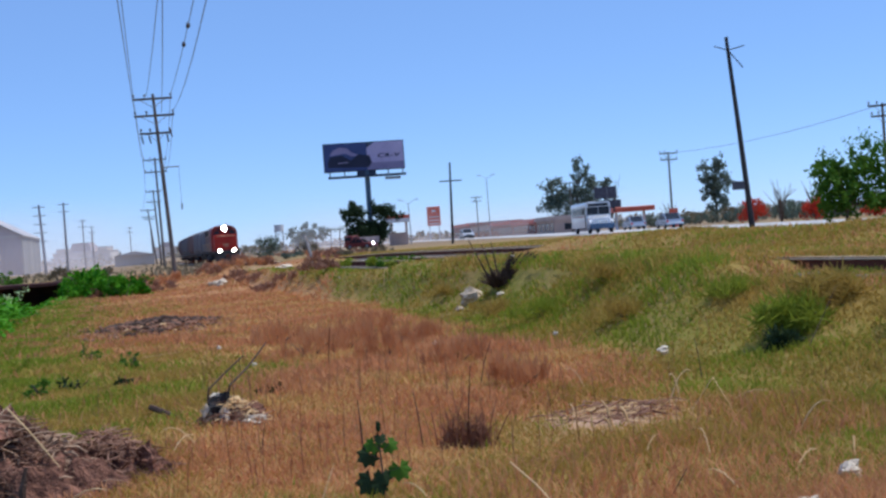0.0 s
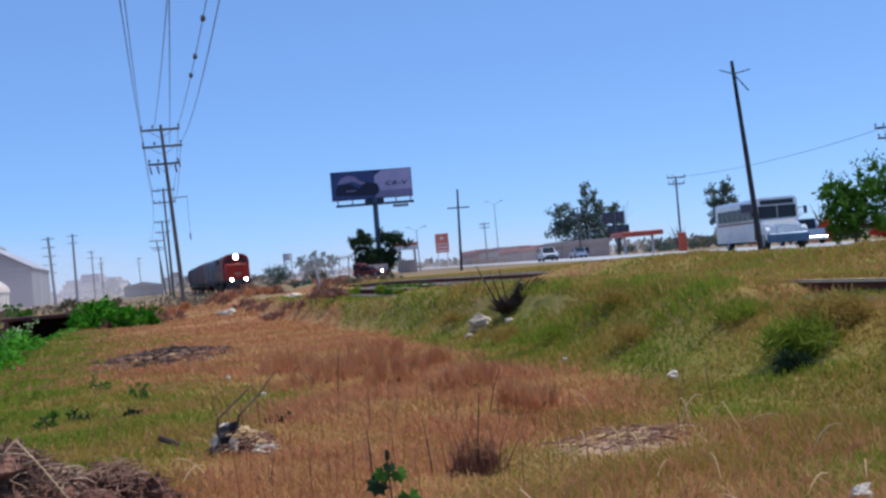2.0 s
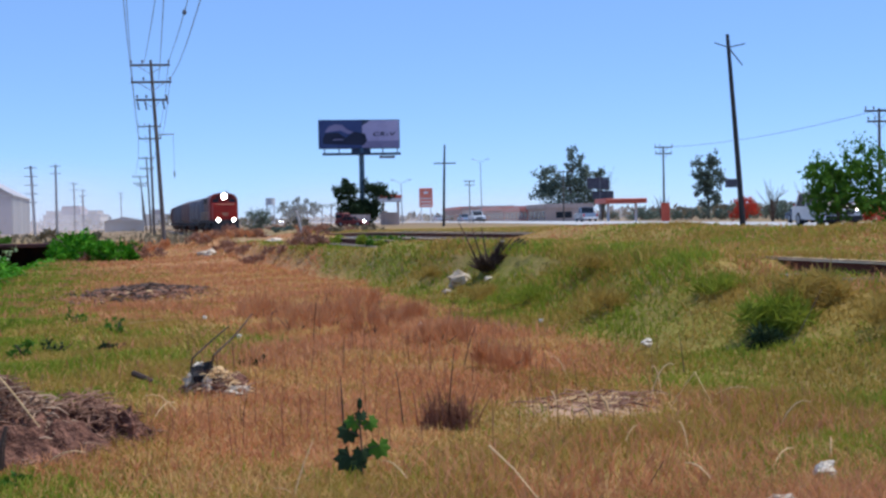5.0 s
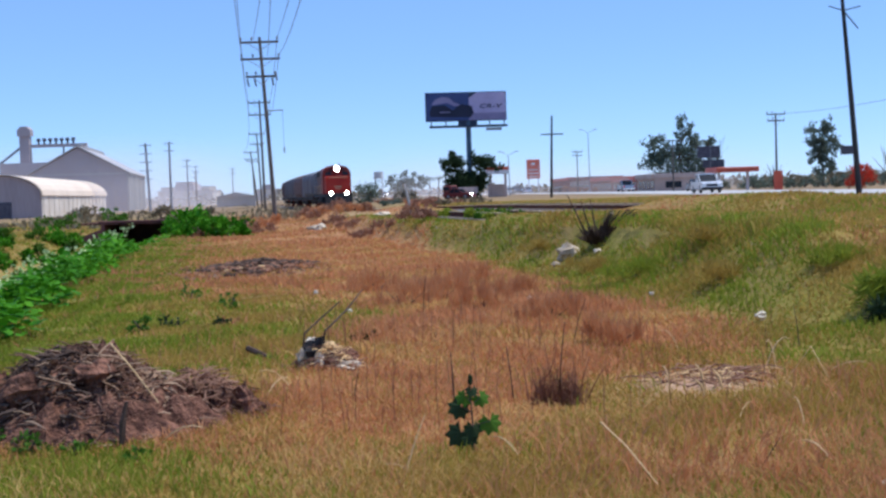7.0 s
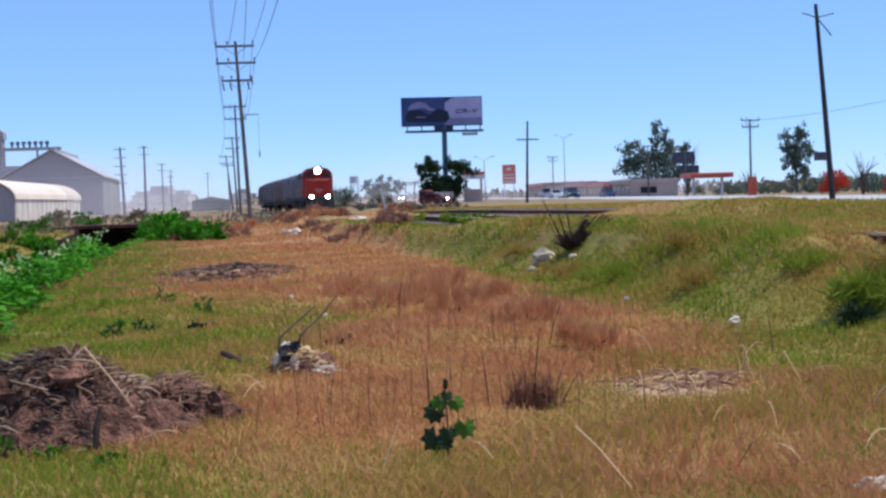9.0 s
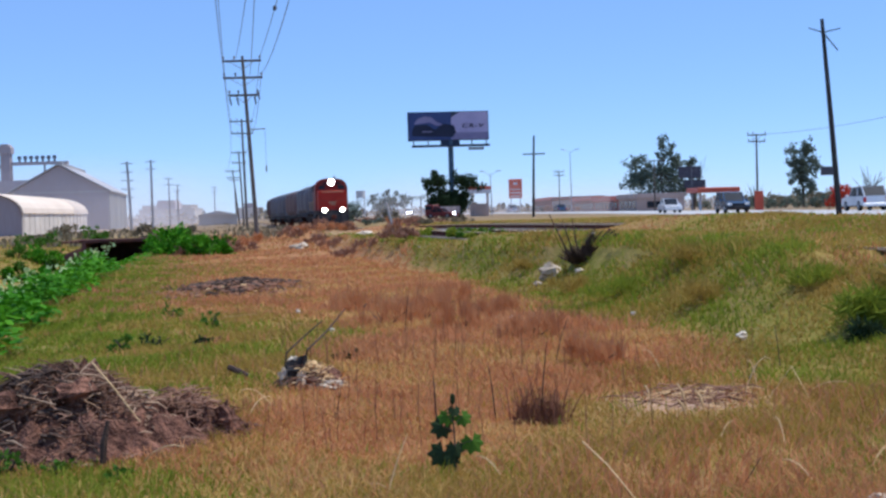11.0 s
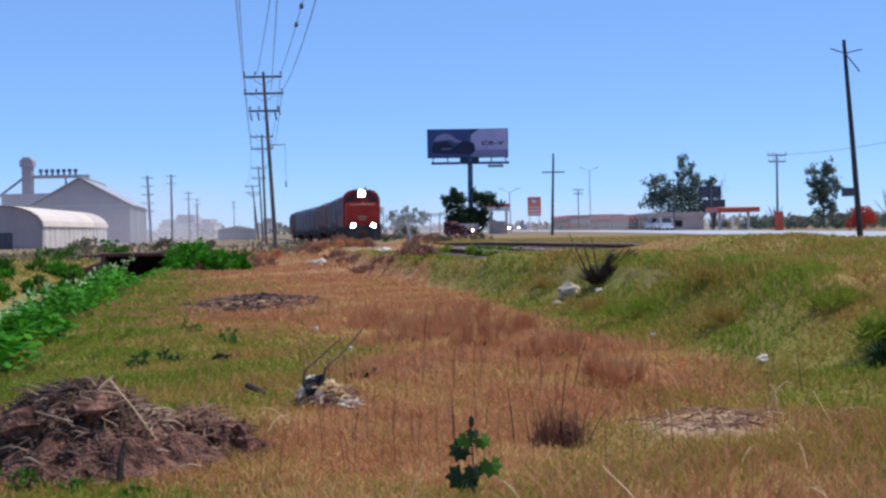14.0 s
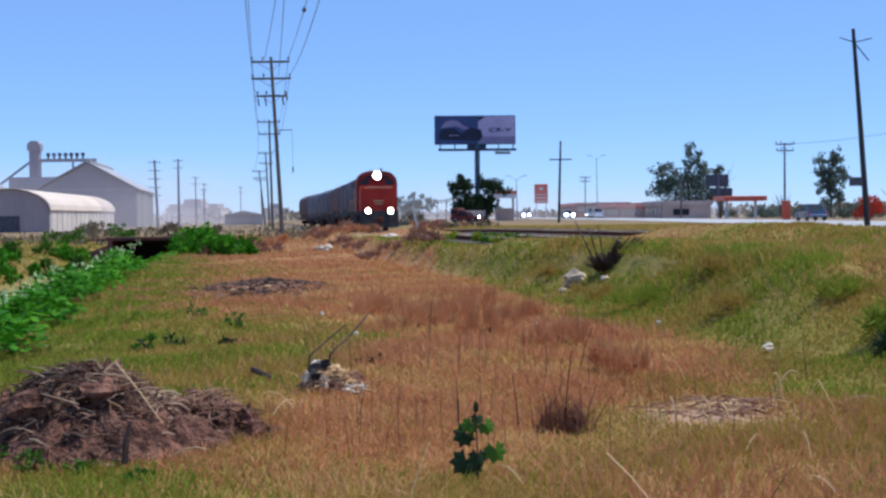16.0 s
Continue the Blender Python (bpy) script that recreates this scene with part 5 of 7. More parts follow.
tree("acacia_tree", 4.0, 186.5, "broad dark green acacia under the billboard", (2.6, 0.22),
     [(-2.3, 0, 5.2, 1.9, 1.6, 1.35), (1.9, 0, 5.1, 2.0, 1.6, 1.15), (3.7, 0, 4.5, 1.1, 1.0, 0.6), (-0.9, 0, 2.3, 2.8, 2.0, 1.7), (1.2, 0, 2.7, 1.9, 1.6, 1.3), (-3.2, 0.2, 4.0, 1.0, 1.0, 0.7), (0.5, 0, 6.5, 0.6, 0.6, 0.7), (-2.6, 0, 6.6, 0.9, 0.7, 0.5), (-0.4, 0, 0.9, 2.4, 1.8, 0.8)], 0.34, 10500, LEAF_DARK, 5, 20)
tree("eucalyptus_tree", 46.0, 250, "tall dusty green tree with an open crown beyond the road", (9, 0.22),
     [(0.8, 0, 11.6, 2.4, 2.0, 2.4), (-4.4, 0, 8.6, 3.2, 2.4, 2.2), (2.4, 0, 8.4, 3.0, 2.4, 3.0), (-0.6, 0, 5.2, 6.4, 3, 3.2), (5.2, 0, 8.8, 2.0, 1.6, 2.2), (-5.0, 0, 5.6, 2.8, 2, 2.4), (5.5, 0, 4.5, 3.2, 2, 2.8), (0.6, 0, 13.9, 1.2, 1.0, 1.4)], 0.55, 6000, LEAF_GREYGREEN, 7, 16)
tree("eucalyptus_tree", 62.0, 210, "tall dusty green eucalyptus with uneven clumps", (6, 0.25),
     [(-1.4, 0, 8.4, 1.3, 1.3, 2.2), (1.0, 0, 9.8, 1.5, 1.3, 1.6), (0.6, 0, 6.6, 2.2, 1.6, 2.0), (-1.0, 0, 5.0, 1.6, 1.5, 1.4), (0.4, 0, 3.2, 2.0, 1.5, 1.5)], 0.42, 3600, LEAF_GREYGREEN, 8, 10)
tree("castor_tree", 19.2, 48, "leafy bright green shrubby tree beside the road", (1.6, 0.1),
     [(-0.7, 0, 2.1, 0.7, 0.9, 0.7), (0.3, 0, 2.3, 0.85, 1.0, 0.8), (1.3, 0, 2.5, 0.85, 0.9, 0.9), (-0.4, 0, 1.3, 1.0, 1.0, 0.9), (0.9, 0, 1.2, 1.1, 1.0, 1.0), (2.0, 0, 1.6, 0.9, 0.9, 1.2), (-0.9, -0.2, 0.8, 0.5, 0.6, 0.5)], 0.2, 3900, LEAF_MID, 9, 18)
spikes = Build()
random.seed(4)
for _ in range(46):
    px = random.uniform(-1.2, 2.2)
    z = 2.65 + 0.35 * math.sin(px * 2.1) + random.uniform(-0.1, 0.3)
    for k in range(7):
        spikes.leaf(Vector((px + random.uniform(-0.05, 0.05), random.uniform(-0.4, 0.4), z + 0.09 * k)), (unit() + Vector((0, 0, 0.8))).normalized(), unit(), 0.13, 0.09)
single("castor_shoots", spikes, LEAF_MID, "upright leafy shoots on the green shrubby tree", "shoots", kind="stuff", place=pose(19.4, 48, gz(19.4, 48)))
tree("grey_tree", -6.5, 300, "dusty grey-green tree far beyond the track", (3, 0.2), [(-1.2, 0, 4.6, 2.2, 2, 1.8), (1.8, 0, 3.8, 2.4, 2, 1.6), (-3.6, 0, 3.0, 2.2, 2, 1.4)], 0.5, 1300, LEAF_GREYGREEN, 11, 6)
tree("grey_tree", -12.5, 330, "dusty grey-green tree far beyond the track", (3, 0.2), [(0, 0, 4.2, 2.6, 2, 1.8), (3.2, 0, 3.0, 2.4, 2, 1.4)], 0.5, 900, LEAF_GREYGREEN, 12, 6)


def palm(x, y, h):
    g = thing("palm_tree", pose(x, y, gz(x, y)), "slim distant palm with a drooping tuft", "palm tree", "distant palms")
    part("trunk", Build().tube((0, 0, -0.2), (0.1, 0, h), 0.16, 0.12, 7), BARK, g)
    b = Build()
    for i in range(22):
        a = 6.28 * i / 22
        d = Vector((math.cos(a), math.sin(a), 0.3 - 0.25 * (i % 3)))
        p = Vector((0.1, 0, h))
        for k in range(3):
            b.leaf(p, d.normalized(), d.cross(Vector((0, 0, 1))).normalized(), 0.75, 0.3)
            p, d = p + d.normalized() * 0.6, d - Vector((0, 0, 0.35))
    part("fronds", b, LEAF_GREYGREEN, g)


palm(-1.0, 300, 4.6)
palm(0.6, 310, 5.2)
palm(-3.4, 330, 5.0)


def shrub(name, x, y, label, r, h, leaf, count, material, seed, group="", stems=9, category="shrub", droop=0.0, aspect=0.65):
    random.seed(seed)
    g = thing(name, pose(x, y, gz(x, y) - 0.03), label, category, group)
    w = Build()
    for i in range(stems):
        a = random.uniform(0, 6.28)
        q = random.uniform(0.2, 0.8) * r
        w.path([(0.05 * math.cos(a), 0.05 * math.sin(a), 0), (q * 0.5 * math.cos(a), q * 0.5 * math.sin(a), h * 0.5), (q * math.cos(a), q * math.sin(a), h * random.uniform(0.6, 1.0))], [0.02 * h + 0.006, 0.015 * h + 0.004, 0.004], 5)
    tagged(part("stem_growth", w, BARK, g), kind="stuff")
    c = Build()
    clumps = [Vector((math.cos(a) * r * q, math.sin(a) * r * q, h * z)) for a, q, z in ((random.uniform(0, 6.28), random.random() ** 0.6 * (1.05 - 0.45 * k), k) for k in [random.uniform(0.12, 0.95) for _ in range(max(8, count // 30))])]
    for i in range(count):
        p = random.choice(clumps) + unit() * 0.22 * (r + h) * 0.5 * random.random() ** 0.6
        p.z = max(p.z, 0.02)
        a = (unit() + Vector((0, 0, 0.3 - droop))).normalized()
        k = leaf * random.uniform(0.6, 1.4)
        c.leaf(p, a, a.cross(unit()).normalized(), k, k * aspect)
    tagged(part("foliage", c, material, g), kind="stuff")
    return g


shrub("bougainvillea", 37.9, 117, "red flowering bougainvillea bush beyond the road", 1.5, 2.2, 0.2, 1500, LEAF_RED, 21, "bougainvilleas")
shrub("bougainvillea", 43.5, 116, "red flowering bougainvillea bush beyond the road", 1.4, 2.0, 0.2, 1200, LEAF_RED, 22, "bougainvilleas")
shrub("bougainvillea", 47.5, 112, "red flowering bougainvillea bush beyond the road", 1.2, 1.7, 0.2, 900, LEAF_RED, 23, "bougainvilleas")
shrub("green_bush", -9.6, 165, "rounded dusty green bush beside the main track", 2.3, 2.3, 0.2, 1700, LEAF_GREYGREEN, 24)
shrub("green_bush", -5.4, 190, "rounded dusty green bush beside the main track", 2.0, 1.6, 0.22, 1000, LEAF_SCRUB, 25)
random.seed(31)
for i in range(46):
    y = random.uniform(95, 260)
    x = 41 + random.uniform(0, 16) + 0.05 * y
    shrub("scrub_bush", x, y, "dusty brown-green roadside scrub beyond the highway", random.uniform(1.6, 3.2), random.uniform(1.2, 2.4), 0.28, 420, random.choice((LEAF_SCRUB, LEAF_GREYGREEN, LEAF_GREYGREEN)), 100 + i, "roadside scrub", 4)
random.seed(33)
for i, (x, y) in enumerate(((29.0, 301), (32.2, 300), (35.2, 298), (31.0, 309), (34.0, 306))):
    shrub("scrub_bush", x, y, "rust-brown dry roadside scrub beside the highway", random.uniform(1.3, 2.2), random.uniform(1.2, 2.0), 0.26, 420, LEAF_RUST, 140 + i, "roadside scrub", 4)


def bare_tree(x, y, h, seed):
    random.seed(seed)
    g = thing("bare_tree", pose(x, y, gz(x, y)), "thin leafless grey tree beyond the road", "tree", "bare trees")
    b = Build()
    for k in range(9):
        a, q = random.uniform(0, 6.28), random.uniform(0.15, 0.4) * h
        m = random.uniform(0.3, 0.6) * h
        b.path([(0, 0, 0), (q * 0.3 * math.cos(a), q * 0.3 * math.sin(a), m), (q * math.cos(a), q * math.sin(a), h * random.uniform(0.7, 1.0))], [0.09, 0.05, 0.015], 5)
        b.tube((q * 0.3 * math.cos(a), q * 0.3 * math.sin(a), m), (q * 0.9 * math.cos(a + 1), q * 0.9 * math.sin(a + 1), m + 0.3 * h), 0.03, 0.01, 4)
    tagged(part("branch_work", b, BARK, g), kind="stuff")


for x, y, h, k in ((42.5, 165, 3.6, 1), (41.0, 118, 4.2, 2), (45.0, 120, 4.0, 3), (49.5, 118, 3.8, 4), (43.0, 205, 9.0, 5)):
    bare_tree(x, y, h, 200 + k)


def far_woods():
    """Low dusty tree line along the horizon."""
    random.seed(41)
    b = Build()
    for i in range(5200):
        a = random.uniform(-0.6, 0.62)
        d = random.uniform(420, 1300)
        x, y = d * math.sin(a), d * math.cos(a)
        if -10 < x - float(ROAD_BEND(y)) - 29 < 10 or abs(x - float(MAIN_X(y))) < 6:
            continue
        h = 1.5 + 3.5 * max(0.0, noise.noise(Vector((a * 14, d / 300, 0))) + 0.35) * (1.6 if a > 0.2 else 0.75)
        for _ in range(3):
            u = unit()
            b.leaf(Vector((x + random.uniform(-2.5, 2.5), y + random.uniform(-2, 2), random.uniform(0, h) - 0.3)), (u + Vector((0, 0, 0.6))).normalized(), u.cross(unit()).normalized(), random.uniform(1.5, 3.2), random.uniform(1.2, 2.4))
    single("far_woods", b, LEAF_SCRUB, "dusty low tree line along the horizon", "woods", kind="stuff")


far_woods()


def far_scrub():
    """Knee-high dry growth between the tracks, the road and the sheds."""
    random.seed(43)
    b = Build()
    for i in range(9000):
        y = 72 * (330 / 72) ** random.random()
        x = random.uniform(-0.42, -0.05) * y - 2
        if abs(x - float(MAIN_X(y))) < 2.2 or x > 20.5 + float(ROAD_BEND(y)) or -76 < x < -46 and 165 < y < 240:
            continue
        n = noise.noise(Vector((x * 0.12, y * 0.05, 7)))
        if random.random() > 0.16 + 0.9 * n or (x > float(SIDING_X(y)) - 1 and y < 100):
            continue
        k = (0.2 + 0.4 * max(0.0, n + 0.2)) * random.uniform(0.5, 1.3)
        z = gz(x, y)
        for _ in range(2):
            u = unit()
            b.leaf(Vector((x + random.uniform(-0.3, 0.3), y, z + random.uniform(0, 0.3) * k)), (u * 0.7 + Vector((0, 0, 1.0))).normalized(), u.cross(unit()).normalized(), k, k * 0.7)
    single("far_scrub", b, LEAF_SCRUB, "low dusty brown scrub over the far field", "scrub", kind="stuff")


far_scrub()

# ---- haze sheets over the far yard ----
def haze_material():
    """Pale see-through sheet that imitates dusty haze, thinner with height and in patches."""
    m = bpy.data.materials.new("dusty haze sheet")
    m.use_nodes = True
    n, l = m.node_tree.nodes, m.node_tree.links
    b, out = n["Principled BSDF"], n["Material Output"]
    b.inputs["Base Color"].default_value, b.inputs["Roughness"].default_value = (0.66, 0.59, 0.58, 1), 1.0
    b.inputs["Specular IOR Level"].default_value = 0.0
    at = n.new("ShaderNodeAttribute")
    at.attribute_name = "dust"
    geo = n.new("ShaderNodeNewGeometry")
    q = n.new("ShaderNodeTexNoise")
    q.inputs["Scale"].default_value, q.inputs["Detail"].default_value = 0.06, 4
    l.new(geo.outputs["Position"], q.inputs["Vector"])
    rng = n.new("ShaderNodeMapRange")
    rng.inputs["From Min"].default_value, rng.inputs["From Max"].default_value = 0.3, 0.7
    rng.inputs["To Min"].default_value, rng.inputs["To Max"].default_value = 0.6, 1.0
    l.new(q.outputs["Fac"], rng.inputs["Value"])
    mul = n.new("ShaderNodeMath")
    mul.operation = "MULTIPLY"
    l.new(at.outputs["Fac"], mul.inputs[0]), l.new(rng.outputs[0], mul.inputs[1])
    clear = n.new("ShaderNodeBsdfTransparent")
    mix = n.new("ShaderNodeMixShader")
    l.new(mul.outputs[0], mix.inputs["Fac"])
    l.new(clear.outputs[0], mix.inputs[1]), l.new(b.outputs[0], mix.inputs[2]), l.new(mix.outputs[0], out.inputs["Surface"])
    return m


def haze_sheet(material, x0, x1, y, depth, height, thick):
    """A sloping open sheet that adds haze, rising away from the track."""
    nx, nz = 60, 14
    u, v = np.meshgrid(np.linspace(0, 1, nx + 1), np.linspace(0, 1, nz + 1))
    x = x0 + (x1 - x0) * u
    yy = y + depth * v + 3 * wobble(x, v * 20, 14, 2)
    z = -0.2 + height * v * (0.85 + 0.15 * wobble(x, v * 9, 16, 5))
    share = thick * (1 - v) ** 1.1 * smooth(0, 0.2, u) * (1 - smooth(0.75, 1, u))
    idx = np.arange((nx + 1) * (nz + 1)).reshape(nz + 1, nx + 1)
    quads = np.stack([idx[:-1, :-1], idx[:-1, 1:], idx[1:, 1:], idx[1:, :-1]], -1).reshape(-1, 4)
    me = bpy.data.meshes.new("haze_sheet")
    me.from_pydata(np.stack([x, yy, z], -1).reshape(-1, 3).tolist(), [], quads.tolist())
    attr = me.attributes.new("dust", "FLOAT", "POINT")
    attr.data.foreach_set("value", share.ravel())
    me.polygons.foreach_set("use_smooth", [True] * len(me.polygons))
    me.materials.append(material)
    tagged(new("haze_sheet", me), "see-through sheet painting dusty haze over the far yard", "dust", kind="stuff")


# Open sheets pale the sheds and trees behind them like distance haze.
HAZE = haze_material()
haze_sheet(HAZE, -150, -28, 212, 24, 17, 0.36)
haze_sheet(HAZE, -190, -34, 296, 30, 20, 0.40)
haze_sheet(HAZE, -280, -30, 405, 40, 28, 0.48)
haze_sheet(HAZE, -27, 75, 262, 22, 13, 0.26)
haze_sheet(HAZE, -60, 140, 480, 40, 18, 0.38)

# ---- the ditch ----
def ditch_plants():
    random.seed(51)
    b = Build()
    for i in range(21000):
        y = 11 + 52 * random.random() ** 1.35
        d = random.uniform(-0.25, 4.4) if random.random() < 0.8 else random.uniform(0, 1.6)
        x = float(DITCH_X(y)) - d + 0.3 * math.sin(y * 1.3)
        if y > 30 and d > 2.6 + 1.2 * math.sin(y * 0.7):
            continue
        top = 0.12 + 0.3 * max(0, noise.noise(Vector((x * 0.6, y * 0.5, 3)))) - 0.5 * smooth(0.6, -0.25, d) - 1.0 * smooth(38, 51, y)
        z = gz(x, y) + 0.05 + (top + 0.55 - 0.1 * d) * random.random() ** 0.5
        z = max(z, gz(x, y) + 0.05)
        a = Vector((random.uniform(-1, 1), random.uniform(-1, 1), random.uniform(-0.5, 0.35))).normalized()
        s = a.cross(Vector((random.uniform(-0.35, 0.35), random.uniform(-0.35, 0.35), 1))).normalized()
        k = random.uniform(0.08, 0.2)
        p = Vector((x, y, z))
        n0 = len(b.v)
        b.v += [tuple(p), tuple(p + a * k * 0.3 + s * k * 0.42), tuple(p + a * k * 0.75 + s * k * 0.3), tuple(p + a * k * 1.1), tuple(p + a * k * 0.75 - s * k * 0.3), tuple(p + a * k * 0.3 - s * k * 0.42)]
        b.f.append((n0, n0 + 1, n0 + 2, n0 + 3, n0 + 4, n0 + 5))
    single("ditch_plants", b, LEAF_BRIGHT, "dense bright green broad-leaved plants filling the ditch", "plants", kind="stuff")


ditch_plants()
# Small pale leaves paint the bright highlights on the ditch plants.
def ditch_glints():
    random.seed(53)
    b = Build()
    for i in range(800):
        y = 11 + 36 * random.random() ** 1.5
        x = float(DITCH_X(y)) - random.uniform(0.2, 3.4)
        z = gz(x, y) + 0.76 + random.uniform(-0.1, 0.12) - 0.1 * (float(DITCH_X(y)) - x)
        k = random.uniform(0.06, 0.12)
        for _ in range(3):
            b.leaf(Vector((x, y, z)) + unit() * 0.03, (unit() + Vector((0, -0.5, 0.2))).normalized(), Vector((random.uniform(-1, 1), 0.3, 0.6)).normalized(), k, k * 0.8)
    single("ditch_glints", b, LEAF_GLINT, "scattered small pale leaves painting glints on the ditch plants", "leaves", kind="stuff")


ditch_glints()
shrub("ditch_shrub", -11.5, 58, "leafy green shrub at the ditch edge", 1.3, 1.15, 0.2, 1100, LEAF_BRIGHT, 61, "ditch shrubs")
shrub("ditch_shrub", -10.6, 56, "leafy green shrub at the ditch edge", 1.2, 0.9, 0.2, 1000, LEAF_BRIGHT, 62, "ditch shrubs")
shrub("ditch_shrub", -9.0, 53, "leafy green shrub at the ditch edge", 1.2, 0.75, 0.2, 900, LEAF_BRIGHT, 63, "ditch shrubs")
shrub("ditch_shrub", -9.6, 60, "leafy green shrub at the ditch edge", 0.9, 0.7, 0.16, 500, LEAF_MID, 64, "ditch shrubs")
shrub("ditch_shrub", -17.6, 60, "leafy green shrub at the culvert", 1.2, 1.0, 0.2, 800, LEAF_BRIGHT, 71, "ditch shrubs")
shrub("ditch_shrub", -12.7, 62.5, "leafy green shrub at the culvert", 1.0, 1.0, 0.2, 700, LEAF_BRIGHT, 72, "ditch shrubs")
shrub("ditch_shrub", -14.6, 40, "leafy green shrub on the far bank", 1.0, 1.2, 0.18, 700, LEAF_BRIGHT, 65, "ditch shrubs")
shrub("ditch_shrub", -16.4, 62, "leafy green shrub on the far bank", 0.9, 1.1, 0.18, 500, LEAF_MID, 66, "ditch shrubs")
shrub("ditch_shrub", -9.2, 24, "dark low shrub on the far bank", 0.5, 0.75, 0.12, 360, LEAF_DARK, 67, "ditch shrubs")
random.seed(69)
for i in range(26):
    y = random.uniform(22, 62)
    shrub("ditch_shrub", float(DITCH_X(y)) - random.uniform(3.4, 6.5), y, "low green weed on the far ditch bank", random.uniform(0.4, 0.9), random.uniform(0.3, 0.7), 0.15, 320, random.choice((LEAF_BRIGHT, LEAF_MID)), 400 + i, "ditch shrubs", 4)
random.seed(68)
for i in range(9):
    y = random.uniform(70, 150)
    shrub("field_bush", -0.19 * y - random.uniform(-2, 12), y, "low dusty field bush beyond the ditch", random.uniform(0.8, 1.6), random.uniform(0.6, 1.3), 0.22, 420, random.choice((LEAF_SCRUB, LEAF_MID, LEAF_GREYGREEN)), 160 + i, "field bushes", 4)


def culvert():
    g = thing("culvert", pose(-15.1, 64, 0, 0, 0, 6), "dark rust-stained culvert headwall across the ditch", "culvert", kind="structure")
    part("headwall", Build().box((-1.95, 0, 0.52), (1.95, 0.35, 0.62)).box((-1.95, 0, -1.2), (-1.75, 0.35, 0.52)).box((1.75, 0, -1.2), (1.95, 0.35, 0.52)), CULVERT, g)
    part("coping", Build().soft_box((-2.05, -0.08, 0.62), (2.05, 0.45, 0.70), 0.03), CULVERT, g)
    part("barrel", Build().box((-1.9, 0.35, -1.2), (-1.75, 5, 0.5)).box((1.75, 0.35, -1.2), (1.9, 5, 0.5)).box((-1.75, 4.9, -1.2), (1.75, 5, 0.5)), CULVERT, g)
    part("deck", Build().box((-3.0, 0.46, 0.505), (3.0, 5, 0.61)), PILE_EARTH, g)
    for s in (-1, 1):
        part("wing_wall", Build().prism([(s * 1.95, -1.2), (s * 3.0, -1.2), (s * 3.0, -0.1), (s * 1.95, 0.3)], 0.05, 0.35), CULVERT, g)


culvert()

# ---- foreground things ----
def strands(centre, spread, top, n, lengths, r, material, seed, flat=0.5):
    """Loose dead stalks lying over a mound."""
    random.seed(seed)
    b = Build()
    for _ in range(n):
        u = Vector((random.gauss(0, 0.5), random.gauss(0, 0.5)))
        if u.length > 1.15:
            continue
        x, y = centre[0] + u.x * spread[0], centre[1] + u.y * spread[1]
        z = gz(x, y) + top * max(0.0, 1 - u.length ** 1.6) + random.uniform(-0.02, 0.05)
        a = random.uniform(0, 6.28)
        l = random.uniform(*lengths)
        d = Vector((math.cos(a), math.sin(a) * (0.7 if flat > 0.1 else 0.35), random.uniform(-1, 1) * flat - 0.25 * u.length))
        p = Vector((x, y, z))
        q = p + d * l
        q.z = max(q.z, gz(q.x, q.y) + 0.01)
        m = p.lerp(q, 0.5) + Vector((random.uniform(-0.1, 0.1) * l, 0, random.uniform(0, 0.15) * l))
        k = r * random.uniform(0.5, 1.5)
        b.path([tuple(p), tuple(m), tuple(q)], [k, k, k * 0.4], 4)
    return b


def heap(b, cx, cy, rx, ry, h, seed, n=44):
    """A rough mound as a grid of earth clods."""
    k = len(b.v)
    for i in range(n + 1):
        for j in range(n + 1):
            u, v = 2 * i / n - 1, 2 * j / n - 1
            x, y = cx + u * rx, cy + v * ry
            d = math.hypot(u, v)
            f = max(0.0, 1 - d ** 1.8)
            z = gz(x, y) - 0.04 + h * f * (0.85 + 0.35 * noise.noise(Vector((x * 3, y * 3, seed)))) + 0.27 * f * noise.noise(Vector((x * 8, y * 8, seed))) + 0.12 * f * noise.noise(Vector((x * 21, y * 21, seed)))
            b.v.append((x + 0.05 * noise.noise(Vector((x * 9, y * 9, 5))), y, z))
    for i in range(n):
        for j in range(n):
            a = k + i * (n + 1) + j
            b.f.append((a, a + n + 1, a + n + 2, a + 1))
    return b


pile = thing("debris_pile", pose(0, 0, 0), "heap of uprooted dead weeds and dark earth on the grass", "debris pile")
part("mound", heap(heap(Build(), -2.62, 9.15, 1.08, 0.8, 0.56, 1), -1.86, 9.6, 0.62, 0.42, 0.28, 2), PILE_EARTH, pile)
tagged(part("dead_litter", strands((-2.62, 9.1), (0.85, 0.7), 0.55, 1500, (0.05, 0.22), 0.0045, PILE_STRAND, 71), PILE_STRAND, pile), kind="stuff")
tagged(part("pale_litter", strands((-2.55, 9.0), (0.8, 0.62), 0.56, 90, (0.06, 0.26), 0.005, STRAW_OLD, 72), STRAW_OLD, pile), kind="stuff")
tagged(part("dark_litter", strands((-2.7, 9.0), (0.75, 0.6), 0.56, 320, (0.06, 0.2), 0.010, STICK, 79), STICK, pile), kind="stuff")
tagged(part("side_litter", strands((-1.86, 9.5), (0.55, 0.4), 0.30, 600, (0.05, 0.22), 0.005, PILE_STRAND, 73), PILE_STRAND, pile), kind="stuff")
tagged(part("red_litter", strands((-2.12, 9.1), (0.3, 0.34), 0.36, 260, (0.05, 0.16), 0.007, STRAW_OLD, 70), STRAW_OLD, pile), kind="stuff")
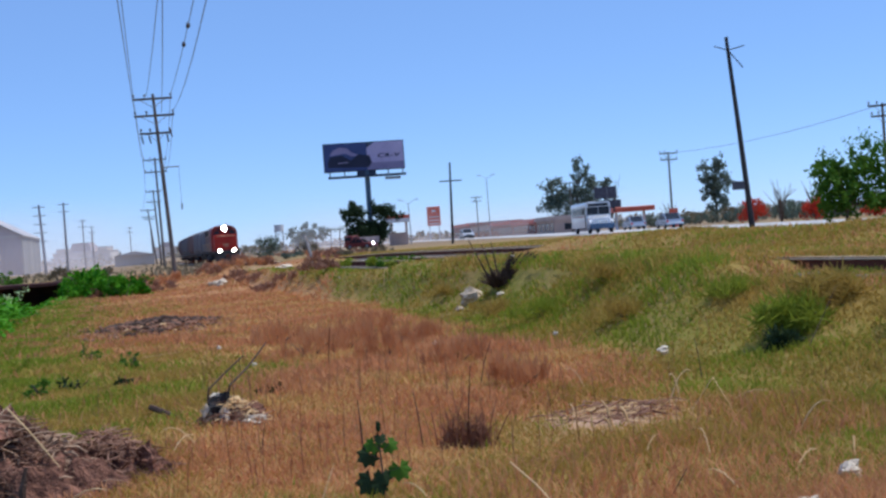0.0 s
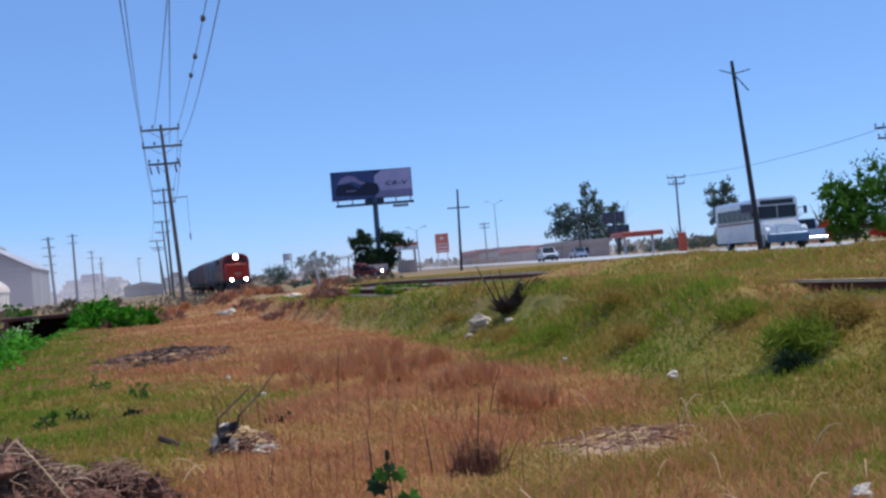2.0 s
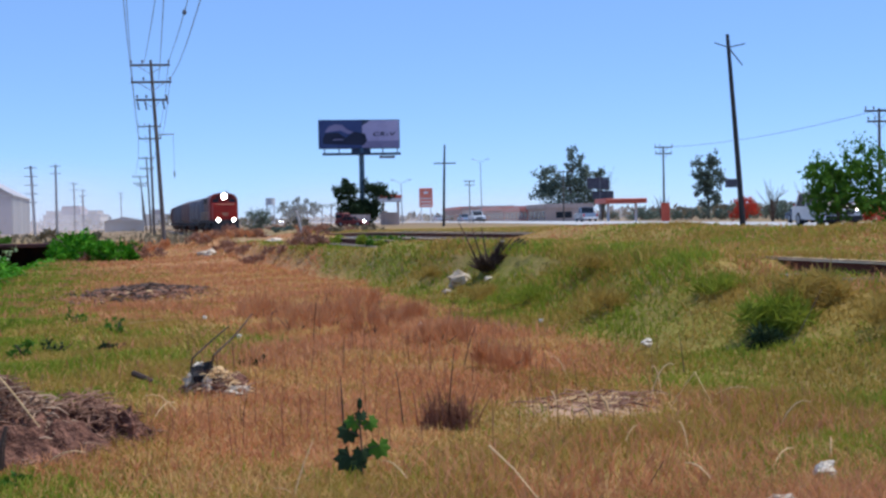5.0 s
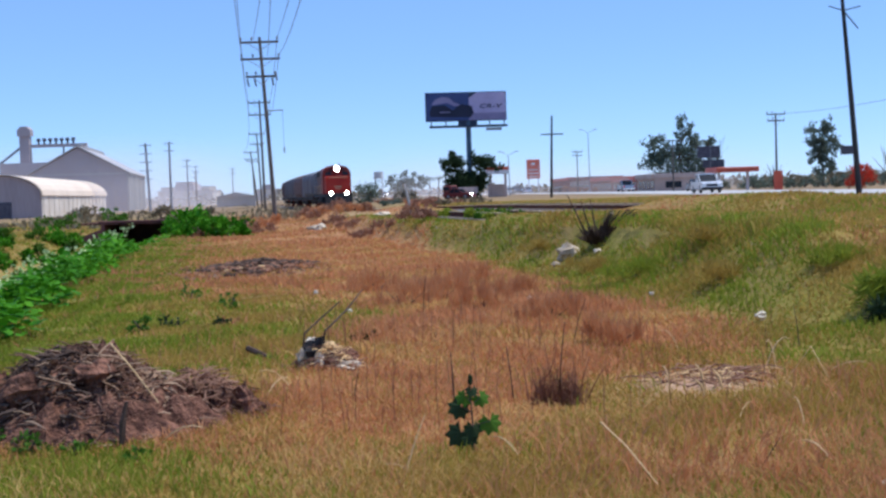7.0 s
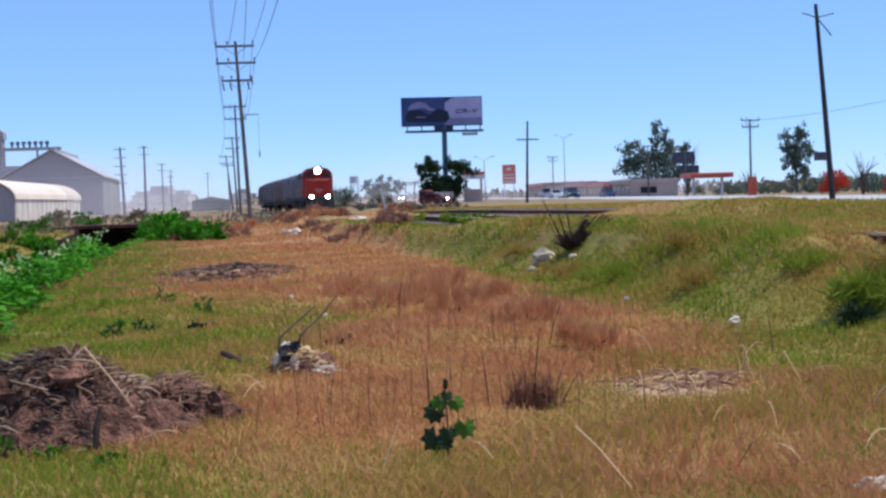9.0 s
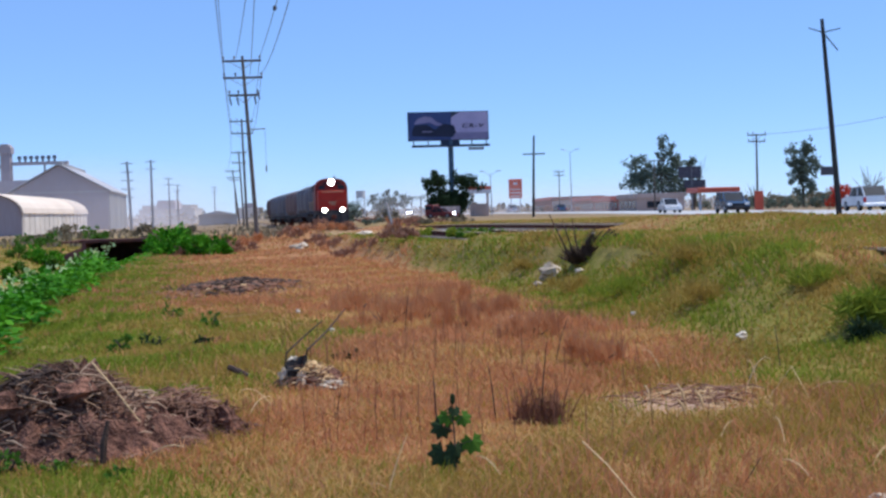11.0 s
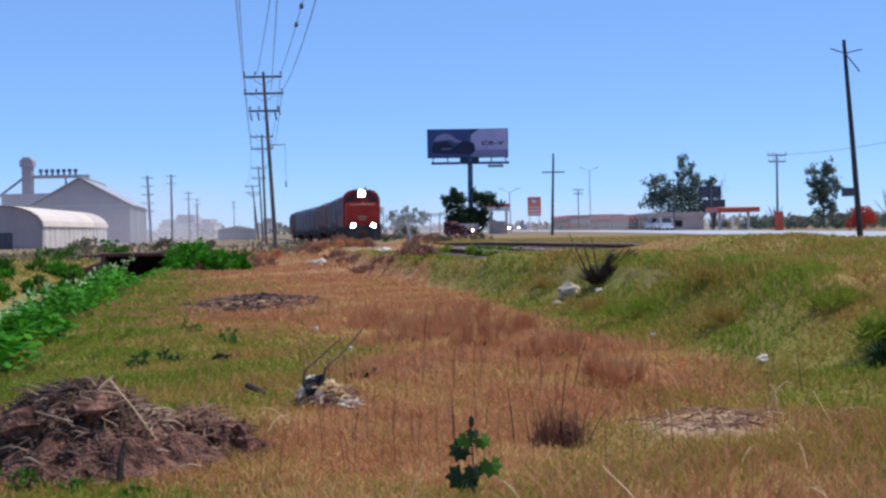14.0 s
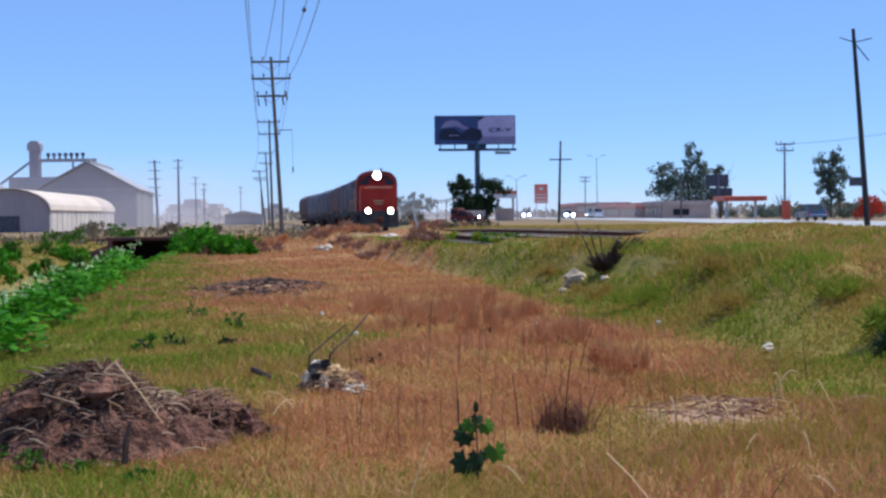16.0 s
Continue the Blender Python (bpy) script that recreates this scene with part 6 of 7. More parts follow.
for k, (c, r) in enumerate((((-2.9, 8.75, 0.34), (0.2, 0.16, 0.13)), ((-2.45, 8.85, 0.42), (0.16, 0.14, 0.11)), ((-3.15, 8.9, 0.22), (0.18, 0.15, 0.12)))):
    part("root_clod", Build().blob(c, tuple(q * 0.8 for q in r), 31 + k, 0.7, 9, 12), PILE_EARTH, pile)
part("dark_clod", Build().blob((-1.5, 9.45, 0.10), (0.08, 0.09, 0.09), 34, 1.0), PILE_EARTH, pile)
part("dark_root", Build().path([(-2.15, 8.35, 0.02), (-2.14, 8.35, 0.16), (-2.11, 8.36, 0.30)], [0.022, 0.026, 0.012], 6), STICK, pile, "dark upright root")
part("long_straw", Build().path([(-2.3, 8.75, 0.64), (-2.12, 8.6, 0.48), (-1.92, 8.45, 0.27)], [0.007, 0.006, 0.004], 5), STRAW, pile)
shrub("low_weed", -2.75, 8.3, "small leafy weed before the debris pile", 0.16, 0.16, 0.045, 80, LEAF_MID, 74, "low weeds", 5)
shrub("low_weed", -2.4, 8.2, "small leafy weed before the debris pile", 0.12, 0.12, 0.045, 60, LEAF_MID, 75, "low weeds", 5)
shrub("low_weed", -3.1, 8.5, "small leafy weed before the debris pile", 0.16, 0.14, 0.05, 80, LEAF_MID, 76, "low weeds", 5)
for i, (x, y, r, h) in enumerate(((-3.5, 16.3, 0.3, 0.22), (-3.75, 15.8, 0.2, 0.3), (-2.85, 16.6, 0.25, 0.18), (-3.1, 18.5, 0.2, 0.3), (-0.9, 13.8, 0.2, 0.12), (-4.2, 21, 0.3, 0.3))):
    shrub("low_weed", x, y, "small dark leafy weed in the dry grass", r, h * 0.8, 0.06, 90, (LEAF_DARK, LEAF_MID)[i % 2], 80 + i, "low weeds", 5)

# heap of rags and plastic
j = thing("rubbish_heap", pose(-1.12, 11.7, gz(-1.12, 11.7)), "small heap of dark rags and white plastic in the grass", "rubbish")
part("dark_rag", Build().blob((-0.1, 0, 0.15), (0.13, 0.12, 0.10), 3, 1.0), TRASH_DARK, j, "crumpled dark rag")
part("pale_rag", Build().blob((-0.12, 0.02, 0.25), (0.05, 0.05, 0.035), 4, 0.9), TRASH_WHITE, j)
part("plastic_sheet", Build().blob((0.2, -0.1, 0.03), (0.12, 0.10, 0.045), 5, 1.0), TRASH_WHITE, j, "crumpled white plastic")
part("mud_lump", Build().blob((0.1, 0.05, 0.07), (0.2, 0.13, 0.08), 6, 0.8), PILE_EARTH, j)
part("cream_rag", Build().blob((0.06, -0.05, 0.19), (0.07, 0.06, 0.05), 8, 0.9), STRAW, j)
part("cloth_scrap", Build().blob((-0.2, -0.05, 0.12), (0.05, 0.05, 0.08), 11, 0.9), TRASH_WHITE, j)
part("paper_scrap", Build().blob((-0.05, -0.13, 0.07), (0.05, 0.04, 0.1), 7, 0.6), TRASH_WHITE, j)
tagged(part("straw_litter", strands((0.04, -0.04), (0.3, 0.2), 0.2, 120, (0.04, 0.16), 0.006, STRAW, 78), STRAW, j), kind="stuff")
b = strands((0, 0), (0.34, 0.22), 0.17, 330, (0.05, 0.22), 0.006, PILE_STRAND, 77)
tagged(part("twig_litter", b, PILE_STRAND, j), kind="stuff")
single("stick", Build().path([(-1.42, 12.4, 0.02), (-1.38, 12.4, 0.28), (-1.22, 12.5, 0.42), (-1.05, 12.6, 0.56)], [0.011, 0.010, 0.009, 0.006], 6), STICK, "leaning bare dark stick beside the rubbish heap", "stick", "leaning sticks")
single("stick", Build().path([(-1.24, 12.4, 0.02), (-1.18, 12.4, 0.30), (-1.0, 12.6, 0.46), (-0.83, 12.8, 0.66)], [0.012, 0.011, 0.010, 0.006], 6), STICK, "leaning bare dark stick beside the rubbish heap", "stick", "leaning sticks")
single("stick", Build().path([(-1.97, 12.6, 0.13), (-1.86, 12.5, 0.10), (-1.72, 12.4, 0.05)], [0.03, 0.028, 0.02], 6), STICK, "short thick dark stick lying in the grass", "stick")
for i, pts in enumerate(([(-0.26, 7.2, 0.02), (-0.2, 7.25, 0.2), (-0.14, 7.3, 0.34)], [(0.85, 7.2, 0.28), (0.95, 6.9, 0.2), (1.05, 6.5, 0.08)], [(-0.75, 10.0, 0.0), (-0.7, 10.0, 0.25)], [(1.65, 6.9, 0.02), (1.78, 6.9, 0.22)], [(2.6, 9.9, 0.05), (2.75, 9.7, 0.35), (2.85, 9.6, 0.12)], [(-3.2, 20, 0.05), (-2.6, 19.6, 0.12)], [(4.0, 11.0, 0.4), (4.5, 11.6, 0.85)], [(2.1, 14.5, 0.1), (2.0, 14.4, 0.32)])):
    single("dry_stalk", Build().path(pts, [0.0045] * (len(pts) - 1) + [0.0025], 5), STRAW if i in (0, 1, 4, 5, 7) else STICK, "single dry bent stalk standing in the grass", "stalk", "dry stalks")
for i, (x, y, h, lx) in enumerate(((0.82, 9.6, 0.62, 0.06), (0.04, 9.7, 0.40, -0.02), (0.5, 9.9, 0.42, -0.05), (1.25, 12.8, 0.45, 0.14), (-0.3, 16, 0.5, 0.05), (3.35, 12.2, 0.4, -0.05))):
    single("dry_stalk", Build().path([(x, y, gz(x, y) - 0.02), (x + lx * 0.5, y, gz(x, y) + h * 0.6), (x + lx, y, gz(x, y) + h)], [0.006, 0.005, 0.003], 5), STICK, "tall thin dark dead stalk in the grass", "stalk", "dry stalks")


def bent_straw(x, y, reach, rise, turn):
    """A pale bent straw that stands or arches in the grass."""
    z = gz(x, y)
    c, q = math.cos(turn), math.sin(turn)
    pts = [(x + reach * k * c, y + reach * k * q, z + 0.02 + rise * 4 * k * (1 - 0.62 * k)) for k in (0, 0.25, 0.5, 0.75, 1.0)]
    single("dry_stalk", Build().path(pts, [0.006, 0.0055, 0.005, 0.004, 0.003], 5), STRAW, "pale bent straw arching over the grass", "stalk", "dry stalks")


for x, y, reach, rise, turn in ((2.62, 10.6, 0.22, 0.17, 0.1), (2.74, 10.7, -0.10, 0.15, 0.4), (3.17, 9.0, 0.22, 0.12, -0.3), (2.2, 12.2, 0.18, 0.12, 2.6), (3.05, 10.3, 0.3, 0.06, -0.5), (1.95, 8.6, 0.2, 0.05, 0.9), (2.3, 8.3, 0.14, 0.10, 1.8), (1.7, 9.8, 0.12, 0.12, 2.0),
                                 (-1.3, 10.5, -0.25, 0.10, 0.2), (-1.45, 10.2, 0.2, 0.08, 0.7), (-1.9, 8.4, 0.35, 0.08, -0.5), (-0.25, 7.25, -0.12, 0.03, 0.1), (0.4, 7.6, 0.2, 0.06, 2.4), (2.55, 7.4, 0.2, 0.08, 0.5), (2.1, 7.0, 0.22, 0.07, 2.2), (3.0, 7.6, 0.2, 0.08, 1.2), (0.9, 32.0, 0.2, 0.35, 1.2)):
    bent_straw(x, y, reach, rise, turn)

# young broad-leaved plant
def seedling():
    random.seed(91)
    g = thing("castor_seedling", pose(0.14, 7.86, gz(0.14, 7.86)), "young dark green castor plant with drooping lobed leaves", "plant")
    part("stem", Build().path([(0, 0, -0.02), (0.0, 0, 0.2), (-0.015, 0, 0.46), (-0.01, 0, 0.54)], [0.011, 0.008, 0.006, 0.004], 6), BARK, g)

    def lobed(p, direction, normal, size, material):
        b = Build()
        a = direction.normalized()
        s = a.cross(normal).normalized()
        up = s.cross(a)
        k = len(b.v)
        b.v.append(tuple(p))
        n = 14
        for i in range(n + 1):
            t = -2.6 + 5.2 * i / n
            r = size * (1.08 if i % 2 == 0 else 0.78) * (0.65 + 0.35 * math.cos(t * 0.6))
            q = p + a * r * math.cos(t) + s * r * math.sin(t) - up * 0.35 * size * (math.sin(t) ** 2) - up * 0.25 * r * max(0, math.cos(t))
            b.v.append(tuple(q))
        for i in range(n):
            b.f.append((k, k + 1 + i, k + 2 + i))
        part("leaf", b, material, g)

    leaves = ((0.17, (-0.09, -0.03, 0.16), (-0.35, -0.25, -0.9), 0.125, LEAF_DARK), (0.20, (0.13, -0.03, 0.24), (0.25, -0.2, -0.95), 0.105, LEAF_MID),
              (0.30, (-0.09, -0.01, 0.35), (-0.6, -0.2, -0.6), 0.10, LEAF_DARK), (0.36, (-0.05, -0.02, 0.43), (-0.3, -0.3, -0.6), 0.08, LEAF_MID),
              (0.36, (0.06, -0.01, 0.42), (0.5, -0.2, -0.7), 0.08, LEAF_MID), (0.22, (0.0, -0.05, 0.2), (0.1, -0.3, -0.9), 0.085, LEAF_DARK),
              (0.12, (-0.02, -0.05, 0.13), (-0.2, -0.4, -0.8), 0.08, LEAF_DARK), (0.42, (0.0, -0.03, 0.48), (0.05, -0.4, -0.6), 0.06, LEAF_DARK))
    for z0, end, hang, size, m in leaves:
        e = Vector(end)
        part("leaf_stalk", Build().tube((0, 0, z0), tuple(e), 0.004, 0.003, 5), BARK, g)
        lobed(e, Vector(hang), Vector((0.15, -0.9, 0.35)), size, m)
    g.scale = (0.82, 0.82, 0.82)
    part("bud", Build().blob((-0.01, 0, 0.55), (0.022, 0.022, 0.045), 9, 0.3), LEAF_DARK, g)


seedling()
for i, (x, y) in enumerate(((-1.95, 7.95),)):
    shrub("low_weed", x, y, "small leafy weed in the dry grass", 0.09, 0.12, 0.06, 26, LEAF_MID, 95 + i, "low weeds", 4)

# dry tuft and flattened straw
tuft = thing("dry_tuft", pose(0.82, 9.6, gz(0.82, 9.6)), "dark brown tuft of dead stems", "dead shrub")
random.seed(97)
b = Build()
for _ in range(330):
    fx, fy = random.choice(((-0.17, 0.0), (-0.12, 0.05), (0.10, 0.04), (0.16, -0.06), (0.0, -0.03)))
    fx, fy = fx * 0.8 + random.gauss(0, 0.03), fy + random.gauss(0, 0.045)
    ex, ey, h = random.gauss(0, 0.045), random.gauss(0, 0.06), abs(random.gauss(0.12, 0.09)) + 0.03
    b.path([(fx, fy, 0), (fx + ex * 0.3, fy + ey * 0.3, h * 0.6), (fx + ex, fy + ey, h)], [0.0042, 0.003, 0.0015], 4)
for x0, x1, h in ((-0.22, -0.26, 0.3), (0.14, 0.24, 0.36), (0.2, 0.34, 0.26)):
    b.path([(x0, 0, 0), ((x0 + x1) / 2, 0, h * 0.55), (x1, 0, h)], [0.006, 0.005, 0.0025], 4)
tagged(part("dead_growth", b, TUFT_BROWN, tuft, "brittle brown stems"), kind="stuff")
bed = thing("flattened_straw", pose(0, 0, 0), "patch of flattened pale straw stalks on bare ground", "straw")
tagged(part("straw_litter", strands((2.2, 10.4), (0.5, 0.6), 0.03, 70, (0.06, 0.26), 0.0045, STRAW, 98, 0.06), STRAW, bed), kind="stuff")
tagged(part("dark_litter", strands((2.2, 10.5), (0.48, 0.6), 0.02, 110, (0.12, 0.5), 0.0055, PILE_STRAND, 99, 0.06), PILE_STRAND, bed), kind="stuff")
for x, y, z, l in ((2.0, 10.0, 0.0, 0.2), (2.12, 9.9, 0.0, 0.16), (1.92, 9.6, 0.0, 0.14)):
    part("upright_straw", Build().path([(x, y, z), (x - 0.03, y, z + l * 0.7), (x - 0.07, y, z + l)], [0.012, 0.011, 0.008], 5), STRAW, bed)
brush = thing("dead_brush", pose(0, 0, 0), "scattered dark dead brush and pale scraps on the grass", "brush")
tagged(part("dark_litter", strands((-4.3, 29.0), (1.55, 3.0), 0.16, 500, (0.06, 0.26), 0.024, STICK, 101, 0.3), STICK, brush), kind="stuff")
tagged(part("red_litter", strands((-4.3, 28.6), (1.7, 3.2), 0.13, 700, (0.06, 0.24), 0.024, LEAF_RUST, 102, 0.3), LEAF_RUST, brush), kind="stuff")
tagged(part("pale_litter", strands((-4.3, 27.8), (1.4, 2.2), 0.12, 22, (0.05, 0.16), 0.016, STRAW, 105, 0.2), STRAW, brush), kind="stuff")

# rubbish
single("limestone_block", Build().blob((0, 0, 0.07), (0.24, 0.17, 0.17), 41, 0.75, 6, 9), CARDBOARD, "pale rough block lying on the grassy bank", "block", place=pose(2.42, 25.2, gz(2.42, 25.2) + 0.03, 4, -6, 18))
single("stone", Build().blob((2.15, 25.0, gz(2.15, 25.0) + 0.04), (0.09, 0.07, 0.05), 12, 0.7), CARDBOARD, "small pale stone on the bank", "stone", "pale stones")
single("stone", Build().blob((2.84, 23.8, gz(2.84, 23.8) + 0.04), (0.08, 0.06, 0.045), 13, 0.7), CARDBOARD, "small pale stone on the bank", "stone", "pale stones")
single("plastic_bag", Build().blob((3.43, 14.0, gz(3.43, 14.0) + 0.08), (0.06, 0.05, 0.04), 14, 0.8), TRASH_WHITE, "small crumpled white plastic scrap on the grass", "plastic bag", "white rubbish")
single("plastic_bag", Build().blob((2.72, 7.0, gz(2.72, 7.0) + 0.07), (0.06, 0.055, 0.085), 15, 0.9), TRASH_WHITE, "crumpled white plastic bag in dry grass", "plastic bag", "white rubbish")
single("plastic_bag", Build().blob((2.2, 6.2, gz(2.2, 6.2) + 0.06), (0.085, 0.06, 0.05), 16, 0.7), TRASH_WHITE, "crumpled white plastic bag in dry grass", "plastic bag", "white rubbish")
single("plastic_sheet", Build().blob((-5.2, 53, gz(-5.2, 53) + 0.1), (0.32, 0.3, 0.16), 17, 0.9), TRASH_WHITE, "flattened white plastic sheet on bare earth", "plastic sheet", "white rubbish")
single("plastic_bag", Build().blob((-2.7, 58, gz(-2.7, 58) + 0.12), (0.35, 0.2, 0.1), 18, 0.7), TRASH_WHITE, "flattened pale bag on bare earth", "plastic bag", "white rubbish")
random.seed(103)
for i in range(7):
    x, y = random.uniform(-2.5, 3.5), random.uniform(14, 40)
    single("paper_scrap", Build().blob((x, y, gz(x, y) + 0.1), (0.035, 0.03, 0.03), 20 + i, 0.8, 4, 6), TRASH_WHITE, "small pale paper scrap caught in grass", "scrap", "pale scraps")
single("wooden_stake", Build().path([(-1.42, 60, gz(-1.42, 60) - 0.2), (-1.6, 60, gz(-1.42, 60) + 0.7), (-1.8, 60, 2.05)], [0.075, 0.07, 0.065], 6), CONCRETE, "leaning pale concrete stake by the track", "stake")
dead = thing("dead_bush", pose(2.92, 24.5, gz(2.92, 24.5)), "dark leafless bush on the grassy bank", "dead shrub")
random.seed(104)
b = Build()
for _ in range(260):
    a, q = random.uniform(0, 6.28), random.uniform(0.05, 0.55)
    h = random.uniform(0.12, 0.55) * (1.0 if math.cos(a) > -0.3 else 0.55)
    b.path([(0.1 * math.cos(a), 0.1 * math.sin(a), 0), (q * 0.6 * math.cos(a) + 0.1, q * 0.6 * math.sin(a), h * 0.6), (q * math.cos(a) + 0.2, q * math.sin(a), h)], [0.014, 0.011, 0.004], 4)
tagged(part("twig_litter", b, STICK, dead), kind="stuff")
dead.scale = (1.25, 1.25, 1.2)
for x0, x1, h in ((-0.1, -0.45, 0.8), (-0.05, -0.25, 0.7), (0.0, -0.1, 0.72), (0.1, 0.25, 0.6)):
    part("bare_stem", Build().path([(x0, 0, 0), ((x0 + x1) / 2, 0, h * 0.5), (x1, 0, h)], [0.018, 0.013, 0.006], 5), STICK, dead)
shrub("tussock", 4.55, 12.95, "dense overhanging green tussock on the bank", 0.52, 0.30, 0.2, 1500, GRASS_GREEN, 106, "bank tussocks", 4, "tussock", 0.1, 0.08)
shrub("tussock", 4.95, 13.15, "dense olive tussock on the bank", 0.45, 0.3, 0.2, 1100, GRASS_OLIVE, 107, "bank tussocks", 4, "tussock", 0.1, 0.08)
# Dark leaves put the tussock's own shade into colour.
shrub("tussock", 4.27, 12.45, "dark leaf clump painting shade under the overhanging tussock", 0.20, 0.15, 0.12, 700, LEAF_DARK, 108, "bank tussocks", 4, "tussock", 0.6, 0.16)
for i, (x, y, r, h) in enumerate(((3.6, 16.5, 0.5, 0.25), (3.0, 19.5, 0.6, 0.28), (2.6, 22.5, 0.6, 0.3), (3.9, 19.0, 0.6, 0.3), (4.6, 15.2, 0.5, 0.25), (2.1, 27.0, 0.5, 0.2), (5.4, 11.6, 0.45, 0.25))):
    shrub("tussock", x, y, "rounded grass tussock on the bank", r * 1.15, h * 0.62, 0.17, 900, (GRASS_OLIVE, GRASS_GREEN, GRASS_OLIVE)[i % 3], 300 + i, "bank tussocks", 3, "tussock", -0.7, 0.07)
for i, (x, y, r, h) in enumerate(((-0.6, 17.5, 0.5, 0.42), (-0.1, 18.6, 0.5, 0.45), (0.5, 16.4, 0.45, 0.4), (0.2, 21.0, 0.6, 0.45), (1.2, 15.0, 0.4, 0.32), (-1.2, 21.5, 0.6, 0.4), (1.6, 12.6, 0.35, 0.3), (0.9, 19.5, 0.5, 0.35))):
    shrub("dry_clump", x, y, "tall loose clump of dry red-brown grass", r * 1.2, h * 0.62, 0.2, 620, GRASS_DRY, 330 + i, "dry clumps", 3, "grass clump", -1.9, 0.05)
for i, (x, y, r, h) in enumerate(((-2.9, 47, 0.8, 0.5), (-1.9, 44.5, 0.8, 0.5), (-1.1, 42.5, 0.7, 0.45), (-0.4, 40.5, 0.7, 0.4), (-3.7, 52, 0.9, 0.5), (-4.6, 56, 0.9, 0.5))):
    shrub("dry_clump", x, y, "rust-brown dry weed clump at the foot of the bank", r * 0.9, h * 0.55, 0.16, 360, LEAF_RUST, 350 + i, "rust clumps", 4, "weed clump", -0.8, 0.3)


random.seed(131)
for i in range(14):
    y = 35.5 + 0.58 * i
    shrub("siding_weed", float(SIDING_X(y)) + random.uniform(-1.1, 1.0), y, "low bright green weed between the siding rails", random.uniform(0.35, 0.6), random.uniform(0.16, 0.26), 0.13, 260, (LEAF_MID, GRASS_GREEN)[i % 2], 500 + i, "siding weeds", 3, "weed")


random.seed(135)
for i in range(16):
    y = random.uniform(88, 175)
    shrub("scrub_bush", float(MAIN_X(y)) + random.uniform(3.5, 11), y, "low dusty scrub paled for haze between the tracks and the highway", random.uniform(1.0, 2.0), random.uniform(0.25, 0.5), 0.2, 300, (LEAF_SCRUB, LEAF_GREYGREEN, LEAF_RUST)[i % 3], 570 + i, "trackside scrub", 4)
random.seed(133)
for i in range(16):
    x, y = random.uniform(-10.5, 0.5), random.uniform(55, 70)
    shrub("dry_clump", x, y, "rust-brown dry weed clump on the earth ridge", random.uniform(0.6, 1.2), random.uniform(0.25, 0.5), 0.18, 380, (LEAF_RUST, GRASS_DRY)[i % 2], 540 + i, "rust clumps", 4, "weed clump", -0.8, 0.3)


def thin_stems():
    """Dead upright flower stems standing singly above the dry grass."""
    random.seed(121)
    b = Build()
    for _ in range(300):
        y = 8.6 * (26 / 8.6) ** random.random()
        cx = float(np.interp(y, [6, 9, 10.6, 14, 20, 30], [0.3, 0.2, 0.4, 0.8, 0.9, -1.4]))
        x = cx + random.gauss(0, 0.9 + 0.05 * y)
        if math.hypot(x + 2.62, y - 9.15) < 1.1 or x > float(SIDING_X(y)) - 2.6:
            continue
        z, h = gz(x, y), random.uniform(0.14, 0.42)
        dx, dy = random.gauss(0, 0.12) * h, random.gauss(0, 0.12) * h
        w = 0.0022 + 0.00012 * y
        b.path([(x, y, z - 0.01), (x + dx * 0.4, y + dy * 0.4, z + h * 0.55), (x + dx, y + dy, z + h)], [w, w * 0.9, w * 0.5], 3)
    single("thin_stems", b, TUFT_BROWN, "scattered thin dead brown stems above the grass", "dead stems", kind="stuff")


thin_stems()


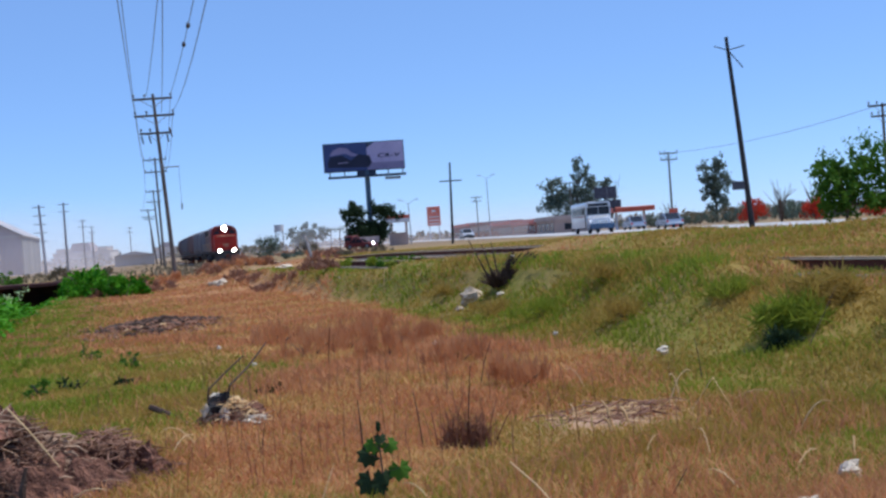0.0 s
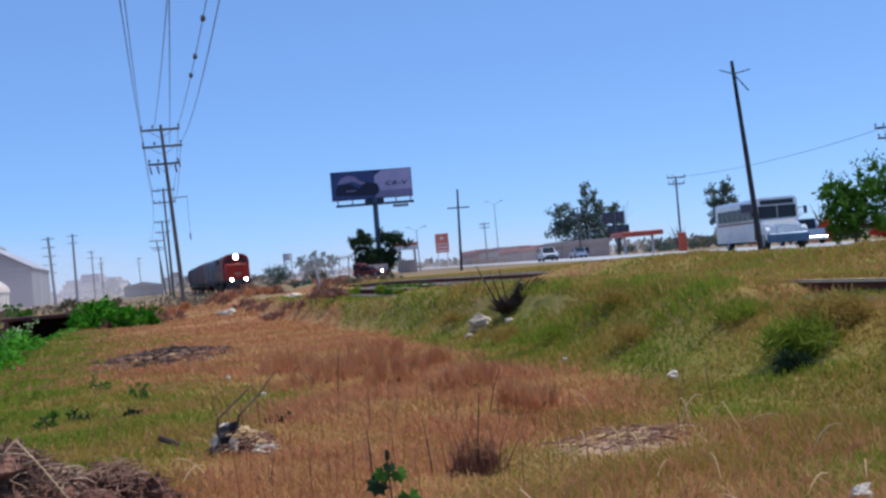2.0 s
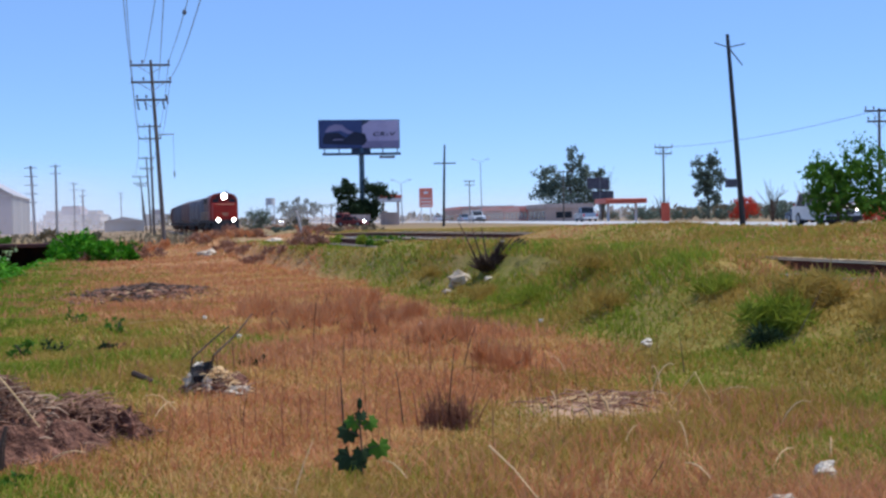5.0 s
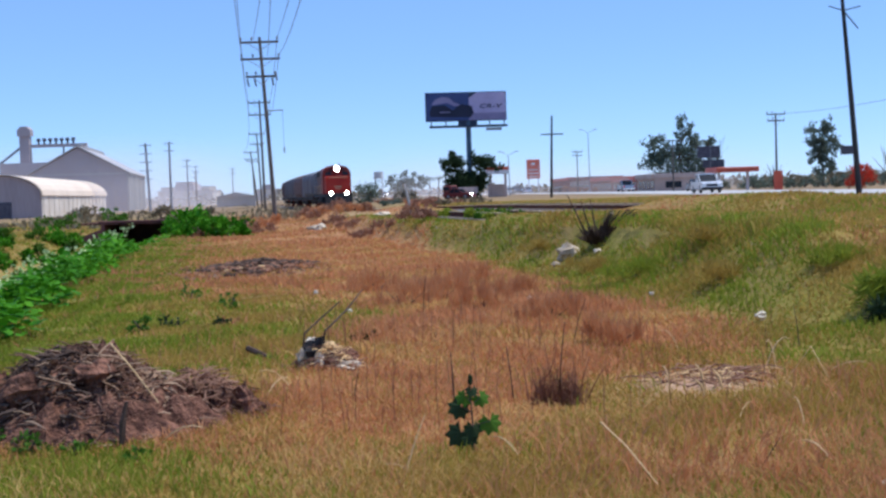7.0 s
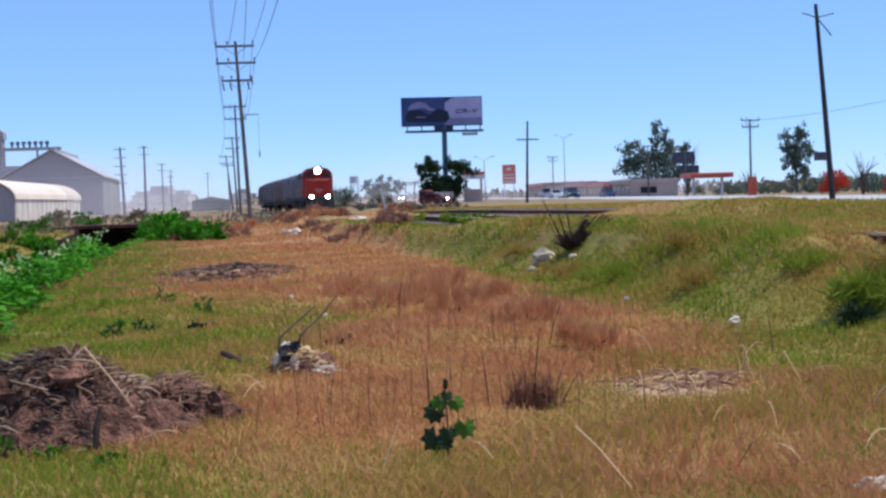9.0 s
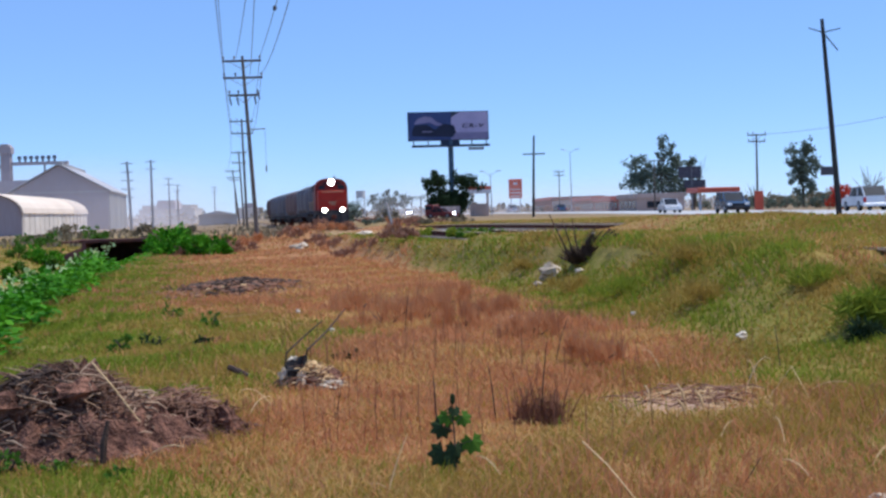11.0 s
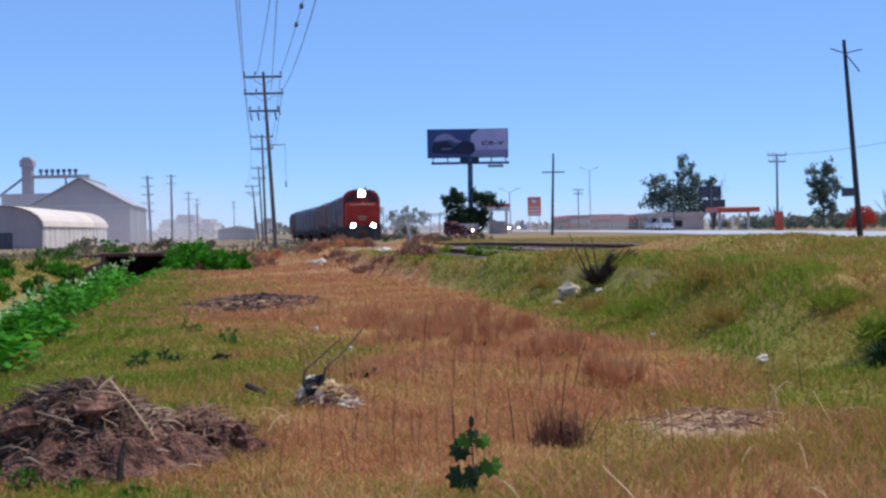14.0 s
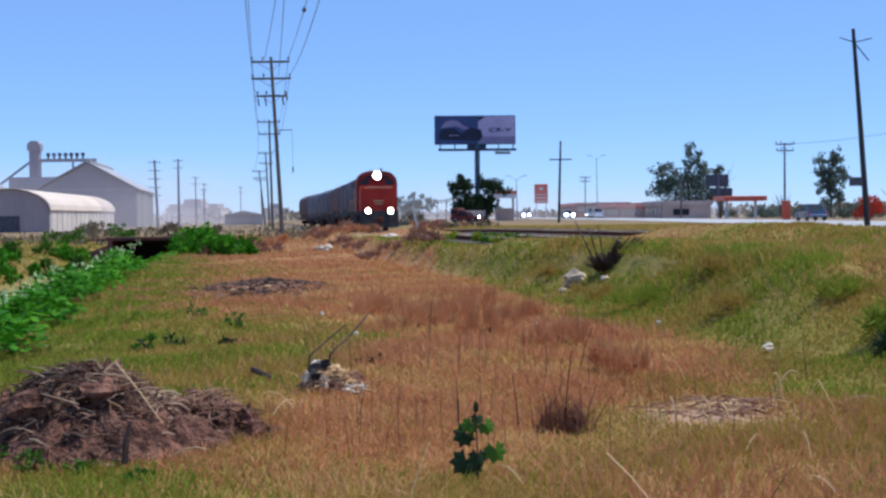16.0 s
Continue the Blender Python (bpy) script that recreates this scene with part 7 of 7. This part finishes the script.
# ---- grass ----
def grass(name, material, label, which, n, height, seed, bend=0.45, wide=1.0):
    """Blades over the field: as many in each ring of distance, so that near ones are fine and far ones coarse."""
    rg = np.random.default_rng(seed)
    y = 3.4 * (115 / 3.4) ** rg.random(n) ** 0.92
    x = (-0.46 * y - 1.2) + rg.random(n) * (0.98 * y + 2.6)
    about = rg.random(n) < 0.07
    y, x = np.where(about, rg.uniform(-9, 5, n), y), np.where(about, rg.uniform(-9, 9, n), x)
    keep = rg.random(n) < cover(x, y)[:, which]
    keep &= (x < 20.8) & (np.abs(x - MAIN_X(y)) > 1.5) & (np.hypot(x, y) > 0.35)
    s = x - SIDING_X(y)
    keep &= ~((np.abs(np.abs(s) - 0.755) < 0.08) & ((y < 15.4) | (y > 35) & (y < 43)))
    keep &= ~((np.abs(s) < 1.2) & (rg.random(n) < 0.3))
    d = DITCH_X(y) - x
    keep &= ~((d > 0.15) & (d < 4.6) & (y < 64))
    keep &= ~(rg.random(n) < 0.95 * np.exp(-((x - 2.05) / 0.6) ** 2 - ((y - 10.4) / 0.7) ** 2 + 0.3 * wobble(x, y, 0.4, 27)))
    keep &= ~((np.hypot((x + 2.62) / 0.95, (y - 9.15) / 0.75) < 1))
    bare = wobble(x, y, 1.3, 21) + 0.6 * wobble(x, y, 0.5, 22)
    bare = np.where(x > SIDING_X(y) - 4.2, -1.0, bare)
    keep &= rg.random(n) < np.clip(1.25 - 0.9 * np.clip(bare, 0, 1), 0.15, 1)
    x, y = x[keep], y[keep]
    m = len(x)
    r = np.hypot(x, y)
    z = land(x, y) - 0.01
    clump = 0.75 + 0.5 * wobble(x, y, 0.7, 23 + which) + 0.25 * wobble(x, y, 2.4, 24)
    clump = clump * (1 + (0.7 * smooth(0.15, 0.6, wobble(x, y, 1.8, 31)) if which == 0 else 0.0))
    shoulder = 1 + 0.6 * np.exp(-((x - SIDING_X(y) + 0.9) / 1.1) ** 2) * ((y > 17.5) & (y < 34))
    h = height * np.clip(clump, 0.35, 1.5) * rg.uniform(0.55, 1.35, m) * shoulder * np.where(y > 45, 0.8, 1.0) * np.where((x > SIDING_X(y) - 1.6) & (y > 30) & (y < 70), 0.4, 1.0) * np.where((np.abs(x - SIDING_X(y)) < 0.75) & (y < 15.4), 0.6, 1.0) * np.where((np.abs(x - SIDING_X(y) + 1.15) < 0.35) & (y < 15.4), 1.35, 1.0)
    w = wide * 0.00058 * np.maximum(r, 5.5) ** 0.95 * rg.uniform(0.7, 1.5, m)
    a, t = rg.uniform(0, 6.283, m), rg.uniform(0, 6.283, m)
    lean = bend * h * rg.uniform(0.15, 1.2, m)
    sx, sy = np.cos(a) * w, np.sin(a) * w
    dx, dy = np.cos(t) * lean, np.sin(t) * lean
    v = np.empty((m, 5, 3))
    v[:, 0] = np.stack([x - sx, y - sy, z], 1)
    v[:, 1] = np.stack([x + sx, y + sy, z], 1)
    v[:, 2] = np.stack([x + sx * 0.8 + dx * 0.35, y + sy * 0.8 + dy * 0.35, z + h * 0.55], 1)
    v[:, 3] = np.stack([x - sx * 0.8 + dx * 0.35, y - sy * 0.8 + dy * 0.35, z + h * 0.55], 1)
    v[:, 4] = np.stack([x + dx, y + dy, z + h * (1 - 0.25 * bend * rg.random(m))], 1)
    base = np.arange(m) * 5
    loops = np.stack([base, base + 1, base + 2, base + 3, base + 3, base + 2, base + 4], 1).ravel()
    starts = np.stack([np.arange(m) * 7, np.arange(m) * 7 + 4], 1).ravel()
    me = bpy.data.meshes.new(name)
    me.vertices.add(m * 5), me.loops.add(m * 7), me.polygons.add(m * 2)
    me.vertices.foreach_set("co", v.ravel())
    me.loops.foreach_set("vertex_index", loops)
    me.polygons.foreach_set("loop_start", starts)
    me.materials.append(material)
    me.update(calc_edges=True)
    me.validate()
    tagged(new(name, me), label, "grass", kind="stuff")


grass("dry_grass", GRASS_DRY, "dry reddish-brown grass covering the field", 0, 1000000, 0.125, 1, 0.9)
grass("straw_grass", GRASS_TAN, "bleached straw-coloured grass among the rest", 1, 1000000, 0.115, 2, 1.3)
grass("olive_grass", GRASS_OLIVE, "short olive grass in patches", 2, 1000000, 0.10, 3, 1.0)
grass("green_grass", GRASS_GREEN, "fresh green grass on the bank", 3, 1000000, 0.115, 4, 0.9)


# ---- what moves ----
def run(ob, rows, x, turn):
    """Drive ob along its lane of the road: rows of seconds and distance."""
    ts, ds = [r[0] for r in rows], [r[1] for r in rows]
    v0 = (ds[1] - ds[0]) / (ts[1] - ts[0])
    v1 = (ds[-1] - ds[-2]) / (ts[-1] - ts[-2])
    full = []
    if ts[0] > 0:
        full += [(ts[0] * k / 4, ds[0] - v0 * ts[0] * (1 - k / 4)) for k in range(4)]
    full += list(rows)
    if ts[-1] < 16:
        full += [(ts[-1] + (16 - ts[-1]) * k / 4, ds[-1] + v1 * (16 - ts[-1]) * k / 4) for k in range(1, 5)]
    walk(ob, [(t, pose(x + float(ROAD_BEND(d)), d, ROAD_Z + 0.03, 0, 0, turn + math.degrees(math.atan(float(ROAD_BEND(d - 3) - ROAD_BEND(d + 3)) / 6)))) for t, d in full])


def motions():
    train = [(0.0, 160.0), (2.0, 156.2), (3.5, 152.8), (5.8, 147.6), (7.0, 144.0), (8.0, 140.5), (9.3, 134.9), (10.5, 128.8), (12.0, 120.0), (13.5, 111.5), (14.0, 109.0), (16.0, 99.0)]
    for k, ob in enumerate([LOCO] + HOPPERS):
        back = 0.0 if k == 0 else 18.9 + 16.9 * (k - 1)
        rows = []
        for t, d in train:
            y = d + back * 0.985
            turn = math.degrees(math.atan(float(MAIN_X(y + 2) - MAIN_X(y + 15)) / 13))
            rows.append((t, pose(float(MAIN_X(y)), y, float(RAIL_Z(y)), 0, 0, turn)))
        walk(ob, rows)
    run(BUS, [(0.0, 124.5), (0.5, 109.5), (1.0, 96.4), (1.5, 84.3), (2.0, 73.0), (2.5, 62.0), (3.0, 51.0)], 25.2, -1)
    run(SUV_IN, [(0.0, 226), (0.5, 211.5), (1.0, 195.5), (1.5, 179.3), (2.0, 162.5), (2.5, 146.5), (3.0, 129.5), (3.5, 113)], 25.0, 0)
    run(SEDAN_OUT, [(0.0, 124.8), (1.0, 151.0), (2.0, 177.5)], 32.0, 180)
    run(SEDAN_OUT_FAR, [(0.0, 142.0), (1.0, 174.8), (1.5, 189.0)], 32.4, 180)
    run(PICKUP_OUT, [(2.5, 101.5), (3.0, 113.5), (3.5, 125.5)], 32.0, 180)
    run(PICKUP_IN, [(1.5, 335), (2.0, 319), (2.5, 301.5), (3.0, 284), (3.5, 266.5), (4.7, 220), (6.0, 164.8), (6.5, 142.5), (7.0, 122.2), (7.5, 104), (8.0, 88)], 25.0, 0)
    run(SEDAN_BLUE, [(6.0, 122.2), (6.5, 141.0), (7.0, 161.8), (8.0, 184)], 32.0, 180)
    run(SEDAN_IN, [(7.0, 292), (8.0, 251), (9.0, 212), (10.5, 152.5), (11.0, 131.2), (11.5, 112.2), (12.0, 95), (12.5, 77.8)], 25.0, 0)
    run(SUV_BLUE, [(6.0, 320), (6.5, 302), (7.0, 282), (7.5, 264), (8.0, 244), (10.5, 125.5), (11.0, 105.5), (11.5, 87.2), (12.0, 71.2)], 25.2, 0)
    run(SUV_OUT, [(10.5, 80.0), (11.0, 93.2), (11.5, 108)], 32.0, 180)
    run(PICKUP_LATE, [(12.5, 136.2), (13.0, 156.5), (13.5, 174.0), (14.0, 188)], 32.0, 180)
    run(SEDAN_BLUE_LATE, [(15.0, 95.3), (15.5, 104.3), (16.0, 114.4)], 32.0, 180)
    run(LIT_CAR, [(12.5, 348), (13.0, 333), (13.5, 316), (14.0, 300), (14.5, 284), (15.0, 267), (15.5, 250), (16.0, 232)], 25.0, 0)
    run(LIT_CAR_LATE, [(14.0, 350), (14.5, 333), (15.0, 315), (15.5, 299), (16.0, 282)], 25.2, 0)


PICKUP_LATE = copy_thing(PICKUP_OUT, pose(0, 0, 0))
motions()
